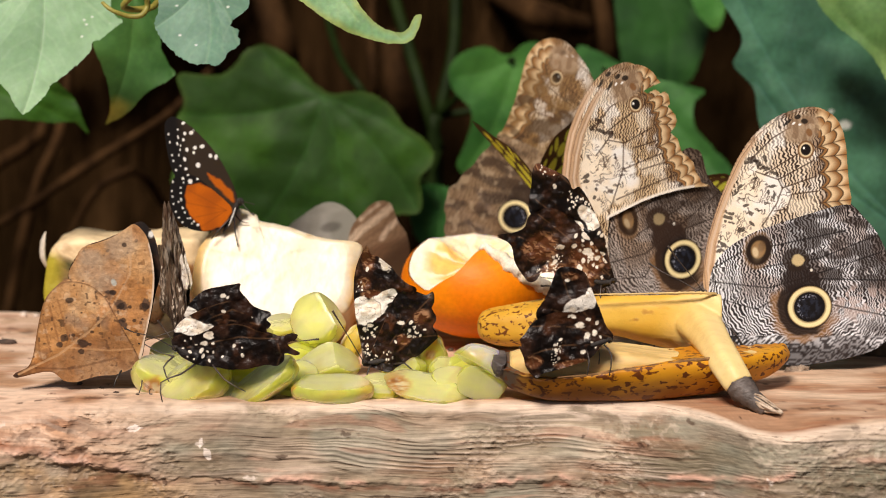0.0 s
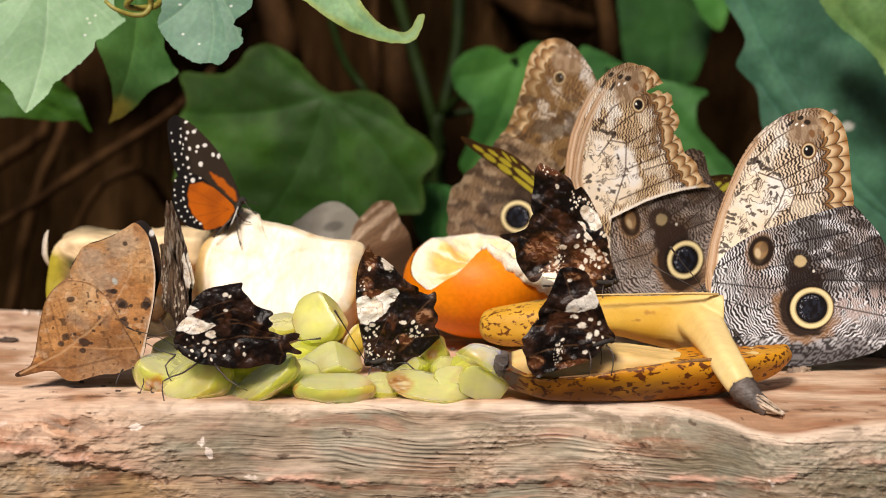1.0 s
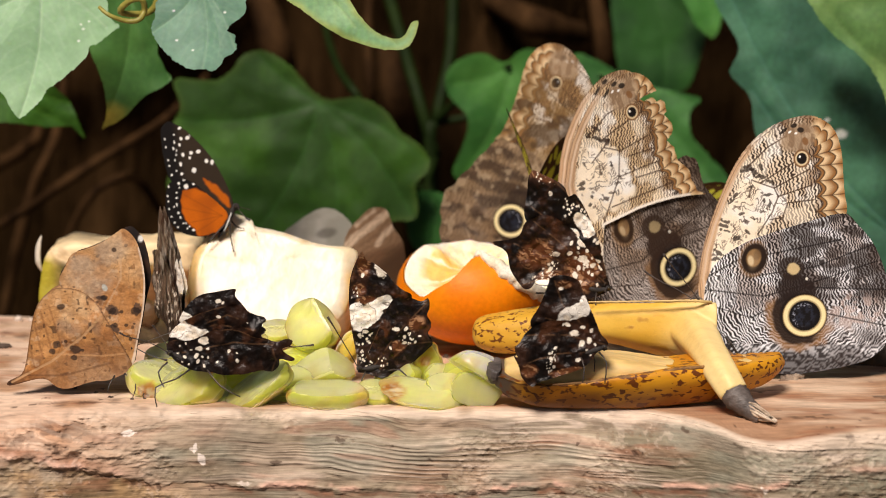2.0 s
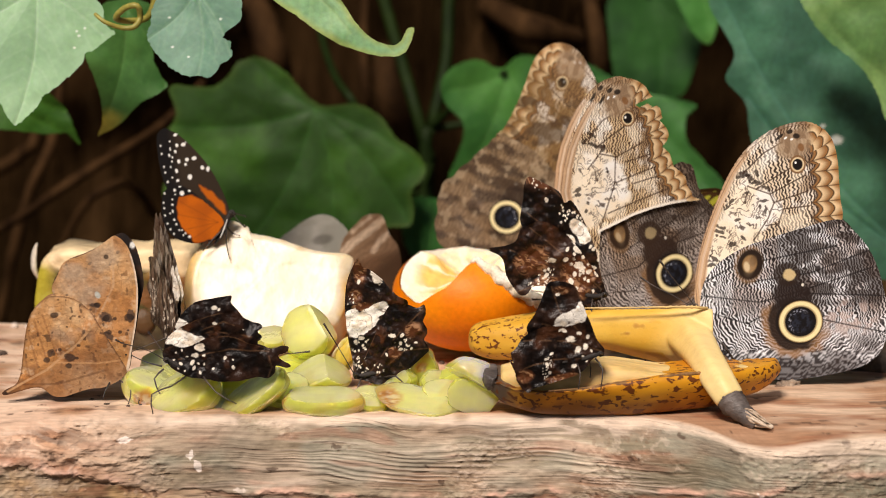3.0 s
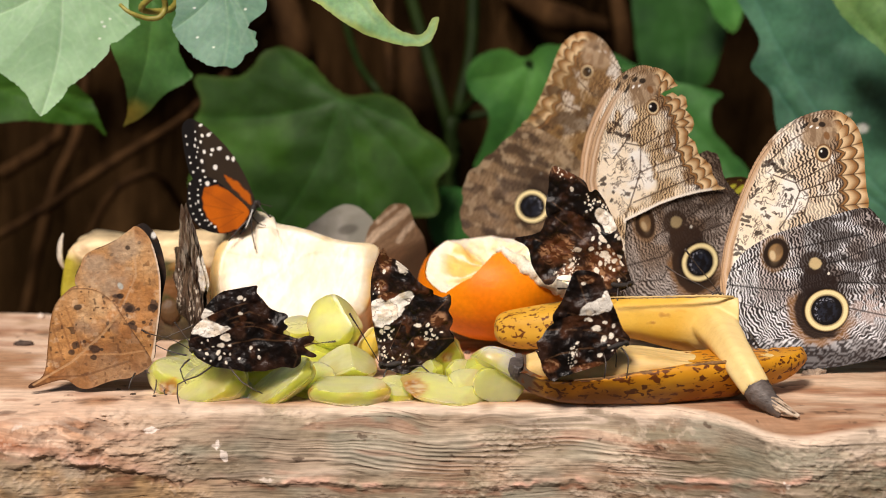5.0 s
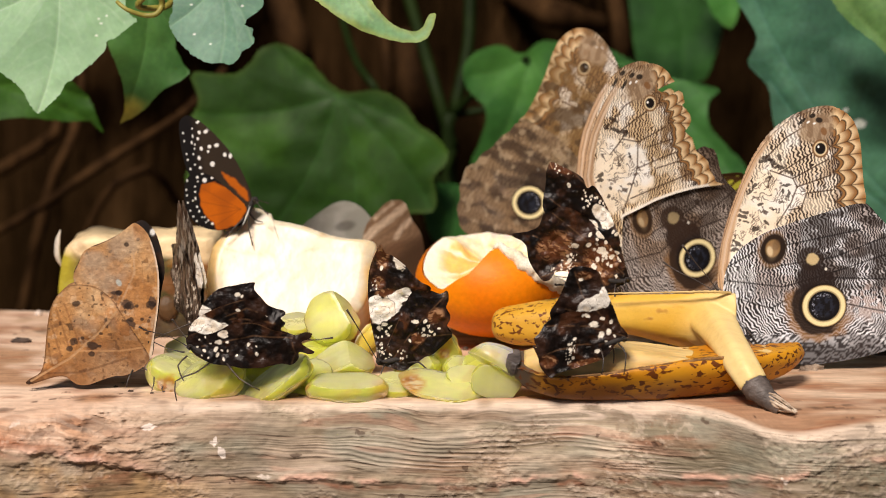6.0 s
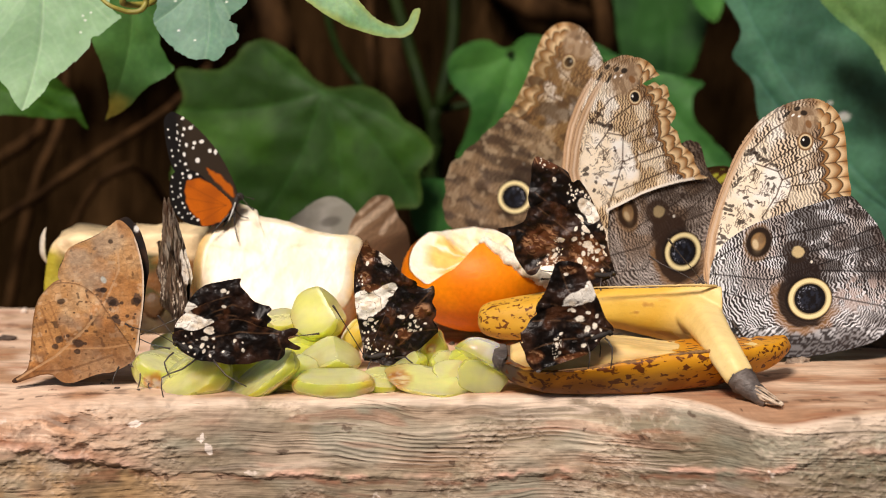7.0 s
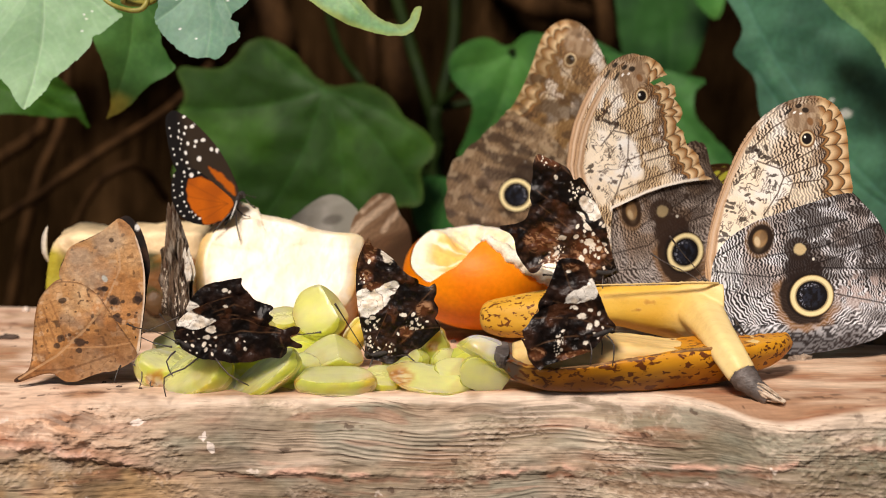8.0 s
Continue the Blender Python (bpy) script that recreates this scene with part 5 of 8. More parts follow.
    grape(6, (-0.0561, -0.0040, 0.0169), (0.6, 0.55, 0.5), (0, 0, 0), "pale", 0, [(0, -0.5, 0.8, 0.4)])
    grape(7, (-0.0372, -0.0300, 0.0098), (1.18, 0.8, 0.72), (0, -4, 0), "green", 0.1, [(-0.35, -0.45, 0.8, 0.3), (0.6, -0.3, 0.75, 0.36)])
    grape(8, (-0.0362, -0.0460, 0.0029), (1.36, 0.72, 0.52), (0, 0, 0), "pale", 0.55, [(0, -0.35, 0.94, 0.62)])
    grape(9, (-0.0301, -0.0120, 0.0121), (0.42, 0.5, 0.74), (0, 24, 0), "amber", 0, [])
    grape(10, (-0.0198, -0.0420, 0.0027), (0.68, 0.6, 0.54), (0, 6, 0), "green", 0.2, [(0, -0.5, 0.85, 0.4)])
    grape(11, (-0.0048, -0.0220, 0.0102), (0.8, 0.6, 0.8), (0, 0, 0), "green", 0, [(-0.75, -0.2, 0.6, 0.35)])
    grape(12, (-0.0039, -0.0460, 0.0035), (1.5, 0.7, 0.54), (0, 15, 0), "pale", 0.15, [(-0.15, -0.6, 0.78, 0.22)])
    grape(13, (0.0060, -0.0440, 0.0055), (0.8, 0.5, 0.52), (0, 8, 0), "pale", 0.2, [(0.1, -0.8, 0.5, 0.15)])
    grape(14, (0.0163, -0.0455, 0.0094), (1.25, 0.62, 0.8), (0, 31, 0), "shell", 0, [(0, -0.3, -0.95, 0.05)])
    grape(15, (0.0147, -0.0485, 0.0056), (0.86, 0.45, 0.62), (0, 12, 0), "green", 0.45, [(0.1, -1.0, 0.0, 0.15)])
    grape(16, (-0.0115, -0.0220, 0.0035), (0.9, 0.7, 0.7), (0, 0, 0), "green", 0, [])
    grape(17, (-0.0775, -0.0200, 0.0061), (0.9, 0.7, 0.7), (0, 0, 0), "green", 0, [])
    grape(18, (-0.0487, -0.0180, 0.0067), (0.9, 0.7, 0.7), (0, 0, 0), "green", 0, [])
    grape(19, (-0.0660, -0.0330, 0.0045), (0.9, 0.7, 0.7), (0, 0, 0), "green", 0, [])
    grape(20, (0.0085, -0.0280, 0.0040), (0.9, 0.7, 0.7), (0, 0, 0), "green", 0, [])
    grape(21, (-0.0934, -0.0300, 0.0057), (0.85, 0.7, 0.7), (0, 10, 0), "green", 0.1, [(0.1, -0.5, 0.8, 0.35)])
    grape(22, (-0.0486, -0.0380, 0.0058), (0.7, 0.6, 0.6), (0, 0, 0), "pale", 0.1, [(0, -0.6, 0.8, 0.35)])
    grape(23, (-0.0720, -0.0400, 0.0007), (0.7, 0.6, 0.55), (0, 12, 0), "pale", 0.1, [(0.3, -0.6, 0.7, 0.4)])
    grape(24, (-0.0495, -0.0400, 0.0003), (0.6, 0.6, 0.5), (0, -12, 0), "green", 0.1, [(-0.3, -0.6, 0.7, 0.4)])
    grape(25, (-0.0237, -0.0420, 0.0011), (0.55, 0.6, 0.5), (0, 12, 0), "pale", 0.1, [(0.3, -0.6, 0.7, 0.4)])
    grape(26, (-0.0122, -0.0300, 0.0057), (0.8, 0.6, 0.6), (0, -12, 0), "green", 0.1, [(-0.3, -0.6, 0.7, 0.4)])
    grape(27, (0.0032, -0.0300, 0.0057), (0.7, 0.6, 0.5), (0, 12, 0), "pale", 0.1, [(0.3, -0.6, 0.7, 0.4)])
    grape(28, (-0.0756, -0.0300, 0.0082), (0.7, 0.6, 0.6), (0, -12, 0), "green", 0.1, [(-0.3, -0.6, 0.7, 0.4)])



build_melon()
build_pineapple()
build_orange()
build_bananas()
build_grapes()


# ---------------------------------------------------------------- butterflies
WING = pigment("wing_scales", 0.7, 2600.0, 0.25, 0.0001, (1, 1, 1), 0.90, Specular_IOR_Level=0.2)
FUR = surface("insect_fur", [(0.3, (0.06, 0.045, 0.035)), (0.7, (0.24, 0.19, 0.15))], 500, 0.9, 0.7, 0.0006)
BLACK_FUR = surface("black_fur", [(0.3, (0.010, 0.008, 0.007)), (0.7, (0.04, 0.032, 0.028))], 500, 0.8, 0.7, 0.0005)
CHITIN = surface("dark_chitin", [(0.3, (0.02, 0.015, 0.012)), (0.7, (0.07, 0.05, 0.04))], 600, 0.45, 0.3, 0.0003)
EYE_GLOSS = surface("insect_eye", [(0.3, (0.015, 0.012, 0.010)), (0.7, (0.05, 0.04, 0.03))], 400, 0.15, 0.0)


def strokes(u, v, turn, width, length, warp, seed):
    """Short dashes that run across the turn."""
    c, s = math.cos(radians(turn)), math.sin(radians(turn))
    a, b = u * c + v * s, -u * s + v * c
    a = a + warp * (clouds(u, v, 0.5, seed, 2) - 0.5) + 0.03 * np.sin(b * 19 + 6 * clouds(u, v, 0.3, seed + 1))
    return ramp(0.46, 0.60, grain(a / width, b / length, seed + 3))


OWL_FORE = [(0.00, -0.04), (-0.10, 0.81), (0.02, 1.83), (0.28, 2.84), (0.65, 3.89), (1.10, 4.91), (1.66, 5.72), (2.31, 6.25), (2.98, 6.55), (3.69, 6.67), (4.26, 6.49), (4.62, 6.04), (4.81, 5.38), (4.89, 4.67), (4.97, 3.96), (5.05, 3.20), (4.50, 2.23), (2.88, 1.01), (0.85, -0.20)]
OWL_MARGIN = OWL_FORE[9:16]
OWL_COSTA = OWL_FORE[0:10]
OWL_HIND = [(0.08, 0.10), (0.20, 0.91), (0.65, 1.58), (1.46, 2.15), (2.31, 2.49), (3.49, 2.88), (4.91, 3.25), (5.52, 2.80), (6.04, 2.19), (6.43, 1.42), (6.73, 0.41), (6.90, -0.61), (6.69, -1.52), (6.13, -2.07), (5.11, -2.39), (3.89, -2.60), (2.88, -2.64), (1.76, -2.33), (0.95, -1.72), (0.45, -1.01), (0.16, -0.41)]


def zebra(u, v, turn, period, warp, seed, thin=0.0, centre=None):
    """Crisp wavering cross-lines that break and fork, straight or round a centre, 0 to 1."""
    c, s = math.cos(radians(turn)), math.sin(radians(turn))
    a, b = u * c + v * s, -u * s + v * c
    if centre:
        a, b = np.hypot(u - centre[0], v - centre[1]), 1.4 * np.arctan2(v - centre[1], u - centre[0])
    w = a + warp * (clouds(u, v, 0.7, seed, 2) - 0.5) + 0.10 * (clouds(u, v, 0.16, seed + 4, 1) - 0.5) + 0.018 * np.sin(b * 34 + 9 * clouds(u, v, 0.4, seed + 5))
    wave = 0.5 + 0.5 * np.sin(2 * math.pi * w / period)
    return ramp(0.35 + thin, 0.49 + thin, wave + 0.46 * (grain(a / 0.12, b / 0.26, seed + 9) - 0.5))


def owl_fore_paint(u, v, cell, veins, blots, margin, brick, tier, costa, broad, eye, turn, period, field, ink, rusty=0.0, bold=1.0):
    """Under side of an owl butterfly's fore wing: a pale cell with scribbles, a field of fine cross-lines, a border of scalloped tiers, a small eye."""
    black, white, brown = srgb(24, 18, 16), srgb(255, 253, 247), srgb(70, 48, 34)
    wu, wv = u + 0.30 * (clouds(u, v, 0.28, 103, 2) - 0.5), v + 0.30 * (clouds(u, v, 0.28, 104, 2) - 0.5)
    d = along(wu, wv, cell + cell[:1])[0]
    outer = ramp(0.07, -0.07, np.where(inside(wu, wv, np.array(cell)), d, -d))
    c = blend(np.tile(srgb(252, 238, 214), (len(u), 1)), white, ramp(0.35, 0.65, clouds(u, v, 0.8, 101, 3)))
    c = blend(c, srgb(222, 194, 152), (0.10 + 0.6 * rusty) * ramp(0.52, 0.70, clouds(u, v, 0.6, 102, 3)))
    dm, am = along(u, v, margin)
    deep = ramp(3.9 * tier, 2.2 * tier, dm)
    patch = clouds(u * 1.2, v * 0.8, 0.5, 107, 3)
    c = blend(c, field, outer * (0.2 + 0.8 * ramp(0.42, 0.64, patch)))
    c = blend(c, srgb(128, 92, 60), outer * 0.7 * np.maximum(deep * ramp(0.36, 0.60, patch), rusty * ramp(0.52, 0.64, patch)))
    lines = zebra(u, v, turn, period, 0.22, 105, 0.10)
    c = blend(c, ink, outer * lines * (0.55 + 0.42 * np.maximum(deep, ramp(0.42, 0.56, patch))))
    # scribbles, loops and dashes in the pale cell
    line = np.abs(clouds(u * 1.1 + 0.3 * clouds(u, v, 0.35, 108, 2), v + 0.3 * clouds(u, v, 0.3, 110, 2), 0.21, 109, 2) - 0.5)
    where = (1 - outer) * ramp(0.45, 0.53, clouds(u, v, 0.45, 111, 2))
    c = blend(c, srgb(62, 44, 34), 0.85 * where * ramp(0.050, 0.026, line))
    dash = zebra(u, v, turn - 40, 0.11, 0.5, 114) * ramp(0.60, 0.68, clouds(u * 1.3, v, 0.24, 113, 2))
    c = blend(c, srgb(84, 60, 46), 0.65 * (1 - outer) * dash)
    for cu, cv, ru, rv, t in blots:
        c = blend(c, srgb(46, 33, 27), 0.88 * ramp(1.15, 0.85, oval(u, v, cu, cv, ru, rv, t) + 1.7 * (clouds(u, v, 0.10, 117, 2) - 0.5)))
    for path in veins:
        c = blend(c, brown, 0.85 * ramp(0.036, 0.016, along(u, v, path)[0]))
    # border tiers, each paler towards its inner edge
    lobe = np.abs(np.sin(math.pi * am / brick))
    rows = (dm + 0.50 * tier * lobe + 0.06 * (clouds(u, v, 0.25, 121) - 0.5)) / tier
    border = ramp(2.36, 2.28, rows) * ramp(-0.1, 0.3, am)
    step = rows % 1.0
    gold = blend(np.tile(srgb(150, 106, 62), (len(u), 1)), srgb(232, 204, 160), ramp(0.10, 0.95, step))
    gold = blend(gold, srgb(178, 126, 66), 0.55 * ramp(0.9, 0.1, rows))
    gold = gold * (0.84 + 0.32 * clouds(u, v, 0.22, 122, 3))[:, None]
    c = blend(c, gold, border)
    c = blend(c, srgb(58, 38, 24), border * 0.85 * ramp(0.10, 0.03, np.minimum(step, 1 - step)) * ramp(0.5, 0.8, rows))
    c = blend(c, srgb(58, 38, 24), 0.75 * ramp(0.16, 0.04, np.abs(rows - 2.36)) * ramp(0.0, 0.3, am))
    c = blend(c, brown, border * 0.7 * ramp(0.034, 0.013, np.abs(((am + brick / 2) % brick) - brick / 2)))
    # apex with black and white marks
    eu, ev, er = eye
    tip = ramp(1.15, 0.7, oval(u, v, eu - 0.15, ev + 0.72, 0.72, 0.52, 20) + 0.3 * (clouds(u, v, 0.3, 123) - 0.5))
    c = blend(c, srgb(176, 152, 124), 0.8 * tip)
    c = blend(c, srgb(120, 92, 66), 0.6 * tip * ramp(0.5, 0.62, clouds(u * 1.6, v, 0.3, 124, 2)))
    for du, dv, ru, rv, t, col in ((-0.68, 0.97, 0.20, 0.055, 42, black), (-0.32, 1.17, 0.12, 0.08, 20, black), (-0.08, 1.02, 0.13, 0.10, -10, black), (-0.46, 0.94, 0.07, 0.04, 40, white), (-0.24, 0.90, 0.06, 0.04, 20, white), (0.10, 0.62, 0.11, 0.16, 20, srgb(132, 92, 56))):
        c = blend(c, col, bold * 0.92 * ramp(1.15, 0.75, oval(u, v, eu + du, ev + dv, ru, rv, t)))
    r = oval(u, v, eu, ev, er, er * 1.12)
    for at, col in ((1.32, srgb(128, 94, 62)), (1.04, srgb(226, 204, 164)), (0.80, black)):
        c = blend(c, col, ramp(at + 0.1, at - 0.05, r))
    c = blend(c, white, bold * ramp(1.1, 0.7, oval(u, v, eu - 0.07, ev + 0.06, 0.04, 0.05)))
    # costa: soft lengthwise streaks
    d, a = along(u, v, costa)
    rim = ramp(broad, broad - 0.10, d + 0.05 * (a - 3.0)) * ramp(6.9, 5.2, a)
    c = blend(c, srgb(204, 168, 132), rim * 0.92)
    c = blend(c, srgb(136, 98, 70), rim * ramp(0.45, 0.85, 0.5 + 0.5 * np.sin(d * 44 + 1.0 + 2.5 * clouds(a, d, 1.5, 125))) * 0.38)
    c = blend(c, srgb(240, 220, 196), rim * 0.5 * ramp(0.06, 0.02, np.abs(d - broad * 0.45)))
    return blend(c, srgb(104, 74, 52), 0.6 * ramp(0.035, 0.0, d))


ONE_FORE = dict(
    cell=[(1.42, 4.82), (1.98, 4.49), (2.47, 4.16), (2.64, 3.85), (2.89, 3.85), (2.94, 3.46), (2.82, 3.13), (2.34, 2.90), (1.94, 2.52), (1.44, 2.00), (0.90, 1.20), (0.16, 1.01), (0.23, 2.14), (0.76, 3.37), (1.11, 4.11)],
    veins=[[(1.64, 4.41), (2.45, 4.13), (2.61, 3.83), (2.42, 3.27), (1.94, 2.47)], [(2.61, 3.83), (2.78, 3.89), (3.80, 4.26)], [(2.45, 4.13), (3.04, 4.47), (3.67, 4.82)], [(1.95, 4.30), (2.57, 4.72), (3.13, 5.07)], [(2.76, 2.99), (2.95, 3.60), (3.87, 3.72)], [(1.46, 4.86), (2.18, 5.61), (3.08, 6.16)], [(2.34, 2.99), (2.75, 3.06)]],
    blots=[(1.51, 4.84, 0.23, 0.15, 30), (1.74, 4.68, 0.21, 0.08, -35), (1.95, 4.54, 0.23, 0.08, -10), (2.30, 4.35, 0.17, 0.08, -20), (1.97, 4.88, 0.08, 0.13, 10), (1.10, 3.85, 0.17, 0.05, 40), (0.94, 3.60, 0.19, 0.05, 50), (2.22, 3.88, 0.13, 0.06, 0), (2.12, 3.65, 0.05, 0.13, 10), (2.32, 3.55, 0.05, 0.15, 0), (0.68, 2.91, 0.23, 0.07, -15), (0.73, 2.74, 0.24, 0.07, -15), (0.78, 2.57, 0.19, 0.06, -15), (1.16, 2.28, 0.13, 0.09, 10), (0.57, 1.76, 0.21, 0.06, -30), (0.43, 1.53, 0.19, 0.07, 10), (1.62, 4.16, 0.09, 0.05, 20), (1.32, 3.18, 0.11, 0.05, 30), (1.79, 2.99, 0.07, 0.05, 0), (1.57, 2.52, 0.11, 0.05, -40)],
    margin=OWL_MARGIN, brick=0.55, tier=0.44, costa=OWL_COSTA, broad=0.30, eye=(3.39, 5.21, 0.22), turn=12, period=0.122, field=srgb(232, 214, 188), ink=srgb(50, 35, 27))


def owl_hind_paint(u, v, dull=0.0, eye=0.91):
    pale, grey, brown = srgb(246, 249, 255), srgb(184, 182, 186), srgb(22, 16, 16)
    black, cream = srgb(22, 18, 18), srgb(244, 230, 176)
    w = ramp(0.7, -0.7, v + 0.25 * (u - 2))
    s = zebra(u, v, 0, 0.108, 0.26, 131, -0.02, (3.5, 0.5)) * w + zebra(u, v, 12, 0.108, 0.36, 137, -0.05) * (1 - w)
    tone = ramp(0.3, 0.72, clouds(u, v, 1.1, 139, 3))
    c = blend(np.tile(pale, (len(u), 1)), grey, 0.10 * tone + 0.3 * ramp(2.6, 4.6, u) * ramp(-0.6, 0.6, v))
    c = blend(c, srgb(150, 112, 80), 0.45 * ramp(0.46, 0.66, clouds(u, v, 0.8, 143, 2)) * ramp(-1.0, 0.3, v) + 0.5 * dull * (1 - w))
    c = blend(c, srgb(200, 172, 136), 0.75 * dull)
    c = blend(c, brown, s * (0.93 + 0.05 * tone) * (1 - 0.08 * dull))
    c = blend(c, srgb(40, 29, 24), (0.8 - 0.4 * dull) * ramp(2.8, 4.6, u + 0.5 * v) * ramp(-0.4, 0.4, v) * ramp(0.30, 0.50, clouds(u * 0.7, v * 1.6, 0.6, 145, 3)))
    c = blend(c, pale, 0.15 * ramp(1.2, 0.6, oval(u, v, 5.3, -1.1, 1.2, 0.7)) * ramp(0.35, 0.55, clouds(u, v, 0.25, 146, 2)))
    # dark lower margin: dense wing pattern, with the shade there painted in
    c = blend(c, srgb(38, 30, 29), 0.85 * ramp(-1.2, -2.1, v + 0.12 * np.abs(u - 3.2)) * ramp(0.15, 0.45, clouds(u, v, 0.8, 147)))
    c = blend(c, srgb(196, 176, 168), 0.55 * ramp(1.15, 0.6, oval(u, v, 5.5, -0.35, 1.1, 0.75)) * ramp(0.36, 0.52, clouds(u, v, 0.22, 144, 3)))
    c = blend(c, srgb(52, 42, 40), 0.6 * ramp(1.25, 0.6, oval(u, v, 5.6, -1.65, 1.7, 0.60, 8)) * ramp(0.32, 0.52, clouds(u, v, 0.3, 142, 3)))
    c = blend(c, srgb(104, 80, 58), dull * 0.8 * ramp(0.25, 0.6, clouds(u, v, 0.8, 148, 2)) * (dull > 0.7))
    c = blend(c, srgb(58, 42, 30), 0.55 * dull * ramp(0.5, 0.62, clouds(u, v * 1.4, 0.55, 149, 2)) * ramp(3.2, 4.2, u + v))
    # veins
    for path in ([(0.2, 0.4), (2.2, 0.2), (3.4, 0.55), (6.2, 1.5)], [(0.4, -0.2), (1.8, -0.6), (3.0, 0.1), (3.7, 0.55)], [(3.7, 0.55), (7.0, 0.45)], [(0.2, 0.9), (1.2, 1.5), (4.9, 2.3)], [(0.2, -0.6), (0.8, -1.3), (2.2, -2.2)], [(1.6, 0.9), (4.0, 1.3), (6.0, 2.1)], [(4.4, -0.4), (6.8, -0.9)]):
        c = blend(c, black, 0.75 * ramp(0.04, 0.016, along(u, v, path)[0]))
    # dark field round the great eye, tan below it
    near = oval(u, v, 3.55, -0.55, 1.0, 1.0)
    c = blend(c, srgb(150, 112, 72), 0.8 * ramp(1.36, 1.12, near + 0.3 * (clouds(u, v, 0.25, 152, 2) - 0.5)) * ramp(0.2, -0.5, v + 0.45 * (u - 3.2)))
    c = blend(c, srgb(34, 25, 22), 0.95 * ramp(1.10, 0.96, near + 0.2 * (clouds(u, v, 0.3, 150, 2) - 0.5)) * ramp(3.9, 3.2, u + 0.5 * v))
    c = blend(c, srgb(38, 28, 25), 0.95 * ramp(1.1, 0.75, oval(u, v, 3.35, 0.45, 0.85, 0.62, -20) + 0.4 * (clouds(u, v, 0.3, 151, 2) - 0.5)))
    c = blend(c, srgb(230, 226, 214), ramp(1.2, 0.7, oval(u, v, 3.72, 0.86, 0.05, 0.06)))
    r = oval(u, v, 3.70, -0.50, eye, eye * 0.98)
    c = blend(c, srgb(30, 23, 20), ramp(0.98, 0.91, r + 0.05 * (u - 3.7)))
    c = blend(c, cream, ramp(0.87, 0.83, r))
    c = blend(c, srgb(150, 122, 76), 0.7 * ramp(0.80, 0.86, r) * ramp(0.89, 0.85, r))
    c = blend(c, srgb(120, 96, 60), 0.7 * ramp(0.70, 0.64, r))
    c = blend(c, srgb(15, 13, 15), ramp(0.64, 0.60, r))
    ring = ramp(0.18, 0.05, np.abs(oval(u, v, 3.70, -0.5, eye * 0.5, eye * 0.5) - 0.88)) * ramp(3.95, 3.45, u - 0.4 * (v + 0.5))
    c = blend(c, srgb(170, 176, 196), 0.75 * ring * ramp(0.52, 0.70, clouds(u, v, 0.045, 153, 2)))
    c = blend(c, srgb(44, 50, 66), 0.6 * ramp(0.55, 0.3, r) * ramp(0.35, 0.7, clouds(u, v, 0.09, 154, 2)))
    # second eye: a brown oval, pale within
    r = oval(u, v, 1.82, 1.58, 0.42, 0.52, -14)
    c = blend(c, srgb(150, 116, 78), 0.6 * ramp(1.5, 1.15, r + 0.3 * ramp(1.9, 2.4, u)))
    c = blend(c, srgb(40, 28, 20), ramp(1.22, 0.98, r))
    glow = ramp(1.15, 0.35, oval(u, v, 1.80, 1.48, 0.22, 0.40, -10))
    c = blend(c, srgb(150, 118, 78), ramp(1.1, 0.8, oval(u, v, 1.80, 1.60, 0.27, 0.34, -10)))
    c = blend(c, srgb(92, 68, 46), 0.6 * ramp(1.1, 0.5, oval(u, v, 1.92, 1.72, 0.16, 0.24, -10)))
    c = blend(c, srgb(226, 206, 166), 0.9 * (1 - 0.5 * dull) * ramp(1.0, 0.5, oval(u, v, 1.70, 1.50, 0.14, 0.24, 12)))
    c = blend(c, srgb(206, 182, 146), 0.15 * glow)
    # third, small
    c = blend(c, srgb(44, 33, 27), 0.9 * ramp(1.75, 1.35, oval(u, v, 3.14, 1.24, 0.32, 0.28)))
    r = oval(u, v, 3.22, 1.22, 0.25, 0.23) + 0.25 * (clouds(u, v, 0.12, 155, 2) - 0.5)
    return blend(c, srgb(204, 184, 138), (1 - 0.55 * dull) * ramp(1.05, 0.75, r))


def dress(bf, body, head, antennae, legs, fur=FUR, feet=CHITIN, eye=0.07, skull=0.14, thick=(0.05, 0.16, 0.17, 0.12, 0.04)):
    """Body, head with eyes, feelers and legs; places in cm as (u, depth, v)."""
    at = lambda pts: [tuple(c * 0.01 for c in p) for p in pts]
    part("body", sweep("body", at(body), [r * 0.01 for r in thick], fur, 14, smooth_steps=6, shape=lambda s, a: 1 + 0.06 * math.sin(s * 60)), bf)
    h = part("head", lump("head", (skull * 1.1, skull, skull), fur, 0.3, 3), bf, "", pose(*[c * 0.01 for c in head]))
    for s in (-1, 1):
        part("eye", lump("eye", (eye, 0.05, eye), EYE_GLOSS), h, "", pose(0, s * 0.0012, 0.0003))
    for path in antennae:
        part("antenna", sweep("antenna", at(path), [0.00018, 0.00016, 0.00020, 0.00042], feet, 6), bf)
    for path in legs:
        part("leg", sweep("leg", at(path), [0.00034, 0.00026, 0.0002], feet, 6, smooth_steps=2), bf)


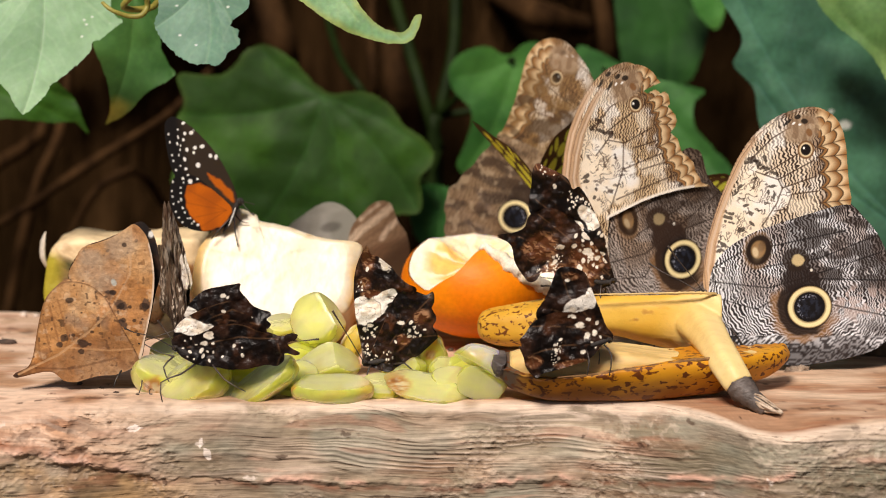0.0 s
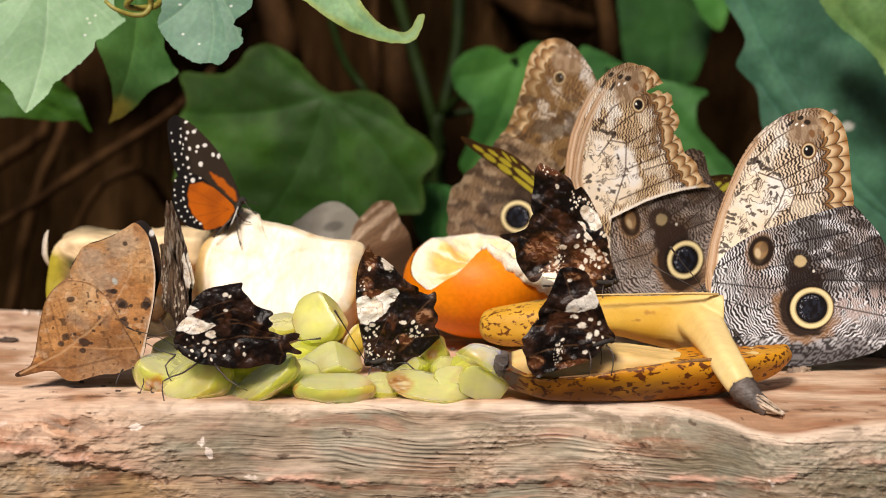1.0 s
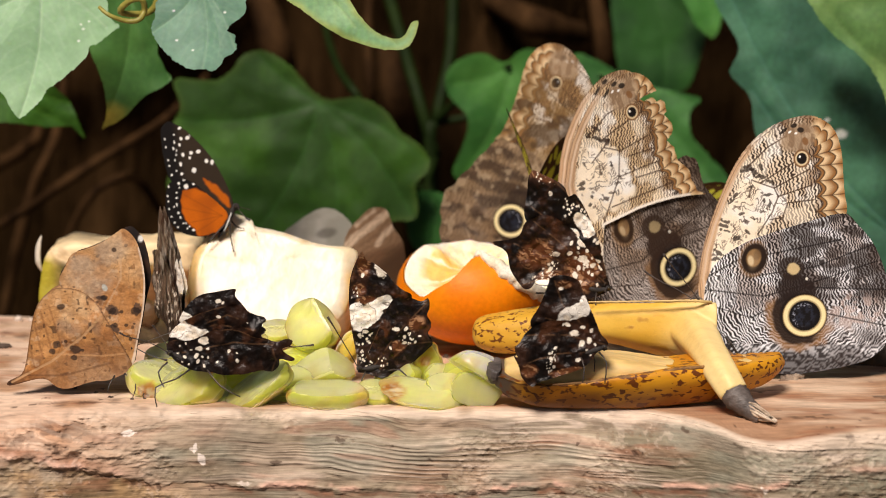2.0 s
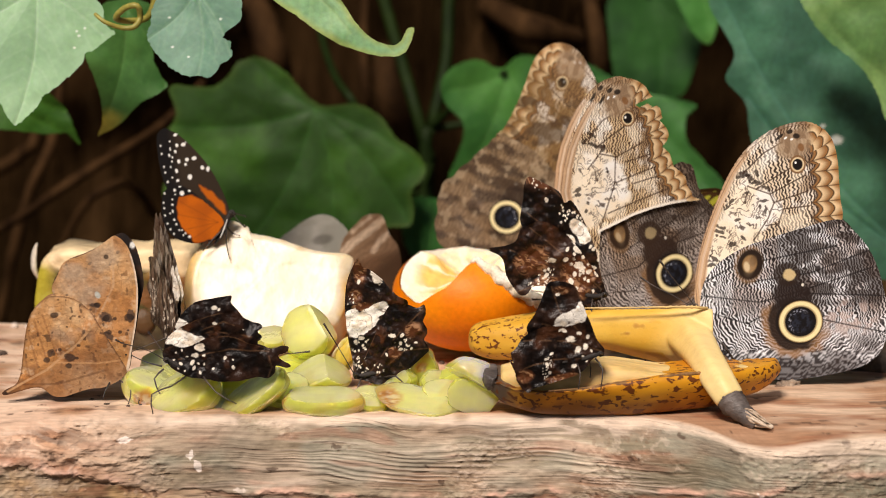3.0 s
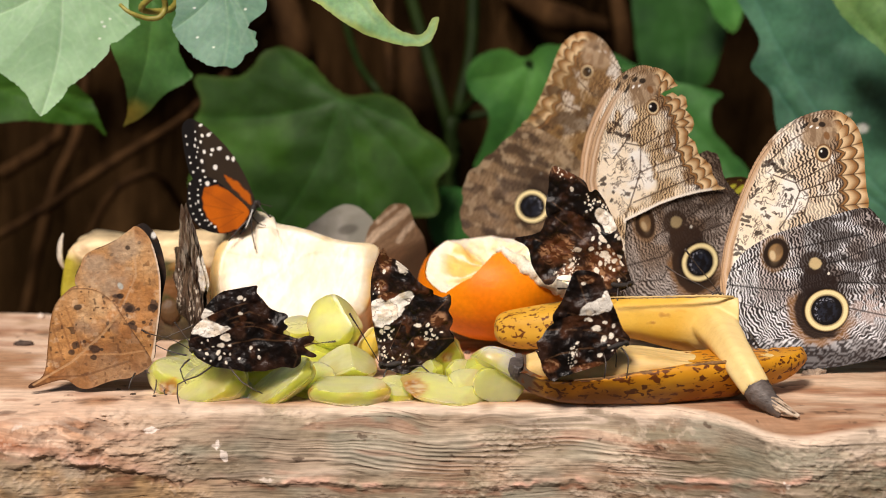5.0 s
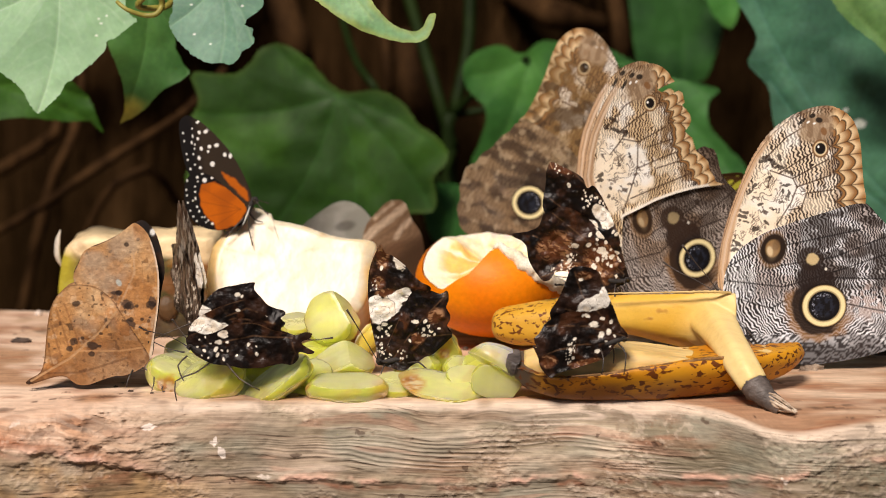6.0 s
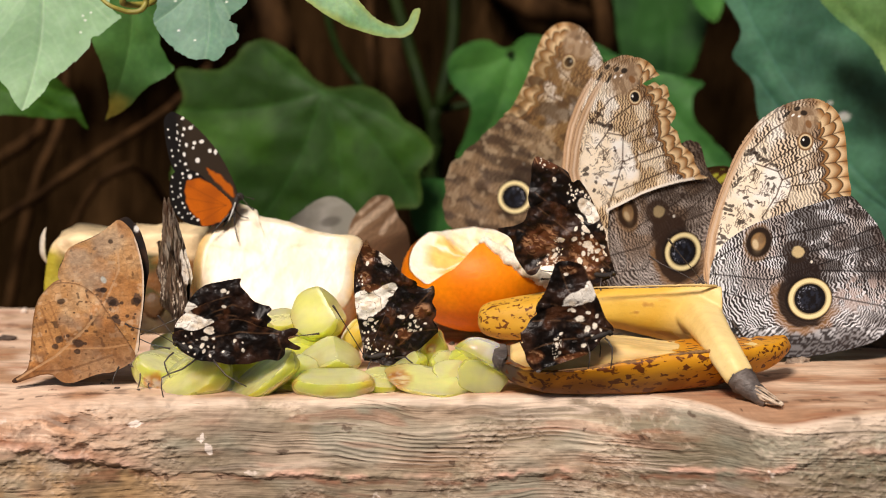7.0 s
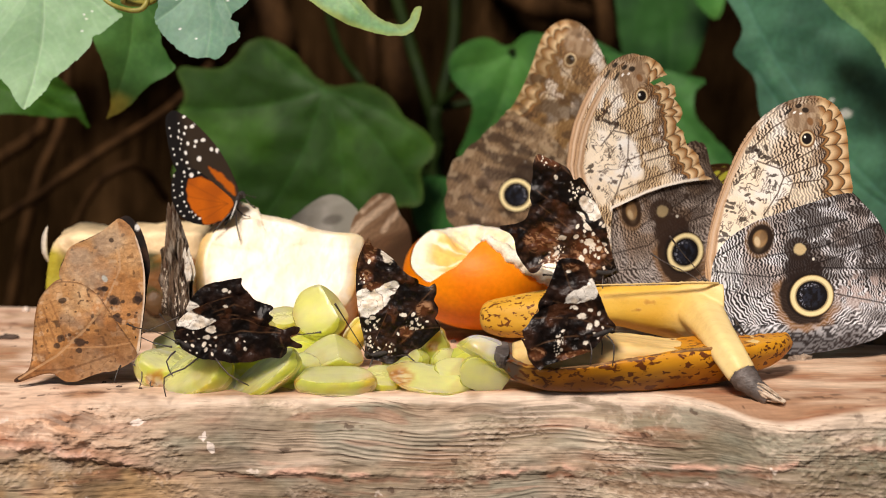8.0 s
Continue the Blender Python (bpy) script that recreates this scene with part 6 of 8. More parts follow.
def wings(bf, fore, hind, spread=2.5, gap=0.09, lift=0.0, far=True, fore_far=None, hind_far=None, label="", fold=0.0, drop=0.0, over=0.006):
    """Two pairs of wings, closed over the back; hind wings lie outside the fore wings."""
    for s in ((-1, 1) if far else (-1,)):
        turn = Matrix.Rotation(radians(-s * spread + fold), 4, "X")
        part("forewing", fore if s < 0 or not fore_far else fore_far, bf, label, Matrix.Translation((0, s * gap * over, 0)) @ turn @ Matrix.Rotation(radians(-lift), 4, "Y"))
        part("hindwing", hind if s < 0 or not hind_far else hind_far, bf, label, Matrix.Translation((0, s * gap * 0.010, 0)) @ Matrix.Rotation(radians(-s * (spread + 0.8)), 4, "X") @ Matrix.Rotation(radians(drop), 4, "Y"))


def build_owls():
    arch = lambda u, v: -0.10 * np.sin(u * 0.5) + 0.05 * (clouds(u, v, 1.2, 7) - 0.5) + 0.012 * (clouds(u, v, 0.2, 8) - 0.5)
    fore_paint = lambda u, v: owl_fore_paint(u, v, **ONE_FORE)
    fore = sheet("forewing", curve_through(OWL_FORE, True, 6), 0.018, fore_paint, WING, arch)
    hind = sheet("hindwing", curve_through(OWL_HIND, True, 6), 0.016, owl_hind_paint, WING, arch)
    fore_plain = sheet("forewing", curve_through(OWL_FORE, True, 6), 0.07, fore_paint, WING, arch)
    hind_plain = sheet("hindwing", curve_through(OWL_HIND, True, 6), 0.07, owl_hind_paint, WING, arch)
    # a fore wing with a torn apex and ragged border
    torn_margin = [(3.83, 6.75), (4.23, 6.31), (4.38, 5.95), (4.50, 5.47), (4.60, 4.95), (4.60, 4.39), (4.41, 3.95), (4.46, 3.40), (4.62, 2.90), (4.71, 2.42), (4.78, 1.91)]
    torn_costa = [(0.29, 3.72), (0.21, 3.92), (0.56, 4.64), (0.95, 5.26), (1.45, 5.83), (1.97, 6.30), (2.53, 6.64), (3.05, 6.82), (3.50, 6.83)]
    torn_outline = curve_through([(0.0, 0.2), (0.02, 1.2), (0.05, 2.2), (0.10, 3.1)] + [(0.21, 3.89), (0.40, 4.32), (0.60, 4.71), (0.95, 5.26), (1.45, 5.83), (1.97, 6.30), (2.53, 6.64), (3.05, 6.82), (3.50, 6.83), (3.83, 6.75), (4.12, 6.52), (4.30, 6.24), (4.36, 6.00)], False, 5)
    ragged = [(4.44, 5.83), (4.21, 5.83), (3.93, 5.82), (3.74, 5.80), (3.86, 5.64), (3.83, 5.43), (4.13, 5.46), (4.48, 5.48), (4.59, 5.33), (4.55, 4.98), (4.42, 4.95), (4.53, 4.74), (4.61, 4.54), (4.60, 4.32), (4.49, 4.17), (4.24, 4.03), (4.32, 3.88), (4.43, 3.71), (4.42, 3.49), (4.43, 3.20), (4.59, 2.96), (4.74, 2.68), (4.70, 2.36), (4.77, 2.09), (4.76, 1.91), (5.09, 1.65), (4.41, 1.86), (3.90, 1.98), (3.19, 2.08), (2.47, 2.12), (1.82, 2.08), (1.13, 2.04)] + [(0.9, 1.5), (0.6, 0.4)]
    torn_look = dict(
        cell=[(1.35, 4.99), (1.91, 4.77), (2.28, 4.53), (2.49, 4.20), (2.52, 3.76), (2.63, 3.36), (2.65, 2.87), (2.44, 2.57), (1.46, 2.36), (0.84, 2.27), (0.45, 3.65), (0.93, 4.41)],
        veins=[[(1.96, 4.66), (2.48, 4.34), (2.17, 3.46), (1.14, 2.10)], [(2.17, 4.89), (1.96, 4.66), (1.39, 4.30)], [(2.17, 3.46), (3.11, 3.47), (4.01, 3.43)], [(1.61, 2.54), (2.80, 2.55), (3.99, 2.53)], [(2.50, 4.33), (3.62, 4.46)], [(2.75, 4.03), (3.72, 3.95)], [(1.96, 4.94), (2.86, 5.18), (3.93, 5.40)], [(1.51, 5.20), (2.45, 5.73), (3.73, 5.90)], [(2.83, 3.19), (3.72, 3.11)]],
        blots=[(1.54, 5.29, 0.13, 0.08, 20), (1.79, 5.09, 0.18, 0.07, -30), (2.04, 4.89, 0.18, 0.07, -20), (1.89, 5.39, 0.08, 0.15, 30), (2.14, 4.78, 0.10, 0.08, 0), (0.75, 3.74, 0.17, 0.06, 10), (0.78, 3.56, 0.18, 0.06, -20), (1.04, 3.14, 0.05, 0.10, 0), (0.87, 2.91, 0.08, 0.05, 20), (2.06, 4.03, 0.05, 0.12, 0), (4.20, 2.21, 0.33, 0.13, 10)],
        margin=torn_margin, brick=0.46, tier=0.36, costa=[(0.02, 1.2), (0.05, 2.2), (0.10, 3.1)] + torn_costa[1:], broad=0.40, eye=(3.32, 5.46, 0.20), turn=-22, period=0.100, field=srgb(226, 200, 160), ink=srgb(76, 52, 34), rusty=0.2)

    def torn_paint(u, v):
        c = owl_fore_paint(u, v, **torn_look)
        # the bent lower edge shows its pale underside
        fold = along(u, v, ragged[-8:-2])[0]
        return blend(c, srgb(238, 230, 216), 0.95 * ramp(0.12, 0.06, fold))

    torn = sheet("forewing", np.r_[torn_outline, np.array(ragged)], 0.018, torn_paint, WING, lambda u, v: arch(u, v) - 0.05 * ramp(2.4, 2.0, v))
    back_line = OWL_HIND[:7] + [(5.07, 2.13), (5.52, 1.22), (5.92, 0.41), (6.29, -0.41)] + OWL_HIND[12:]
    group = "owl butterflies on the fruit"
    claws = [[(0.9, -0.1, -1.3), (1.4, -0.2, -2.0), (1.5, -0.25, -2.6), (1.3, -0.3, -3.0)], [(1.3, 0.1, -1.5), (1.8, 0.2, -2.3), (2.0, 0.2, -2.9)], [(0.7, 0.0, -1.0), (0.5, -0.2, -1.8), (0.4, -0.3, -2.3)]]
    body = [(-0.05, 0.05, -0.1), (0.2, 0.25, -0.4), (0.7, 0.3, -0.8), (1.5, 0.3, -1.2), (2.6, 0.3, -1.5)]
    body_far = [(u, -d, v) for u, d, v in body]
    feelers = [[(-0.1, -0.05, -0.1), (-0.8, -0.3, 0.2), (-1.5, -0.5, 0.5), (-2.1, -0.6, 0.75)], [(-0.1, 0.05, -0.1), (-0.8, 0.4, 0.3), (-1.5, 0.7, 0.6), (-2.0, 0.9, 0.9)]]

    one = thing("owl_butterfly", "owl butterfly with closed brown wings and large eyespots on the table", "butterfly", pose(0.0962, 0.0000, 0.0289), group)
    wings(one, fore, hind, fore_far=fore_plain, hind_far=hind_plain)
    dress(one, body, (-0.12, 0, 0.0), [[(-0.1, -0.05, 0.0), (-0.5, -0.3, 0.55), (-1.0, -0.4, 1.15), (-1.45, -0.5, 1.75)], feelers[1]], claws, thick=(0.08, 0.2, 0.26, 0.24, 0.06))
    foot = surface("pale_foot", [(0.3, (0.12, 0.08, 0.06)), (0.7, (0.5, 0.4, 0.3))], 300, 0.9, 0.7, 0.001)
    part("abdomen", lump("abdomen", (0.42, 0.25, 0.28), foot, 0.5, 2.4, 6), one, "furry brown abdomen tip", pose(0.0335, 0.0, -0.0285))

    two = thing("owl_butterfly", "owl butterfly with a torn forewing feeding on banana", "butterfly", pose(0.0575, 0.0240, 0.0285, 0, -18, 18), group)
    two.scale = (1.05, 1.05, 1.05)
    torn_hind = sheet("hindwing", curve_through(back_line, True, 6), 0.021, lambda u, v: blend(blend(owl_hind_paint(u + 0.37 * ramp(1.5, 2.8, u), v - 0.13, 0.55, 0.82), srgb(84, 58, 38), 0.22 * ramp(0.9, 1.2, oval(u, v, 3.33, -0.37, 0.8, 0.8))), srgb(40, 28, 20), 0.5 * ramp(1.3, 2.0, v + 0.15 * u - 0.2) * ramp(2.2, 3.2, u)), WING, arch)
    wings(two, torn, torn_hind, 2.0, lift=2.0, over=0.022)
    dress(two, body, (-0.12, 0, 0.0), feelers, claws[:2], thick=(0.08, 0.2, 0.26, 0.24, 0.06))
    three = thing("owl_butterfly", "owl butterfly with closed brown wings behind the orange", "butterfly", pose(0.0671, 0.0850, 0.0437, 0, -15.4, 180), group)
    far_fore = [(0.9, -0.17), (0.83, 0.89), (0.82, 2.27), (0.97, 3.61), (1.32, 4.66), (1.7, 5.35), (2.2, 5.97), (2.74, 6.45), (3.21, 6.64), (3.65, 6.61), (4.04, 6.37), (4.32, 5.92), (4.43, 5.35), (4.47, 4.66), (4.55, 3.99), (4.66, 3.33), (4.81, 2.78), (4.97, 2.39), (4.22, 1.34), (2.79, 0.35)]
    far_hind = [(0.92, -0.11), (1.58, 0.91), (2.52, 1.81), (3.6, 2.38), (4.57, 2.57), (5.02, 2.4), (5.23, 2.02), (5.5, 1.67), (5.74, 1.2), (6.02, 0.89), (6.18, 0.48), (6.47, 0.21), (6.51, -0.22), (6.53, -0.64), (6.39, -0.99), (6.4, -1.43), (6.22, -1.85), (5.99, -2.2), (5.21, -2.5), (4.26, -2.61), (3.16, -2.45), (2.15, -1.93), (1.44, -1.18), (1.03, -0.6)]

    def dim_fore(u, v):
        c = owl_fore_paint(u + 0.26, v + 0.03, **dict(ONE_FORE, field=srgb(196, 160, 112), ink=srgb(84, 60, 40), rusty=0.9, bold=0.35))
        c = blend(c, srgb(120, 92, 54), (0.22 + 0.45 * ramp(0.42, 0.58, clouds(u, v, 0.45, 161, 3))) * ramp(6.0, 4.6, v))
        return blend(c, srgb(70, 52, 36), 0.7 * ramp(0.54, 0.64, clouds(u, v * 1.3, 0.6, 167, 3)) * ramp(5.0, 4.2, v))

    def dim_hind(u, v):
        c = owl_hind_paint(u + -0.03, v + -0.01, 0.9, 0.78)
        # dull bands across the wing, broken into dark and pale squares
        band = 0.5 + 0.5 * np.sin(2 * math.pi * (v * 0.93 - u * 0.12 + 0.35 * (clouds(u, v, 0.7, 166, 2) - 0.5)) / 0.62)
        d = blend(np.tile(srgb(150, 124, 94), (len(u), 1)), srgb(66, 50, 37), 0.9 * ramp(0.36, 0.70, 0.28 * band + 0.8 * clouds(u * 0.9, v, 0.5, 163, 4)))
        d = blend(d, srgb(52, 39, 29), 0.45 * zebra(u, v, 12, 0.15, 0.4, 165))
        d = blend(d, srgb(200, 178, 146), 0.45 * ramp(0.60, 0.72, clouds(u * 1.4, v, 0.35, 168, 3)))
        near = oval(u, v, 3.73, -0.49, 0.8, 0.8)
        d = blend(d, srgb(46, 34, 27), 0.85 * ramp(1.25, 0.9, oval(u, v, 3.73 - 0.2, -0.49 + 0.75, 0.6, 0.5)))
        return blend(c, d, 0.85 * ramp(0.85, 0.98, near))

    back_fore = sheet("forewing", curve_through(far_fore, True, 6), 0.03, dim_fore, WING, arch)
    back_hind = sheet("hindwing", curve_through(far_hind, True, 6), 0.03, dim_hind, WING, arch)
    wings(three, back_fore, back_hind)
    dress(three, body_far, (-0.12, 0, 0.0), feelers[:1], claws, thick=(0.08, 0.2, 0.26, 0.24, 0.06))
    return one, two, three


def leafwing_paint(cream=(), dots=(), specks=(), rusty=0.5, seed=0, ribs=(), warm=()):
    """Dark mottled wing with cream fields, single dots and clusters of specks; places and sizes in cm."""
    def paint(u, v):
        dark, white = srgb(22, 15, 13), srgb(240, 230, 212)
        c = blend(np.tile(dark, (len(u), 1)), srgb(50, 31, 22), ramp(0.42, 0.7, clouds(u, v, 0.7, 201 + seed, 3)))
        c = blend(c, srgb(92, 52, 26), 0.8 * rusty * ramp(0.60, 0.76, clouds(u, v, 0.5, 203 + seed, 3)))
        c = blend(c, srgb(96, 76, 62), rusty * 0.45 * ramp(0.62, 0.76, clouds(u * 1.6 + v, v - u, 0.24, 205 + seed, 3)))
        c = blend(c, srgb(12, 9, 8), 0.8 * ramp(0.56, 0.66, clouds(u, v, 0.45, 206 + seed, 3)))
        for cu, cv, ru, rv, turn in warm:
            f = ramp(1.2, 0.6, oval(u, v, cu, cv, ru, rv, turn) + 0.5 * (clouds(u, v, 0.3, 215 + seed, 2) - 0.5))
            c = blend(c, srgb(104, 60, 34), 0.75 * f)
            c = blend(c, srgb(176, 132, 96), 0.8 * f * strokes(u, v, turn + 65, 0.045, 0.16, 0.2, 217 + seed) * ramp(0.42, 0.56, clouds(u, v, 0.2, 219 + seed, 2)))
        for path in ribs:
            c = blend(c, srgb(120, 88, 62), 0.35 * ramp(0.040, 0.012, along(u, v, path)[0]) * ramp(0.3, 0.5, clouds(u, v, 0.3, 209 + seed, 2)))
        for cu, cv, ru, rv, turn in cream:
            f = ramp(1.06, 0.94, oval(u, v, cu, cv, ru, rv, turn) + 0.55 * (clouds(u, v, 0.22, 211 + seed, 3) - 0.5))
            c = blend(c, blend(np.tile(srgb(250, 244, 232), (len(u), 1)), srgb(222, 200, 168), 0.6 * ramp(0.45, 0.7, clouds(u, v, 0.25, 210 + seed, 2))), f)
            c = blend(c, srgb(92, 66, 48), 0.75 * f * ramp(0.030, 0.010, np.abs(clouds(u, v, 0.26, 213 + seed, 1) - 0.5)))
        for cu, cv, ru, rv, turn, *size in specks:
            zone = ramp(1.15, 0.75, oval(u, v, cu, cv, ru, rv, turn))
            near, mark, gap = cells(u + 0.06 * clouds(u, v, 0.1, 3), v * 0.8, size[0] if size else 0.13, 231 + seed)
            c = blend(c, white, zone * ramp(0.22 + 0.26 * mark, 0.14 + 0.26 * mark, near + 0.35 * (clouds(u, v, 0.06, 208, 2) - 0.5)) * (mark > 0.66) * ramp(0.03, 0.12, gap))
        for k, (cu, cv, r) in enumerate(dots):
            c = blend(c, white, 0.95 * ramp(1.15, 0.85, oval(u, v, cu, cv, r * 1.05, r * 0.72, 50 * k) + 0.8 * (clouds(u, v, 0.09, 221 + k) - 0.5)))
        return c
    return paint


def build_jewels():
    crumple = lambda u, v: -0.10 * np.sin(u * 0.8) + 0.42 * (clouds(u, v, 0.7, 27, 3) - 0.5) + 0.05 * (clouds(u, v, 0.15, 28) - 0.5)
    gloss = pigment("dark_wing", 0.34, 1800.0, 0.6, 0.0003, Specular_IOR_Level=0.25)

    def cut_wing(name, line, paint, seed=4):
        return sheet(name, curve_through(line, True, seed), 0.022, paint, gloss, crumple)

    flat_fold = lambda u, v: 0.12 * (clouds(u, v, 0.7, 27, 3) - 0.5) + 0.05 * (clouds(u, v, 0.2, 28, 2) - 0.5)

    def e_streaks(c, u, v):
        """Grey lengthwise streaks of the dull wings."""
        s = clouds(u * 3.0, v * 0.7, 0.5, 145, 3)
        dull = ramp(0.2, 1.2, v)
        c = blend(c, srgb(106, 86, 71), 0.85 * dull * ramp(0.40, 0.62, s) * (c.mean(1) < 0.4))
        return blend(c, srgb(206, 194, 178), 0.5 * dull * ramp(0.56, 0.70, clouds(u * 5.0, v, 0.4, 147, 3)))

    # the one above the banana: specks beside the leading edge
    c_fore = cut_wing("forewing", [(0.10, 0.18), (-0.03, 0.83), (-0.19, 1.58), (-0.40, 2.13), (-0.73, 2.86), (-1.09, 3.39), (-1.33, 3.31), (-1.50, 3.67), (-1.82, 3.89), (-2.22, 4.07), (-2.62, 4.23), (-2.78, 3.91), (-2.80, 3.47), (-2.87, 3.06), (-2.89, 2.58), (-2.57, 2.19), (-1.96, 1.69), (-1.15, 0.87), (-0.54, 0.06)],
                      leafwing_paint([(-0.80, 2.37, 0.536, 0.258, -50), (-1.16, 2.03, 0.238, 0.159, -30), (-0.90, 1.54, 0.179, 0.159, 0), (-0.64, 2.05, 0.179, 0.179, 40)], [(-0.29, 1.01, 0.0993), (-0.40, 1.79, 0.0794), (-2.00, 3.47, 0.0993), (-0.40, 0.42, 0.0794)], [(-1.13, 3.00, 0.596, 0.516, -40, 0.1), (-0.51, 1.24, 0.596, 1.03, 10, 0.17), (-2.28, 4.03, 0.477, 0.179, -20, 0.08)], 0.7, 110,
                                     [[(0.10, 0.18), (-0.19, 1.58), (-0.73, 2.86), (-1.82, 3.89)], [(-0.14, 0.46), (-1.36, 1.89), (-2.67, 3.00)]], [(-2.28, 4.07, 0.496, 0.159, -15)]))
    c_hind = cut_wing("hindwing", [(0.18, 0.06), (0.06, 0.46), (-0.35, 1.08), (-0.96, 1.89), (-1.57, 2.46), (-2.17, 2.70), (-2.61, 2.58), (-2.89, 2.33), (-3.05, 1.93), (-3.41, 1.75), (-4.01, 1.66), (-3.67, 1.48), (-3.49, 1.24), (-3.40, 0.77), (-3.24, 0.46), (-3.08, 0.22), (-2.88, 0.01), (-2.64, 0.06), (-2.44, 0.30), (-2.05, 0.34), (-1.55, 0.22), (-1.04, 0.01), (-0.74, -0.31), (-0.34, -0.25), (-0.01, -0.15)],
                      leafwing_paint([], [(-1.76, 1.28, 0.119), (-1.96, 0.69, 0.0993), (-1.88, 0.93, 0.0596), (-2.02, 0.87, 0.0596), (-0.83, 1.12, 0.139), (-0.95, 0.77, 0.0993), (-1.07, 0.50, 0.119), (-0.71, 1.03, 0.119), (-0.45, 0.87, 0.0993), (-0.31, 1.28, 0.0794), (-0.88, 1.69, 0.159), (-1.28, 1.32, 0.0993), (-1.22, 1.69, 0.0794)], [(-0.51, 0.83, 0.596, 0.914, 0, 0.16), (-0.86, 1.48, 0.318, 0.596, 0, 0.14), (-2.20, 0.46, 0.437, 0.278, 25, 0.07), (-1.84, 0.97, 0.159, 0.477, 10, 0.06)], 0.45, 120,
                                     [[(-0.02, 0.26), (-1.36, 1.48), (-2.57, 2.46)], [(-0.14, 0.06), (-1.76, 1.08), (-3.27, 1.64)], [(-0.54, -0.15), (-1.95, 0.50), (-2.96, 0.14)]], [(-2.44, 1.24, 0.675, 0.596, 0), (-2.05, 0.46, 0.477, 0.238, 10), (-0.75, 0.77, 0.675, 0.794, 0)]))
    # the one seen almost along its wings
    e_fore = sheet("forewing", curve_through([(-0.24, -0.29), (0.16, 0.44), (0.35, 1.29), (0.59, 1.90), (0.13, 2.44), (-0.42, 3.02), (-1.10, 3.64), (-1.81, 4.14), (-2.24, 4.38), (-2.59, 3.64), (-2.71, 2.90), (-2.32, 1.91), (-1.85, 0.93), (-1.23, 0.20)], True, 4), 0.022,
                      lambda u, v: e_streaks(leafwing_paint([(0.18, 2.12, 0.5, 0.62, 0), (-0.08, 2.53, 0.4, 0.25, 0)], [], [(-0.77, 0.70, 0.9, 1.2, 0, 0.2)], 0.2, 130)(u, v), u, v), gloss, flat_fold)
    e_hind = sheet("hindwing", curve_through([(-0.17, -0.32), (0.22, 0.25), (0.18, 0.86), (-0.14, 1.52), (-0.83, 2.13), (-1.68, 2.63), (-2.34, 2.78), (-3.18, 2.58), (-2.90, 2.24), (-3.48, 1.52), (-3.12, 1.23), (-2.99, 0.85), (-3.17, 0.40), (-2.65, 0.25), (-1.83, 0.18), (-1.25, -0.18)], True, 4), 0.022,
                      lambda u, v: e_streaks(leafwing_paint([], [], [(-0.69, 0.81, 0.8, 1, 0, 0.18), (-2.66, 1.22, 0.5, 1, 0, 0.12)], 0.3, 140)(u, v), u, v), gloss, flat_fold)
    # the one on the grapes: cream field at the base, few dots
    a_fore = cut_wing("forewing", [(-0.13, 0.12), (-0.10, 0.60), (0.25, 0.96), (0.71, 1.23), (1.35, 1.48), (1.79, 1.58), (1.98, 1.46), (2.21, 1.17), (2.63, 0.96), (2.94, 0.69), (2.98, 0.40), (2.79, 0.12), (1.83, -0.08), (0.67, -0.12)],
                      leafwing_paint([(0.48, 0.62, 0.85, 0.29, -12), (0.10, 0.79, 0.27, 0.42, -30)], [(1.54, 1.21, 0.077), (2.17, 1.31, 0.038), (2.52, 1.02, 0.038), (1.60, 0.60, 0.048)], rusty=0.5, seed=40, ribs=[[(0.25, 0.96), (0.71, 1.23), (1.35, 1.48), (1.79, 1.58)], [(0.48, 0.60), (1.44, 0.92), (2.79, 0.77)], [(0.48, 0.69), (1.83, 1.27), (2.21, 1.15)]]))
    a_far = cut_wing("forewing", [(0.00, 0.31), (0.10, 0.85), (0.38, 1.42), (0.83, 1.85), (1.40, 2.00), (1.83, 2.08), (2.10, 2.10), (2.08, 1.88), (2.33, 1.58), (2.52, 1.35), (2.79, 1.21), (3.06, 1.15), (3.13, 1.02), (2.98, 0.88), (3.12, 0.69), (2.88, 0.50), (2.21, 0.31), (1.06, 0.19)],
                     leafwing_paint([(0.38, 1.10, 0.31, 0.21, -20)], [(1.52, 1.69, 0.096), (1.67, 1.63, 0.058)], rusty=0.15, seed=50))
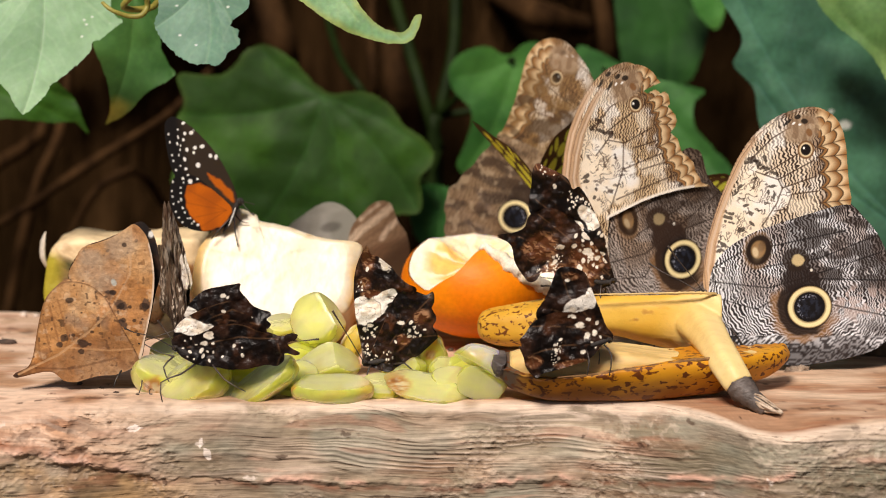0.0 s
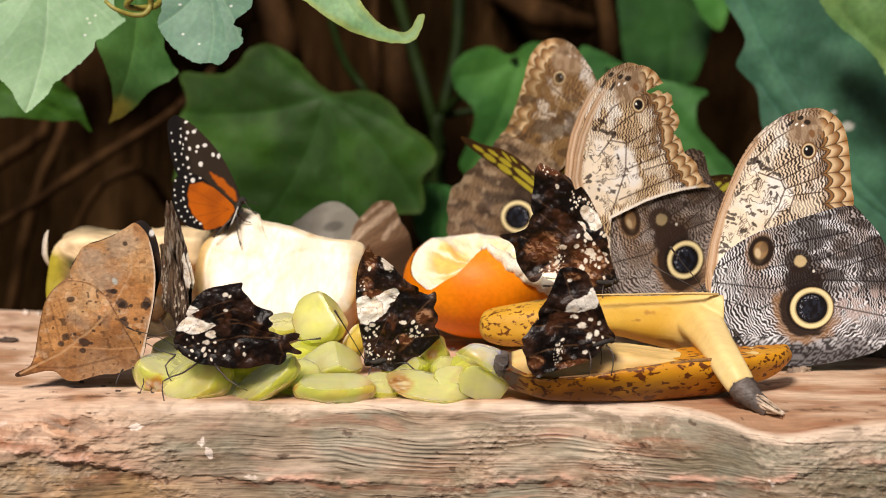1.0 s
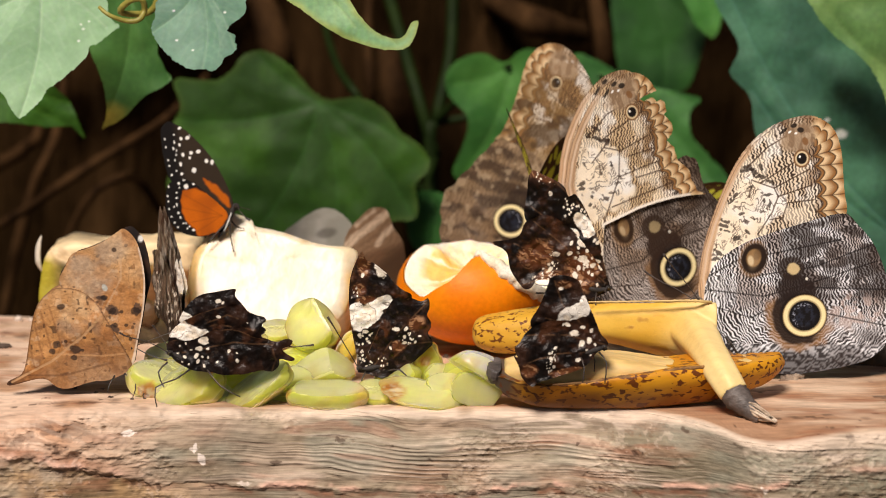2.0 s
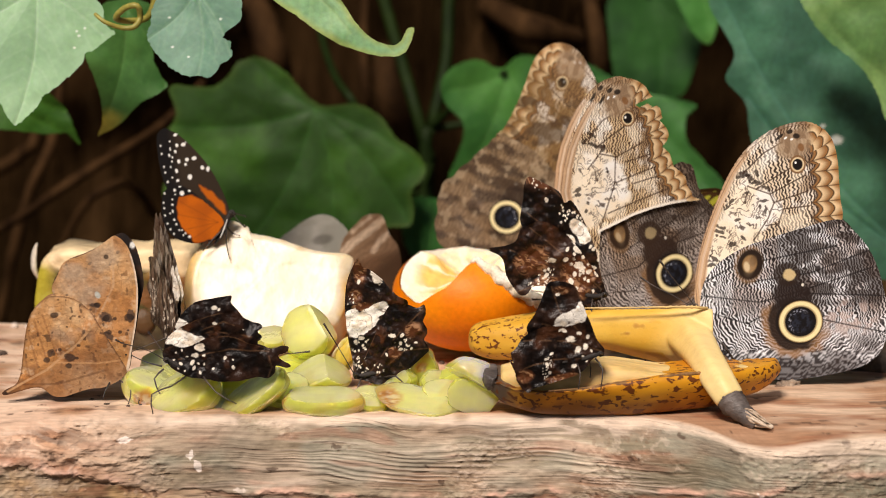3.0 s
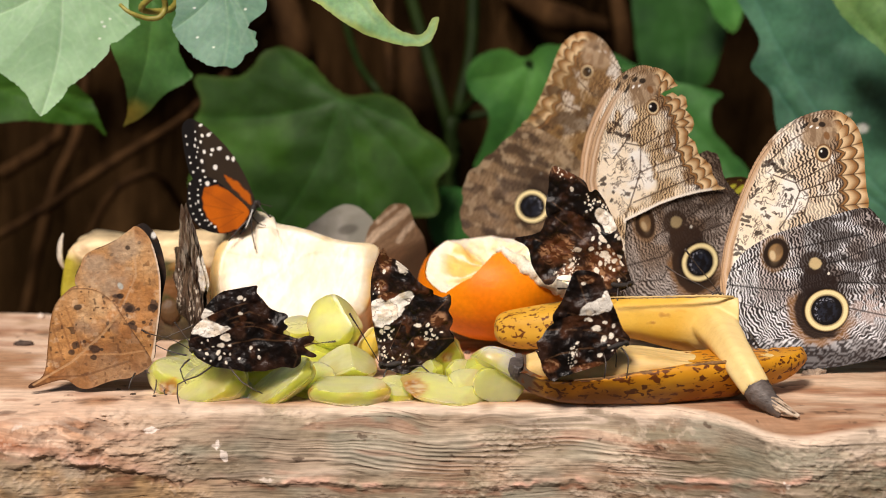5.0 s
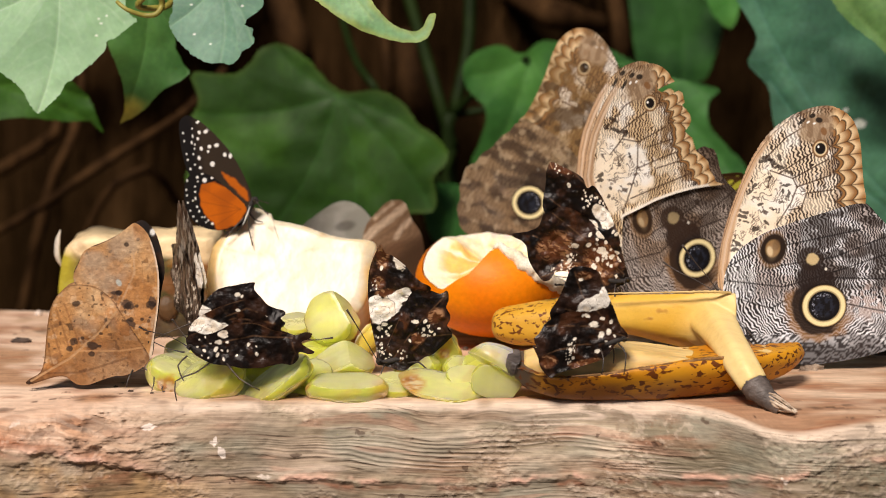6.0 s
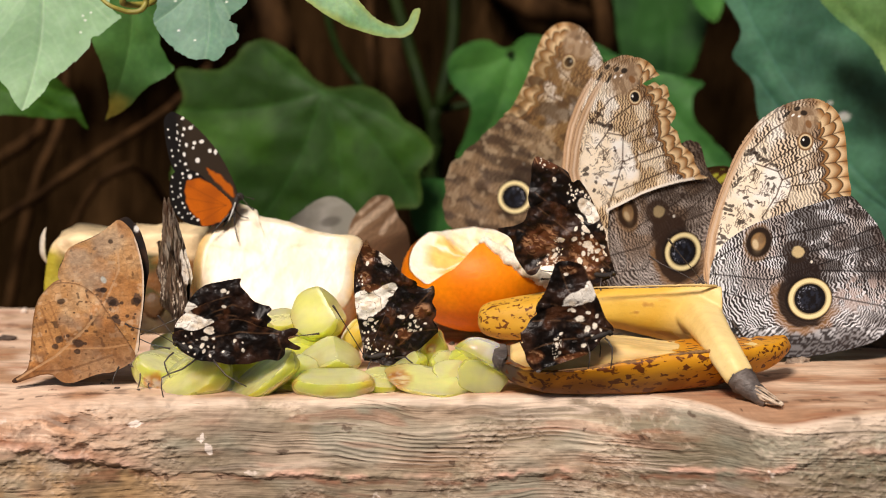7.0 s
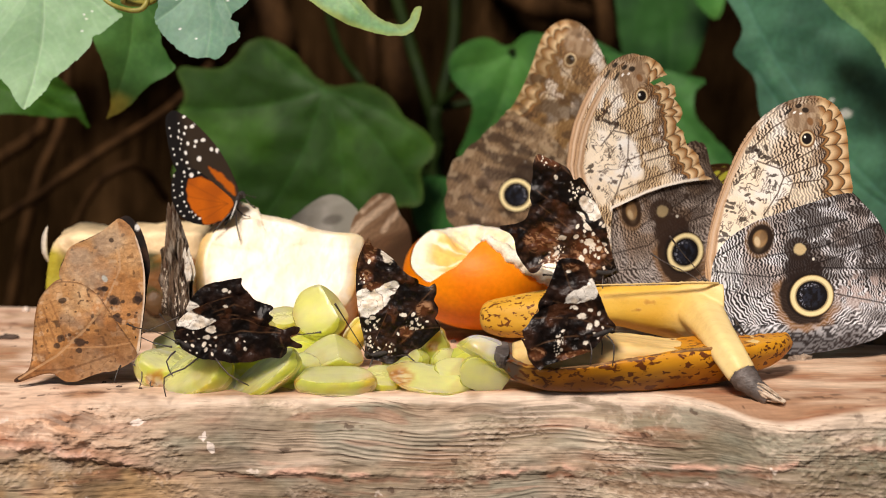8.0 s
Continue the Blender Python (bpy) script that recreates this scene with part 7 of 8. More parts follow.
    a_hind = cut_wing("hindwing", [(-0.25, 0.15), (0.00, 0.35), (0.48, 0.35), (0.90, 0.50), (1.37, 0.73), (2.02, 0.77), (2.63, 0.58), (3.10, 0.42), (3.46, 0.31), (3.79, 0.40), (4.02, 0.35), (3.94, 0.21), (3.67, 0.10), (3.79, -0.08), (4.10, -0.27), (3.94, -0.31), (3.60, -0.23), (3.56, -0.50), (3.35, -0.71), (2.98, -0.65), (2.50, -0.75), (1.87, -0.81), (1.29, -0.73), (0.71, -0.65), (0.29, -0.50), (-0.06, -0.27)],
                      leafwing_paint([(1.02, 0.38, 0.19, 0.12, 20)], [(0.88, 0.08, 0.115), (0.77, -0.17, 0.087), (0.42, 0.25, 0.048), (0.38, -0.21, 0.058), (0.13, -0.12, 0.048), (0.83, -0.35, 0.077), (1.04, -0.50, 0.058), (1.17, 0.08, 0.058), (0.52, -0.44, 0.048), (1.17, -0.23, 0.048), (0.98, -0.21, 0.048), (0.60, 0.04, 0.038), (1.88, 0.02, 0.077), (2.17, -0.31, 0.067), (2.15, -0.04, 0.038), (1.48, -0.37, 0.038), (0.21, 0.15, 0.038), (0.29, -0.38, 0.038), (1.06, 0.29, 0.115)], rusty=0.3, seed=60, ribs=[[(0.00, 0.35), (0.90, 0.50), (1.37, 0.73), (2.02, 0.77), (2.63, 0.58), (3.37, 0.35)], [(0.29, -0.08), (2.02, 0.31), (3.37, 0.27)], [(3.33, -0.69), (3.46, -0.27), (3.37, 0.12)]]))
    # the one with the white band among the grapes
    b_fore = cut_wing("forewing", [(-0.18, -0.08), (-0.32, 0.52), (-0.47, 1.32), (-0.56, 2.12), (-0.58, 2.71), (-0.52, 3.27), (-0.36, 3.71), (-0.14, 4.10), (0.01, 3.79), (0.29, 3.67), (0.68, 3.39), (0.95, 3.07), (1.26, 2.79), (1.60, 2.59), (1.42, 2.12), (1.00, 1.32), (0.51, 0.52)],
                      leafwing_paint([(0.08, 1.92, 0.657, 0.386, 38), (0.52, 2.32, 0.502, 0.251, 40), (-0.31, 1.96, 0.27, 0.425, 0)], [(0.00, 1.32, 0.0966), (-0.21, 1.20, 0.0773), (0.43, 0.96, 0.0966), (0.55, 0.52, 0.0966), (0.08, 0.96, 0.058), (-0.11, 3.31, 0.0773), (0.52, 3.51, 0.232)], [(0.16, 0.72, 0.502, 0.657, 0, 0.1), (-0.35, 2.32, 0.155, 0.58, 0, 0.08)], rusty=0.7, seed=70,
                                     ribs=[[(-0.18, -0.08), (-0.47, 1.32), (-0.58, 2.71), (-0.36, 3.71)], [(0.02, 0.32), (0.51, 1.52), (1.50, 2.55)]], warm=[(-0.07, 3.67, 0.232, 0.464, 0), (-0.23, 2.81, 0.232, 0.27, 0), (0.09, 2.42, 0.386, 0.155, 0)]))
    b_hind = cut_wing("hindwing", [(-0.28, -0.08), (0.08, 0.52), (0.51, 1.52), (0.83, 2.32), (1.11, 2.59), (1.58, 2.48), (1.93, 2.36), (2.16, 2.48), (2.22, 2.24), (2.12, 1.92), (2.28, 1.60), (2.16, 1.28), (2.34, 0.96), (2.12, 0.68), (1.85, 0.44), (1.49, 0.16), (1.10, -0.04), (0.78, -0.25), (0.51, -0.29), (0.11, -0.20)],
                      leafwing_paint([], [(1.06, 1.46, 0.116), (1.40, 1.48, 0.0773), (1.36, 1.20, 0.0773), (1.59, 1.12, 0.058), (1.36, 0.96, 0.0773), (1.73, 1.00, 0.058), (0.87, 0.78, 0.058), (1.89, 1.22, 0.058)], [(1.46, 1.16, 0.309, 0.27, 30, 0.08), (0.31, 0.22, 0.464, 0.309, 0, 0.09)], rusty=0.8, seed=80,
                                     ribs=[[(0.31, 0.12), (1.10, 1.32), (2.12, 2.42)], [(0.51, -0.00), (1.49, 0.92), (2.28, 1.02)]], warm=[(1.14, 0.84, 0.232, 0.232, 0), (1.81, 1.68, 0.309, 0.27, 20)]))
    # the one on the soft banana, its head towards the stalk
    D_PATCH = (-1.01, 1.45, 0.8, 0.6)
    d_fore = cut_wing("forewing", [(0.19, 0.35), (-0.05, 0.71), (-0.28, 1.23), (-0.50, 1.72), (-0.72, 2.22), (-0.87, 2.50), (-1.29, 2.65), (-1.75, 2.61), (-1.90, 2.30), (-2.03, 1.91), (-2.20, 1.49), (-2.45, 1.04), (-2.26, 0.65), (-1.58, 0.35), (-0.62, 0.16)],
                      (lambda f: lambda u, v: f(u, v) * (1 - 0.2 * ramp(1.2, 0.8, oval(u, v, *D_PATCH)))[:, None])(leafwing_paint([(-1.01, 1.45, 0.566, 0.245, 24), (-0.63, 1.68, 0.189, 0.321, 0)], [(-1.46, 2.24, 0.0755)], [], rusty=0.35, seed=90, ribs=[[(0.05, 0.45), (-0.50, 1.72), (-0.87, 2.50)], [(-0.14, 0.45), (-1.40, 1.72), (-1.69, 2.53)], [(-0.24, 0.35), (-1.59, 1.13), (-2.16, 1.23)]], warm=[(-1.37, 2.40, 0.302, 0.151, 0)])))
    d_hind = cut_wing("hindwing", [(0.22, 0.35), (-0.09, 0.55), (-0.21, 1.02), (-0.36, 1.41), (-0.48, 1.17), (-0.82, 1.02), (-1.40, 1.17), (-1.87, 1.10), (-2.24, 0.94), (-2.58, 0.67), (-2.77, 0.35), (-2.96, 0.12), (-2.85, -0.19), (-3.00, -0.08), (-2.81, -0.47), (-2.73, -0.78), (-2.53, -1.06), (-2.30, -1.18), (-2.11, -1.02), (-1.57, -0.86), (-1.00, -0.63), (-0.65, -0.47), (-0.38, -0.23), (-0.20, 0.04)],
                      leafwing_paint([], [(-0.95, 0.71, 0.151), (-0.70, 0.37, 0.132), (-0.45, 0.47, 0.113), (-1.20, 1.02, 0.0943), (-0.79, -0.17, 0.0943), (-0.38, 0.82, 0.0755), (-0.24, 0.35, 0.0566), (-0.68, 0.94, 0.0755), (-1.58, 0.18, 0.0755), (-1.61, -0.49, 0.0755), (-1.71, -0.19, 0.0755), (-1.77, 0.00, 0.0566), (-1.34, 1.02, 0.0566), (-0.39, 0.00, 0.0566), (-0.52, 0.16, 0.0566)], [(-1.71, -0.27, 0.151, 0.491, -10, 0.06)], rusty=0.45, seed=100,
                                     ribs=[[(0.11, 0.35), (-1.20, 0.65), (-2.54, 0.59)], [(-0.04, 0.16), (-1.58, -0.04), (-2.77, -0.43)], [(-2.81, 0.06), (-2.54, -0.47), (-2.30, -1.10)]], warm=[(-2.44, -0.63, 0.302, 0.264, 0), (-1.19, -0.63, 0.566, 0.151, 15)]))
    c_body = [(0.1, 0, 0.05), (-0.05, 0, 0.0), (-0.4, 0, 0.0), (-0.9, 0, 0.15), (-1.5, 0, 0.35)]
    e_body = [(0.05, 0, -0.1), (-0.1, 0, -0.05), (-0.4, 0, 0.1), (-0.7, 0, 0.3), (-1.0, 0, 0.6)]
    thin = (0.04, 0.09, 0.10, 0.07, 0.03)
    c_legs = [[(0.0, -0.1, 0.0), (0.1, -0.3, -0.3), (0.05, -0.4, -0.75)], [(-0.3, -0.1, -0.1), (-0.35, -0.3, -0.4), (-0.3, -0.4, -0.7)], [(-0.2, 0.1, -0.1), (-0.1, 0.3, -0.4), (-0.1, 0.4, -0.7)]]
    e_legs = [[(-0.1, -0.1, -0.2), (0.1, -0.4, -0.5), (0.15, -0.5, -0.9)], [(-0.3, 0.1, -0.2), (-0.4, 0.3, -0.5), (-0.5, 0.4, -0.9)]]
    a_legs = [[(0.6, -0.1, -0.6), (0.1, -0.5, -0.9), (-0.55, -0.7, -1.15), (-0.5, -0.8, -1.8)], [(1.1, -0.1, -0.6), (1.6, -0.5, -1.1), (2.3, -0.7, -1.45)], [(-0.2, -0.1, -0.4), (-0.5, -0.3, -0.7), (-0.3, -0.4, -1.2)]]
    a_feel = [[(-0.15, -0.05, -0.1), (-0.8, -0.2, 0.3), (-1.5, -0.3, 0.5), (-1.0 - 0.8, -0.3, 0.65)], [(-0.1, 0.05, 0.0), (-0.4, 0.2, 0.35), (-0.6, 0.3, 0.6), (-0.75, 0.3, 0.8)]]
    a_feel.append([(3.75, -0.05, 0.20), (4.05, -0.08, 0.16), (4.4, -0.1, 0.20), (4.75, -0.1, 0.24)])
    b_legs = [[(0.8, -0.1, -0.05), (1.2, -0.4, 0.05), (1.6, -0.5, -0.3), (2.0, -0.6, -0.4)], [(0.0, -0.1, -0.1), (-0.1, -0.3, -0.3), (-0.15, -0.3, -0.6)], [(0.4, 0.1, -0.1), (0.6, 0.4, -0.4), (0.8, 0.5, -0.6)]]
    b_feel = [[(-0.25, -0.1, 0.05), (-0.6, -0.3, 0.7), (-1.0, -0.4, 1.4), (-1.3, -0.45, 1.9)]]
    d_legs = [[(-0.7, -0.1, -0.1), (-0.6, -0.4, -0.4), (-0.65, -0.5, -0.9)], [(-0.1, -0.1, 0.1), (0.15, -0.4, -0.2), (0.1, -0.5, -0.9)], [(-0.3, 0.1, 0.0), (-0.2, 0.4, -0.3), (-0.2, 0.5, -0.7)]]
    low_body = [(-0.05, 0, -0.1), (0.2, 0, -0.25), (0.8, 0, -0.45), (1.5, 0, -0.5), (2.4, 0, -0.45)]
    b_body = [(-0.1, 0, 0.0), (0.1, 0, 0.0), (0.5, 0, 0.1), (1.0, 0, 0.3), (1.5, 0, 0.6)]
    d_body = [(0.05, 0, 0.25), (-0.1, 0, 0.2), (-0.4, 0, 0.1), (-0.8, 0, 0.0), (-1.2, 0, -0.1)]
    rows = [("dark leafwing butterfly with a cream patch on the grapes", pose(-0.0879, -0.0530, 0.0195), 3.0, 1.0, (a_fore, a_hind, a_far), (low_body, (-0.12, 0, -0.1), a_feel, a_legs)),
            ("dark leafwing butterfly with a white band on the grapes", pose(-0.0236, -0.0300, 0.0090), 3.0, 1.0, (b_fore, b_hind, None), (b_body, (-0.2, 0, 0.0), b_feel, b_legs)),
            ("dark leafwing butterfly with white specks on the banana", pose(0.0610, -0.0060, 0.0335), 3.0, 1.0, (c_fore, c_hind, None), (c_body, (0.12, 0, 0.05), [], c_legs)),
            ("dark leafwing butterfly feeding on soft banana", pose(0.0564, -0.0630, 0.0211), 4.0, 0.9845, (d_fore, d_hind, None), (d_body, (0.08, 0, 0.25), [], d_legs)),
            ("dark leafwing butterfly seen along its closed wings", pose(-0.0905, -0.0040, 0.0152, 0, 0, -68), 0.3, 1.0, (e_fore, e_hind, None), (e_body, (0.05, 0, -0.12), [], e_legs))]
    made = []
    for label, m, spread, size, (near, lower, far), (trunk, head, feelers, feet) in rows:
        bf = thing("leafwing_butterfly", label, "butterfly", m, "dark leafwing butterflies on the fruit")
        bf.scale = (size, size, size)
        wings(bf, near, lower, spread, fore_far=far)
        dress(bf, trunk, head, feelers, feet, BLACK_FUR, thick=thin, eye=0.055, skull=0.10)
        made.append(bf)
    return made


def build_longwing():
    fore_line = [(0.04, 0.02), (0.23, 0.59), (-0.13, 1.58), (-0.68, 2.49), (-1.43, 3.29), (-2.03, 3.67), (-2.28, 3.67), (-2.43, 3.44), (-2.41, 2.91), (-2.32, 2.28), (-2.11, 1.58), (-1.54, 0.80), (-0.38, -0.15)]
    hind_line = [(0.00, 0.34), (-0.55, 0.91), (-1.31, 1.52), (-1.86, 1.60), (-2.17, 1.39), (-2.28, 0.91), (-2.24, 0.34), (-2.03, -0.13), (-1.60, -0.44), (-0.97, -0.55), (-0.34, -0.42), (-0.04, -0.17)]
    black, white, orange, brown = srgb(16, 13, 13), srgb(238, 236, 230), srgb(196, 97, 8), srgb(56, 44, 32)

    def dots(c, u, v, rows):
        for cu, cv, ru, rv in rows:
            c = blend(c, white, ramp(1.2, 0.85, oval(u, v, cu, cv, ru * 0.70, rv * 0.74, 12) + 0.3 * (clouds(u, v, 0.08, 302) - 0.5)))
        return c

    def patch(u, v, line, soft):
        """1 within a closed line, softly 0 outside."""
        wu, wv = u + 0.10 * (clouds(u, v, 0.2, 303, 2) - 0.5), v + 0.10 * (clouds(u, v, 0.2, 304, 2) - 0.5)
        ring = curve_through(line, True, 4)
        d = along(wu, wv, [tuple(p) for p in ring] + [tuple(ring[0])])[0]
        return ramp(-soft, soft, np.where(inside(wu, wv, ring), d, -d))

    def fore_paint(u, v):
        c = blend(np.tile(black, (len(u), 1)), brown, ramp(-1.75, -1.2, u + 0.1 * v) * (0.6 + 0.4 * clouds(u, v, 0.9, 301)))
        c = blend(c, orange, 0.9 * patch(u, v, [(0.07, 0.53), (0.03, 0.90), (-0.34, 1.32), (-0.90, 1.66), (-0.59, 1.20), (-0.22, 0.81)], 0.05))
        return dots(c, u, v, [(-1.45, 3.15, 0.118, 0.090), (-1.06, 2.64, 0.125, 0.090), (-1.32, 2.59, 0.097, 0.090), (-1.37, 2.41, 0.069, 0.069), (-1.62, 2.52, 0.076, 0.104), (-1.71, 2.16, 0.069, 0.111), (-1.22, 1.94, 0.118, 0.125), (-0.76, 2.29, 0.097, 0.104), (-0.56, 2.23, 0.076, 0.118), (-1.75, 3.49, 0.090, 0.055), (-1.69, 3.12, 0.076, 0.083), (-1.75, 2.89, 0.062, 0.083), (-1.67, 1.80, 0.083, 0.069), (-1.95, 3.26, 0.042, 0.042), (-1.94, 2.98, 0.042, 0.097), (-1.97, 2.74, 0.049, 0.083), (-1.86, 2.67, 0.035, 0.062), (-1.87, 2.51, 0.035, 0.055), (-1.92, 2.31, 0.035, 0.062), (-1.87, 1.91, 0.042, 0.042), (-2.29, 3.09, 0.042, 0.055), (-2.25, 2.79, 0.042, 0.062), (-2.17, 2.31, 0.042, 0.055), (-2.13, 2.09, 0.049, 0.049), (-2.04, 1.75, 0.055, 0.055)])

    def hind_paint(u, v):
        field = patch(u, v, [(-1.22, 1.27), (-1.61, 1.13), (-1.70, 0.69), (-1.63, 0.29), (-1.46, -0.03), (-1.20, -0.27), (-1.05, -0.52), (-0.38, -0.32), (-0.08, 0.05), (-0.04, 0.47), (-0.50, 0.90), (-0.98, 1.20)], 0.04)
        c = blend(np.tile(black, (len(u), 1)), orange, field)
        c = blend(c, srgb(160, 76, 10), field * 0.7 * ramp(0.4, 0.75, clouds(u, v, 0.7, 305, 2)))
        for tip in ((-1.9, 1.2), (-2.0, 0.6), (-1.7, -0.1), (-1.1, -0.35)):
            c = blend(c, srgb(120, 58, 14), 0.3 * field * ramp(0.035, 0.012, along(u, v, [(-0.2, 0.25), tip])[0]))
        return dots(c, u, v, [(-1.59, 1.59, 0.069, 0.049), (-1.78, 1.45, 0.062, 0.069), (-1.51, 1.34, 0.111, 0.118), (-1.23, 1.44, 0.083, 0.062), (-1.11, 1.54, 0.055, 0.062), (-1.34, 1.66, 0.049, 0.042), (-1.76, 1.29, 0.035, 0.042), (-2.16, 1.32, 0.042, 0.069), (-2.20, 0.97, 0.042, 0.055), (-2.18, 0.76, 0.042, 0.049), (-2.15, 0.49, 0.042, 0.049), (-2.06, 0.19, 0.042, 0.042), (-1.95, -0.03, 0.049, 0.049), (-1.83, -0.20, 0.049, 0.042), (-1.87, 0.90, 0.055, 0.049), (-1.86, 0.65, 0.042, 0.090), (-1.96, 0.57, 0.042, 0.042), (-1.81, 0.34, 0.055, 0.062), (-1.73, 0.17, 0.049, 0.055), (-1.62, -0.05, 0.049, 0.042), (-1.53, -0.05, 0.042, 0.042), (-1.40, -0.17, 0.042, 0.049), (-1.48, -0.24, 0.042, 0.042), (-1.25, -0.30, 0.069, 0.062), (-1.87, 1.10, 0.042, 0.042)])

    arch = lambda u, v: 0.05 * np.sin(u * 1.2)
    fore = sheet("forewing", curve_through(fore_line, True, 5), 0.022, fore_paint, WING, arch)
    hind = sheet("hindwing", curve_through(hind_line, True, 5), 0.022, hind_paint, WING, arch)
    bf = thing("longwing_butterfly", "orange and black longwing butterfly with white dots on the melon", "butterfly", pose(-0.0768, 0.0350, 0.0509))
    wings(bf, fore, hind, 2.0)
    dress(bf, [(-0.35, 0, -0.6), (-0.1, 0, -0.25), (0.05, 0, 0.1), (0.2, 0, 0.45), (0.28, 0, 0.6)], (0.3, 0, 0.55),
          [[(0.35, -0.05, 0.6), (0.5, -0.2, 0.4), (0.7, -0.3, 0.2), (0.85, -0.3, 0.1)], [(0.35, 0.05, 0.6), (0.55, 0.2, 0.5), (0.7, 0.3, 0.45), (0.8, 0.35, 0.4)]],
          [[(0.1, -0.05, 0.2), (0.12, -0.2, -0.5), (0.25, -0.3, -1.1)], [(0.0, -0.05, 0.0), (-0.4, -0.2, -0.4), (-0.75, -0.3, -0.8)], [(0.1, 0.05, 0.1), (0.3, 0.2, -0.2), (0.6, 0.3, -0.3)]], BLACK_FUR, thick=(0.03, 0.08, 0.11, 0.11, 0.07))
    stripe = surface("white_stripe", [(0.3, (0.6, 0.58, 0.54)), (0.7, (0.8, 0.8, 0.76))], 300, 0.8, 0.1, 0.0002)
    part("stripe", sweep("stripe", [(-0.0012, -0.0012, -0.0035), (0.0003, -0.0014, 0.0), (0.0015, -0.0013, 0.0035)], [0.0002, 0.0003, 0.0002], stripe, 8), bf, "white body stripe")
    return bf


def build_leaf_butterfly():
    fore_line = [(0.17, 0.56), (0.34, 1.39), (0.47, 2.19), (0.54, 2.88), (0.54, 3.57), (0.45, 4.16), (0.30, 4.71), (0.10, 5.11), (-0.25, 5.36), (-0.54, 5.18), (-0.95, 4.87), (-1.46, 4.60), (-2.01, 4.36), (-2.22, 3.93), (-2.43, 3.37), (-2.09, 2.78), (-1.33, 1.79), (-0.57, 0.80)]
    hind_line = [(0.17, 0.64), (0.01, 0.36), (-0.27, 0.16), (-0.67, -0.02), (-1.10, -0.08), (-1.57, -0.24), (-2.01, -0.40), (-2.40, -0.38), (-2.74, -0.14), (-3.06, -0.12), (-3.49, -0.24), (-4.04, -0.40), (-4.12, -0.28), (-3.68, -0.00), (-3.51, 0.40), (-3.41, 1.20), (-3.32, 1.89), (-3.17, 2.47), (-2.90, 2.88), (-2.55, 3.14), (-2.08, 3.18), (-1.65, 3.10), (-1.27, 2.86), (-0.96, 2.54), (-0.64, 1.99), (-0.13, 1.20)]
    base, light, dark = srgb(190, 138, 84), srgb(218, 178, 132), srgb(46, 34, 28)

    def common(u, v, seed):
        c = blend(np.tile(base, (len(u), 1)), light, ramp(0.35, 0.7, clouds(u, v, 1.3, 401, 3)))
        c = blend(c, srgb(176, 108, 48), 0.5 * ramp(0.52, 0.7, clouds(u, v, 1.0, 403, 3)))
        c = blend(c, srgb(132, 118, 108), 0.45 * ramp(0.58, 0.78, clouds(u, v, 0.9, 407, 3)))
        c = c * (0.88 + 0.24 * clouds(u, v, 0.14, 409, 2))[:, None]
        c = blend(c, srgb(112, 68, 40), 0.55 * ramp(0.60, 0.75, clouds(u, v, 0.6, seed, 3)))
        gap = cells(u + 0.2 * clouds(u, v, 0.4, 5), v, 0.42, seed + 6)[2]
        c = blend(c, srgb(116, 78, 48), 0.35 * ramp(0.06, 0.02, gap))
        c = blend(c, srgb(226, 198, 164), 0.35 * ramp(0.62, 0.74, clouds(u, v, 0.22, seed + 4, 3)))
        c = blend(c, srgb(104, 80, 62), 0.32 * ramp(0.58, 0.72, clouds(u, v, 0.34, seed + 8, 3)))
        return blend(c, dark, 0.7 * ramp(0.74, 0.80, clouds(u, v, 0.16, seed + 2, 2)))

    def blots(c, u, v, rows):
        for cu, cv, r in rows:
            c = blend(c, dark, 0.85 * ramp(1.2, 0.8, oval(u, v, cu, cv, r, r * 0.85) + 0.9 * (clouds(u, v, 0.14, 421, 2) - 0.5)))
        return c

    def fore_paint(u, v):
        c = common(u, v, 411)
        c = blend(c, srgb(206, 168, 130), 0.6 * ramp(0.05, 0.02, along(u, v, [(-0.9, 2.3), (-0.3, 3.6), (-0.35, 5.2)])[0]))
        for cu, cv, ru, rv, t in [(-1.39, 3.61, 0.806, 0.691, -20), (-1.67, 4.06, 0.499, 0.345, 0), (-0.69, 4.56, 0.576, 0.422, 30)]:
            c = blend(c, srgb(188, 162, 134), 0.65 * ramp(1.3, 0.5, oval(u, v, cu, cv, ru, rv, t) + 0.5 * (clouds(u, v, 0.35, 413, 3) - 0.5)))
        for cu, cv, ru, rv, t in [(-0.98, 3.77, 0.345, 0.288, 0), (-0.10, 2.78, 0.499, 0.844, 0), (0.18, 4.36, 0.269, 0.576, 0)]:
            c = blend(c, srgb(200, 140, 80), 0.4 * ramp(1.3, 0.5, oval(u, v, cu, cv, ru, rv, t) + 0.5 * (clouds(u, v, 0.3, 415, 3) - 0.5)))
        for cu, cv, ru, rv, t in [(-0.52, 2.47, 0.23, 0.173, -20), (-0.49, 1.85, 0.249, 0.115, -30), (0.30, 2.58, 0.134, 0.192, 0), (-0.92, 2.88, 0.173, 0.0767, -10)]:
            c = blend(c, srgb(70, 56, 50), 0.85 * ramp(1.2, 0.8, oval(u, v, cu, cv, ru, rv, t) + 1.2 * (clouds(u, v, 0.12, 417, 3) - 0.5)))
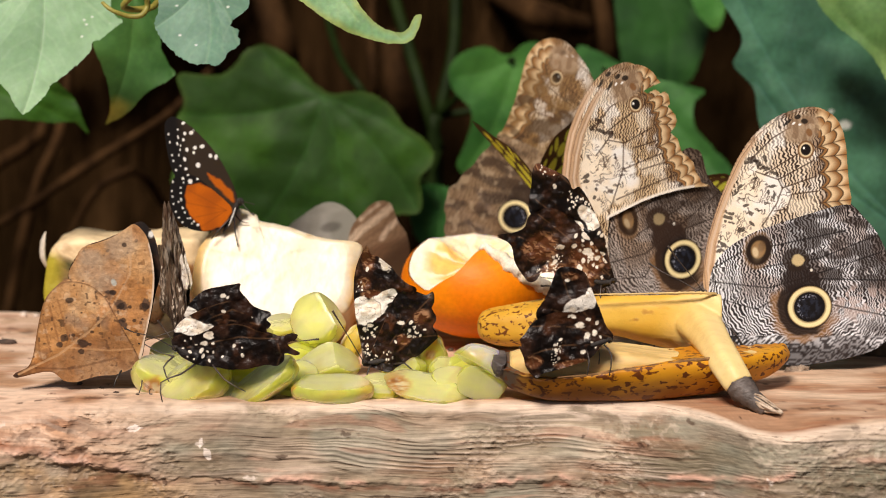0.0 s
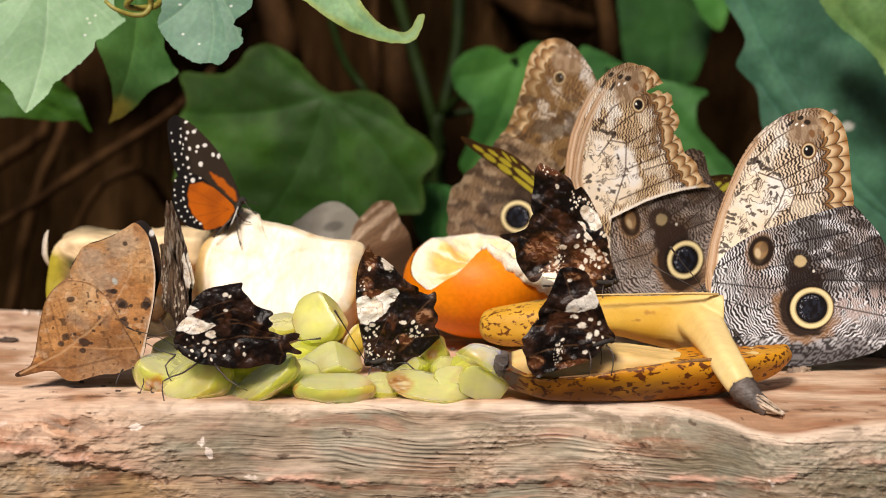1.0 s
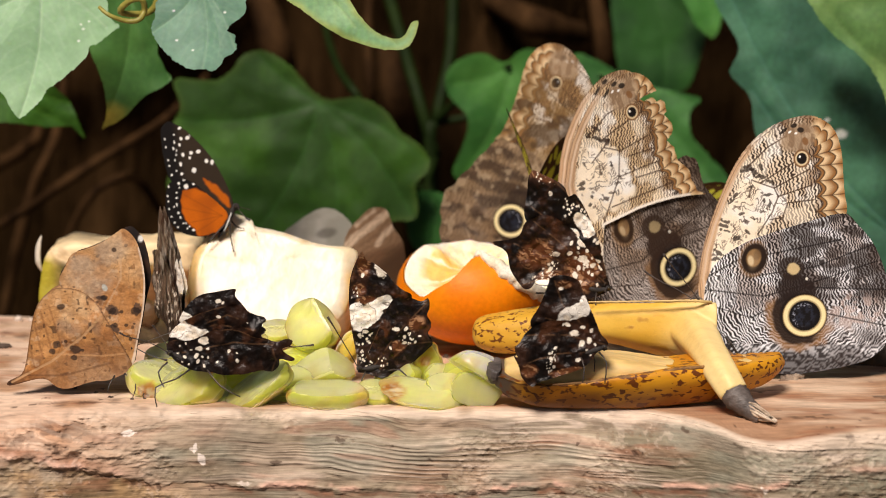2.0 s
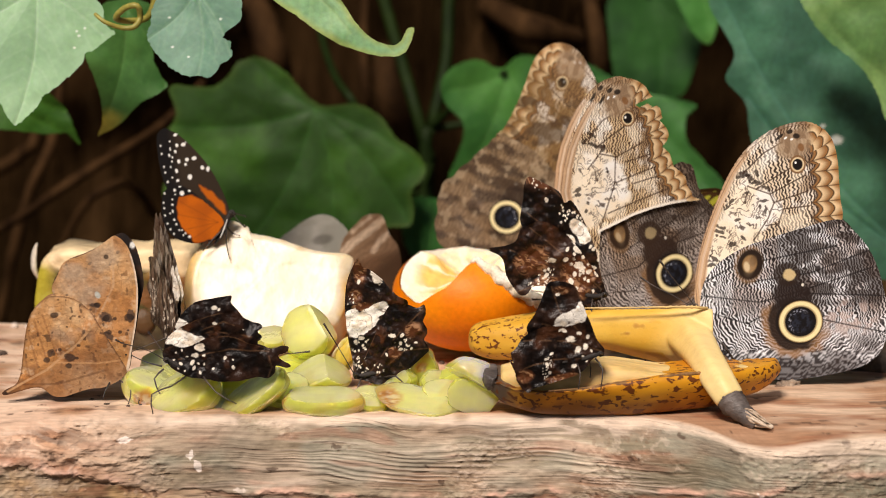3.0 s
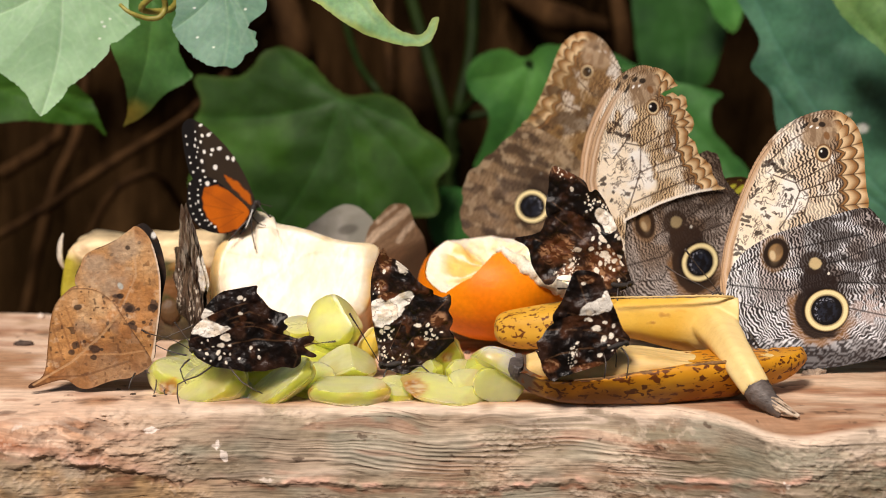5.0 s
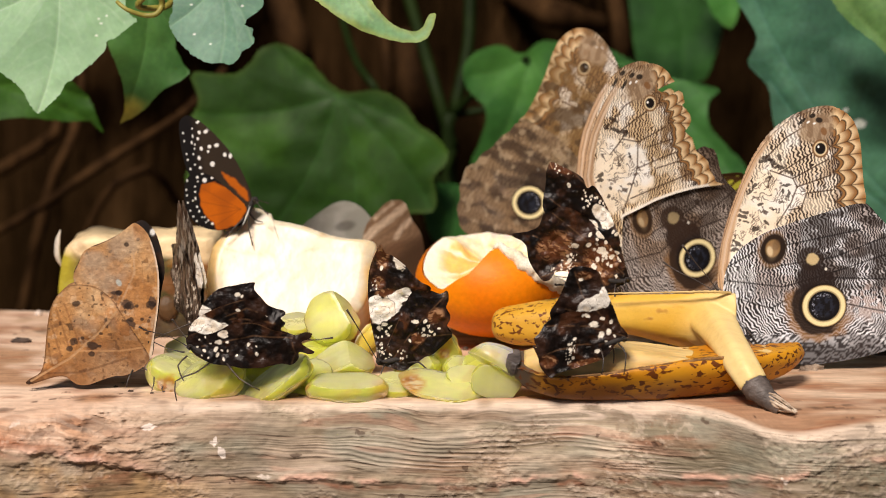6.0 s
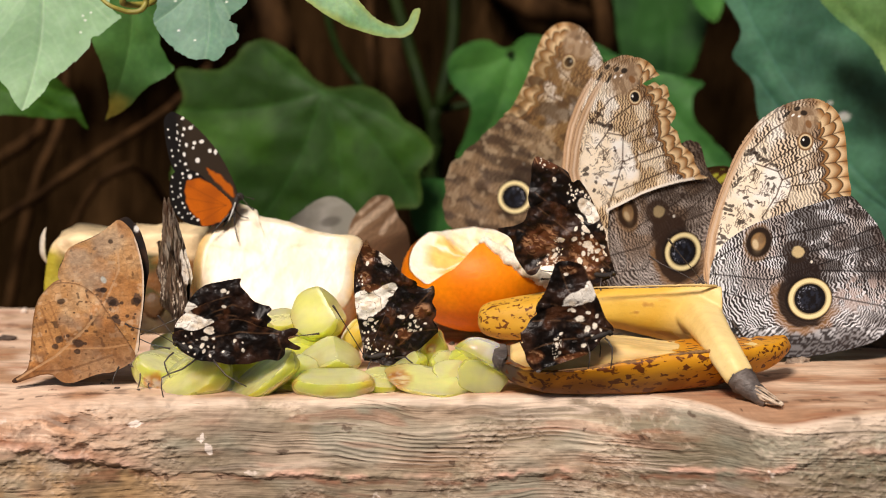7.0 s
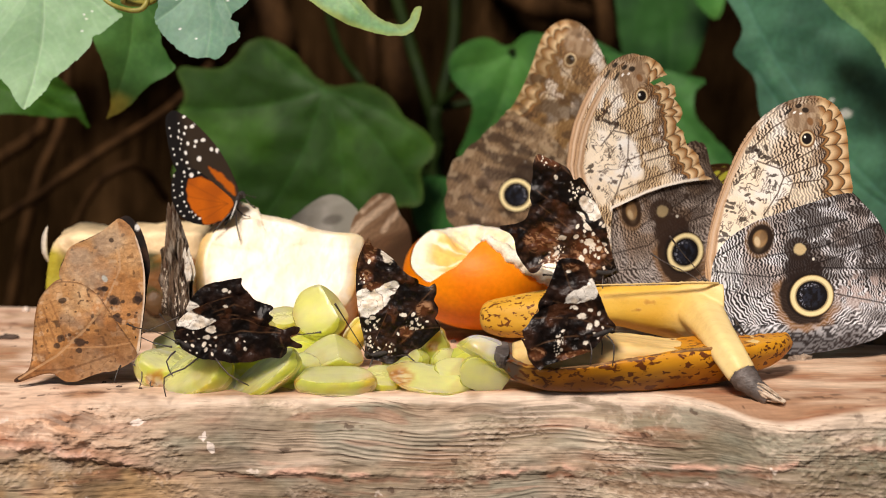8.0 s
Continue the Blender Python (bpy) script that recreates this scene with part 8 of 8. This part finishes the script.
        c = blots(c, u, v, [(-0.55, 2.45, 0.12), (0.25, 2.5, 0.17), (-0.25, 2.45, 0.08), (-0.45, 1.95, 0.1), (-0.05, 1.98, 0.07), (0.2, 2.05, 0.05), (-0.85, 2.9, 0.1), (0.1, 1.5, 0.07), (-0.55, 4.6, 0.08), (-1.0, 5.05, 0.05), (-1.6, 4.75, 0.06)])
        c = blend(c, srgb(190, 190, 180), ramp(1.1, 0.7, oval(u, v, -0.85, 3.25, 0.1, 0.14, 30)))
        ring = fore_line[0:7]
        return blend(c, srgb(232, 212, 190), 0.8 * ramp(0.07, 0.03, along(u, v, ring)[0]))

    def hind_paint(u, v):
        c = common(u, v, 431)
        rib = [(-3.95, -0.25), (-2.6, 0.55), (-1.5, 1.55), (-0.95, 2.25)]
        c = blend(c, srgb(122, 82, 52), 0.6 * ramp(0.05, -0.35, v - (u + 4) * 0.66 + 0.25))
        c = blend(c, dark, ramp(-3.75, -4.0, u))
        c = blend(c, srgb(204, 162, 118), 0.85 * ramp(0.06, 0.025, along(u, v, rib)[0]))
        c = blend(c, srgb(196, 150, 104), 0.6 * ramp(0.045, 0.02, along(u, v, [(-2.6, 0.8), (-0.8, 0.85), (0.0, 1.0)])[0]))
        c = blend(c, srgb(96, 62, 38), 0.5 * ramp(0.05, 0.02, along(u, v, [(-3.4, 0.0), (-2.2, 0.05), (-0.6, 0.6)])[0]))
        for k in range(4):
            c = blend(c, srgb(120, 76, 44), 0.45 * ramp(0.05, 0.02, along(u, v, [(-3.2 + 0.3 * k, 0.3 + 0.3 * k), (-3.5 + 0.25 * k, 1.6 + 0.3 * k)])[0]))
        ring = [tuple(p) for p in curve_through(hind_line, True, 3)]
        c = blend(c, srgb(92, 60, 38), 0.6 * ramp(0.07, 0.02, along(u, v, ring[24:])[0]))
        return blots(c, u, v, [(-2.35, 2.5, 0.13), (-2.45, 1.15, 0.16), (-2.6, 0.9, 0.12), (-1.8, 1.0, 0.17), (-1.85, 0.72, 0.1), (-1.5, 1.45, 0.07), (-1.55, 1.0, 0.06), (-2.15, 1.3, 0.08), (-1.9, 2.1, 0.04)])

    crease = lambda u, v: -0.10 * np.sin(u * 0.7 + 0.4) + 0.07 * (clouds(u, v, 0.9, 19) - 0.5) - 0.05 * ramp(0.3, 0.0, along(u, v, [(-3.9, -0.2), (-0.9, 2.3)])[0])
    dry = pigment("dead_leaf_wing", 0.6, 700.0, 0.6, 0.0006, low=0.7, Specular_IOR_Level=0.3)
    fore = sheet("forewing", curve_through(fore_line, True, 4), 0.025, fore_paint, dry, crease)
    hind = sheet("hindwing", curve_through(hind_line, True, 4), 0.025, hind_paint, dry, crease)

    def inner_paint(u, v):
        c = blend(np.tile(srgb(30, 24, 22), (len(u), 1)), srgb(64, 44, 32), ramp(0.4, 0.7, clouds(u, v, 0.4, 441)))
        return blots(blend(c, srgb(230, 228, 222), ramp(1.2, 0.8, oval(u, v, 0.28, 4.95, 0.09, 0.12))), u, v, [])

    inner = sheet("forewing", curve_through([(u + (0.16 * float(ramp(2.6, 3.8, np.array(v))) if u > -0.4 else 0.06 if v > 4.0 else -0.06), v) for u, v in fore_line], True, 4), 0.05, inner_paint, WING, crease)
    bf = thing("leaf_butterfly", "brown dead-leaf butterfly with closed spotted wings on the wood", "butterfly", pose(-0.1065, -0.0360, 0.0054))
    for s, f in ((-1, fore), (1, inner)):
        part("forewing", f, bf, "", Matrix.Translation((0, s * 0.0006, 0)) @ Matrix.Rotation(radians(-s * 3), 4, "X"))
        part("hindwing", hind, bf, "", Matrix.Translation((0, s * 0.0012, 0)) @ Matrix.Rotation(radians(-s * 4), 4, "X"))
    dress(bf, [(0.12, 0, 1.2), (0.10, 0, 0.9), (0.0, 0, 0.5), (-0.4, 0, 0.25), (-1.0, 0, 0.15)], (0.15, 0, 1.15),
          [[(0.2, -0.05, 1.2), (0.7, -0.2, 1.0), (1.1, -0.3, 0.9), (1.4, -0.35, 0.85)], [(0.2, 0.05, 1.2), (0.7, 0.2, 1.4), (1.2, 0.3, 1.6), (1.6, 0.4, 1.75)]],
          [[(-0.2, -0.1, 0.3), (0.35, -0.4, 0.05), (0.32, -0.9, -0.4)], [(0.0, 0.1, 0.2), (0.9, 0.0, 0.25), (0.62, -0.5, -0.4), (0.75, -0.7, -0.45)], [(-0.4, -0.1, 0.2), (-0.55, -0.4, -0.1), (-0.6, -0.5, -0.35)]], FUR, thick=(0.07, 0.12, 0.13, 0.1, 0.04))
    return bf


def build_green_butterflies():
    brown, lime = srgb(84, 60, 34), srgb(242, 240, 88)
    line = [(0.0, 0.0), (0.6, 0.35), (1.8, 0.75), (3.0, 1.0), (3.7, 0.95), (4.0, 0.7), (3.8, 0.35), (3.4, 0.1), (3.0, -0.35), (2.6, -0.9), (1.8, -1.25), (0.9, -1.2), (0.2, -0.7)]

    def paint(u, v):
        c = blend(np.tile(brown, (len(u), 1)), srgb(96, 66, 36), ramp(0.4, 0.7, clouds(u, v, 0.7, 501)))
        for cu, cv, ru, rv, t in ((0.95, 0.2, 0.62, 0.22, 18), (1.95, 0.42, 0.34, 0.28, 25), (2.65, 0.55, 0.30, 0.26, 25), (3.2, 0.55, 0.26, 0.20, 20), (1.2, -0.4, 0.60, 0.26, 12), (2.15, -0.12, 0.30, 0.24, 20), (2.72, -0.02, 0.24, 0.18, 10), (2.3, -0.6, 0.30, 0.13, -25), (1.5, -0.92, 0.2, 0.1, 0), (2.05, -0.85, 0.2, 0.1, -15), (0.95, -0.9, 0.2, 0.1, 5)):
            c = blend(c, lime, ramp(1.12, 0.9, oval(u, v, cu, cv, ru, rv, t)))
        return c

    me = sheet("wing", curve_through(line, True, 4), 0.04, paint, WING, lambda u, v: 0.12 * np.sin(u * 0.7))
    made = []
    for label, m in (("green and brown malachite butterfly beating its wings behind the fruit", pose(0.0393, 0.0520, 0.0541, 0, 0, 0)),
                     ("green and brown butterfly half hidden behind an owl butterfly", pose(0.0875, 0.0600, 0.0473, 0, 0, 0))):
        bf = thing("malachite_butterfly", label, "butterfly", m, "green butterflies")
        left = part("wing", me, bf, "lime-spotted brown wing")
        right = part("wing", me, bf, "lime-spotted brown wing")
        dress(bf, [(0.0, 1.2, -0.5), (0.0, 0.6, -0.2), (0, 0.1, 0), (0, -0.4, 0.0), (0, -0.6, -0.1)], (0, -0.65, -0.1),
              [[(0.05, -0.7, 0), (0.3, -1.1, 0.2), (0.5, -1.5, 0.3), (0.6, -1.7, 0.3)]],
              [[(0.1, -0.2, -0.1), (0.5, -0.4, -0.8), (0.4, -0.4, -2.4)], [(-0.1, -0.2, -0.1), (-0.5, -0.4, -0.8), (-0.4, -0.4, -2.4)]], BLACK_FUR)
        made.append((bf, left, right))
    bf, left, right = made[1]
    left.matrix_basis, right.matrix_basis = wing_pose(27, -55), wing_pose(20, -62)
    return made[0]


def wing_pose(rise, pitch):
    """A wing whose span rises by that many degrees from the right, pitched about its span."""
    return Matrix.Rotation(radians(-rise), 4, "Y") @ Matrix.Rotation(radians(-90 + pitch), 4, "X")


def build_far_moths():
    brown, pale, grey = srgb(104, 78, 54), srgb(214, 190, 162), srgb(158, 156, 144)

    def striped(u, v):
        c = blend(np.tile(brown, (len(u), 1)), srgb(110, 80, 56), ramp(0.3, 0.7, clouds(u, v, 0.6, 601)))
        c = blend(c, srgb(150, 120, 92), 0.7 * ramp(0.1, 0.5, v - 0.3 * u))
        for path, w in (([(-1.11, 0.55), (-0.44, 1.10), (0.49, 1.85)], 0.15), ([(-0.74, 1.36), (-0.06, 1.89)], 0.07), ([(0.08, 0.57), (0.30, 0.91), (0.72, 1.32)], 0.09)):
            c = blend(c, pale, 0.85 * ramp(w + 0.06, w - 0.04, along(u, v, path)[0] + 0.12 * (clouds(u, v, 0.3, 603) - 0.5)))
        c = blend(c, srgb(62, 42, 26), 0.8 * ramp(0.3, -0.5, v - 0.75 * u + 0.2))
        return blend(c, srgb(70, 52, 38), 0.3 * zebra(u, v, 135, 0.22, 0.5, 607))

    def dusty(u, v):
        c = blend(np.tile(grey, (len(u), 1)), srgb(186, 184, 174), ramp(0.3, 0.7, clouds(u, v, 0.8, 605, 3)))
        return blend(c, srgb(84, 80, 72), 0.6 * ramp(1.2, 0.6, oval(u, v, 0.2, 0.55, 0.45, 0.22, 10)))

    for label, at, line, paint in (("brown striped butterfly with closed wings behind the melon", (-0.0233, 0.0940, 0.0284), [(-1.22, -0.67), (-1.29, 0.22), (-1.11, 1.00), (-0.71, 1.51), (-0.27, 1.93), (0.22, 2.00), (0.49, 1.82), (0.71, 1.22), (1.07, 0.67), (1.22, -0.22), (1.11, -0.89), (0.22, -1.33), (-0.67, -1.33)], striped),
                                   ("dusty grey butterfly resting behind the melon", (-0.0448, 0.1000, 0.0320), [(-1.79, -1.12), (-1.64, 0.34), (-1.01, 0.94), (-0.34, 1.39), (0.22, 1.52), (0.78, 1.30), (1.28, 0.72), (1.46, -0.22), (1.23, -1.35), (-0.34, -1.79)], dusty)):
        me = sheet("wing", curve_through(line, True, 4), 0.05, paint, WING, lambda u, v: 0.1 * np.sin(u))
        bf = thing("brown_butterfly", label, "butterfly", pose(*at), "butterflies behind the melon")
        for s in (-1, 1):
            part("wing", me, bf, "", Matrix.Translation((0, s * 0.001, 0)) @ Matrix.Rotation(radians(-3 * s), 4, "X"))
        low = -(at[2] * 100) + 0.1
        dress(bf, [(-1.0, 0, -0.9), (-0.5, 0, -1.0), (0.2, 0, -1.1), (0.8, 0, -1.2), (1.2, 0, -1.25)], (-1.1, 0, -0.85), [], [[(-0.4, -0.1, -1.0), (-0.5, -0.3, (low - 1) / 2), (-0.5, -0.3, low)], [(0.3, -0.1, -1.1), (0.4, -0.3, (low - 1) / 2), (0.4, -0.3, low)]])


def build_crumbs():
    dirt = surface("crumb", [(0.3, (0.03, 0.02, 0.015)), (0.7, (0.12, 0.08, 0.06))], 400, 0.9, 0.5, 0.001)
    chip = surface("pale_chip", [(0.3, (0.6, 0.45, 0.35)), (0.7, (0.75, 0.66, 0.58))], 300, 0.8, 0.4, 0.001)
    for at, size, m, words in (((-0.1640, 0.0484, 0.0000), (0.4, 0.25, 0.1), dirt, "dark crumb of dirt on the wood"), ((0.0047, 0.0352, 0.0000), (0.12, 0.1, 0.08), dirt, "dark crumb of dirt on the wood"), ((-0.1174, -0.0314, 0.0000), (0.09, 0.07, 0.03), dirt, "dark crumb of dirt on the wood"), ((-0.1113, -0.0388, 0.0000), (0.11, 0.08, 0.03), dirt, "dark crumb of dirt on the wood"), ((-0.1035, -0.0425, 0.0000), (0.07, 0.06, 0.03), dirt, "dark crumb of dirt on the wood"), ((-0.1257, -0.0257, 0.0000), (0.1, 0.1, 0.05), dirt, "dark crumb of dirt on the wood"),
                               ((-0.1668, 0.1050, 0.0000), (0.16, 0.14, 0.12), chip, "pale crumb at the back of the table"), ((-0.1618, 0.1050, 0.0000), (0.1, 0.1, 0.08), chip, "pale crumb at the back of the table")):
        x, y, _ = at
        ob = new("crumb", lump("crumb", size, m, 0.5, 2.0, 3, 8, 12))
        ob.matrix_basis = pose(x, y, float(top_height(np.array([x]), np.array([y]))[0]) + size[2] * 0.006)
        tagged(ob, words, "crumb", "crumbs on the table")


def build_dark_lump():
    # dark brown body low behind the right-hand owl butterfly's wing
    skin = surface("dark_lump_skin", [(0.3, (0.03, 0.018, 0.010)), (0.7, (0.10, 0.065, 0.03))], 60, 0.6, 0.6, 0.002)
    fruit = thing("dark_lump", "dark brown lump on the table behind an owl butterfly", "fruit", pose(0.1736, 0.0400, 0.0012))
    part("skin", lump("skin", (2.3, 1.6, 1.15), skin, 0.15, 1.6, 8, 18, 26), fruit)


build_dark_lump()
owl_b, owl_c = build_owls()[1:]
jewels = build_jewels()
build_longwing()
leaf_bf = build_leaf_butterfly()
green_bf = build_green_butterflies()
build_far_moths()
build_crumbs()


# ---------------------------------------------------------------- what moves
def motions():
    left, right = green_bf[1:]
    walk(left, [(t, wing_pose(a, p)) for t, a, p in (
        (0, 129, 17), (0.1, 135, 17), (0.2, 150, 14), (0.3, 172, 8), (0.4, 180, 4), (0.5, 150, 10), (0.6, 122, 16), (0.8, 126, 10), (0.9, 132, 14), (1.0, 139, 27), (1.1, 144, 37), (1.2, 147, 44), (1.3, 147, 43),
        (1.4, 142, 34), (1.5, 138, 12), (1.6, 134, 14), (1.7, 128, 18), (2.0, 108, 5), (2.3, 72, 0), (2.6, 42, 0), (8, 42, 0))])
    walk(right, [(t, wing_pose(a, p)) for t, a, p in (
        (0, 72, -35), (0.1, 68, -35), (0.2, 61, -35), (0.3, 47, -30), (0.4, 38, -25), (0.5, 66, -35), (0.6, 76, -40), (0.7, 80, -42), (0.8, 79, -42), (0.9, 66, -35), (1.0, 48, -30), (1.2, 32, -25), (1.3, 32, -25),
        (1.4, 44, -30), (1.5, 56, -35), (1.6, 76, -45), (1.7, 86, -50), (2.0, 70, -30), (2.3, 50, -20), (2.6, 38, -10), (8, 38, -10))])
    rest = leaf_bf.matrix_basis.copy()
    walk(leaf_bf, [(t, Matrix.Translation((0.001 * a / 4.6, 0, 0)) @ rest @ pose(0, 0, 0, 0, a, 0)) for t, a in (
        (0, 4.4), (0.5, 4.4), (1.0, 3.9), (1.5, 3.3), (3.0, 1.2), (3.5, 1.0), (4.0, 0.2), (4.5, -0.4), (6.0, 0.3), (6.5, 0.0), (7.0, -0.2), (7.5, -0.5), (8.0, -0.5))])
    rest_owl = owl_c.matrix_basis.copy()
    lean = Matrix.Translation((0.0005, 0, -0.0015)) @ rest_owl @ pose(0, 0, 0, 0, 5.6, 0)
    walk(owl_c, [(0, lean), (1.0, lean), (1.75, lean), (2.6, rest_owl), (5.0, rest_owl), (8.0, rest_owl)])
    rest_b = owl_b.matrix_basis.copy()
    walk(owl_b, [(t, rest_b @ pose(0, 0, 0, 0, a, 0)) for t, a in ((0, 0), (7.5, 0), (7.8, 0.9), (8.0, 1.9))])
    rest_d = jewels[3].matrix_basis.copy()
    walk(jewels[3], [(t, rest_d @ pose(0, 0, 0, 0, a, 0)) for t, a in ((0, 2.4), (0.5, 0.9), (1.0, 2.6), (1.5, 0.8), (3.0, 1.6), (3.5, 0.4), (4.0, 1.4), (4.5, 1.8), (6.0, 1.8), (6.5, 0.0), (7.0, 1.2), (7.5, 1.4), (8.0, 1.8))])
    rest_a = jewels[0].matrix_basis.copy()
    walk(jewels[0], [(t, rest_a @ pose(0, 0, 0, a, 0, 0)) for t, a in ((0, 0), (3.0, 0.5), (4.5, 0), (6.0, 0), (7.0, 0.5), (7.6, 2.0), (8.0, 6.0))])
    # the bark-like one lowers its wing tips for a moment
    rest_e = jewels[4].matrix_basis.copy()
    spot = Matrix.Translation(rest_e.translation)
    walk(jewels[4], [(t, spot @ pose(0, 0, 0, 0, -0.42 * a, 0) @ spot.inverted() @ rest_e @ pose(0, 0, 0, 0, a, 0)) for t, a in ((0, 0), (6.9, 0), (7.15, -4.0), (7.35, -12.0), (7.65, -13.0), (8.0, -9.0))])


motions()
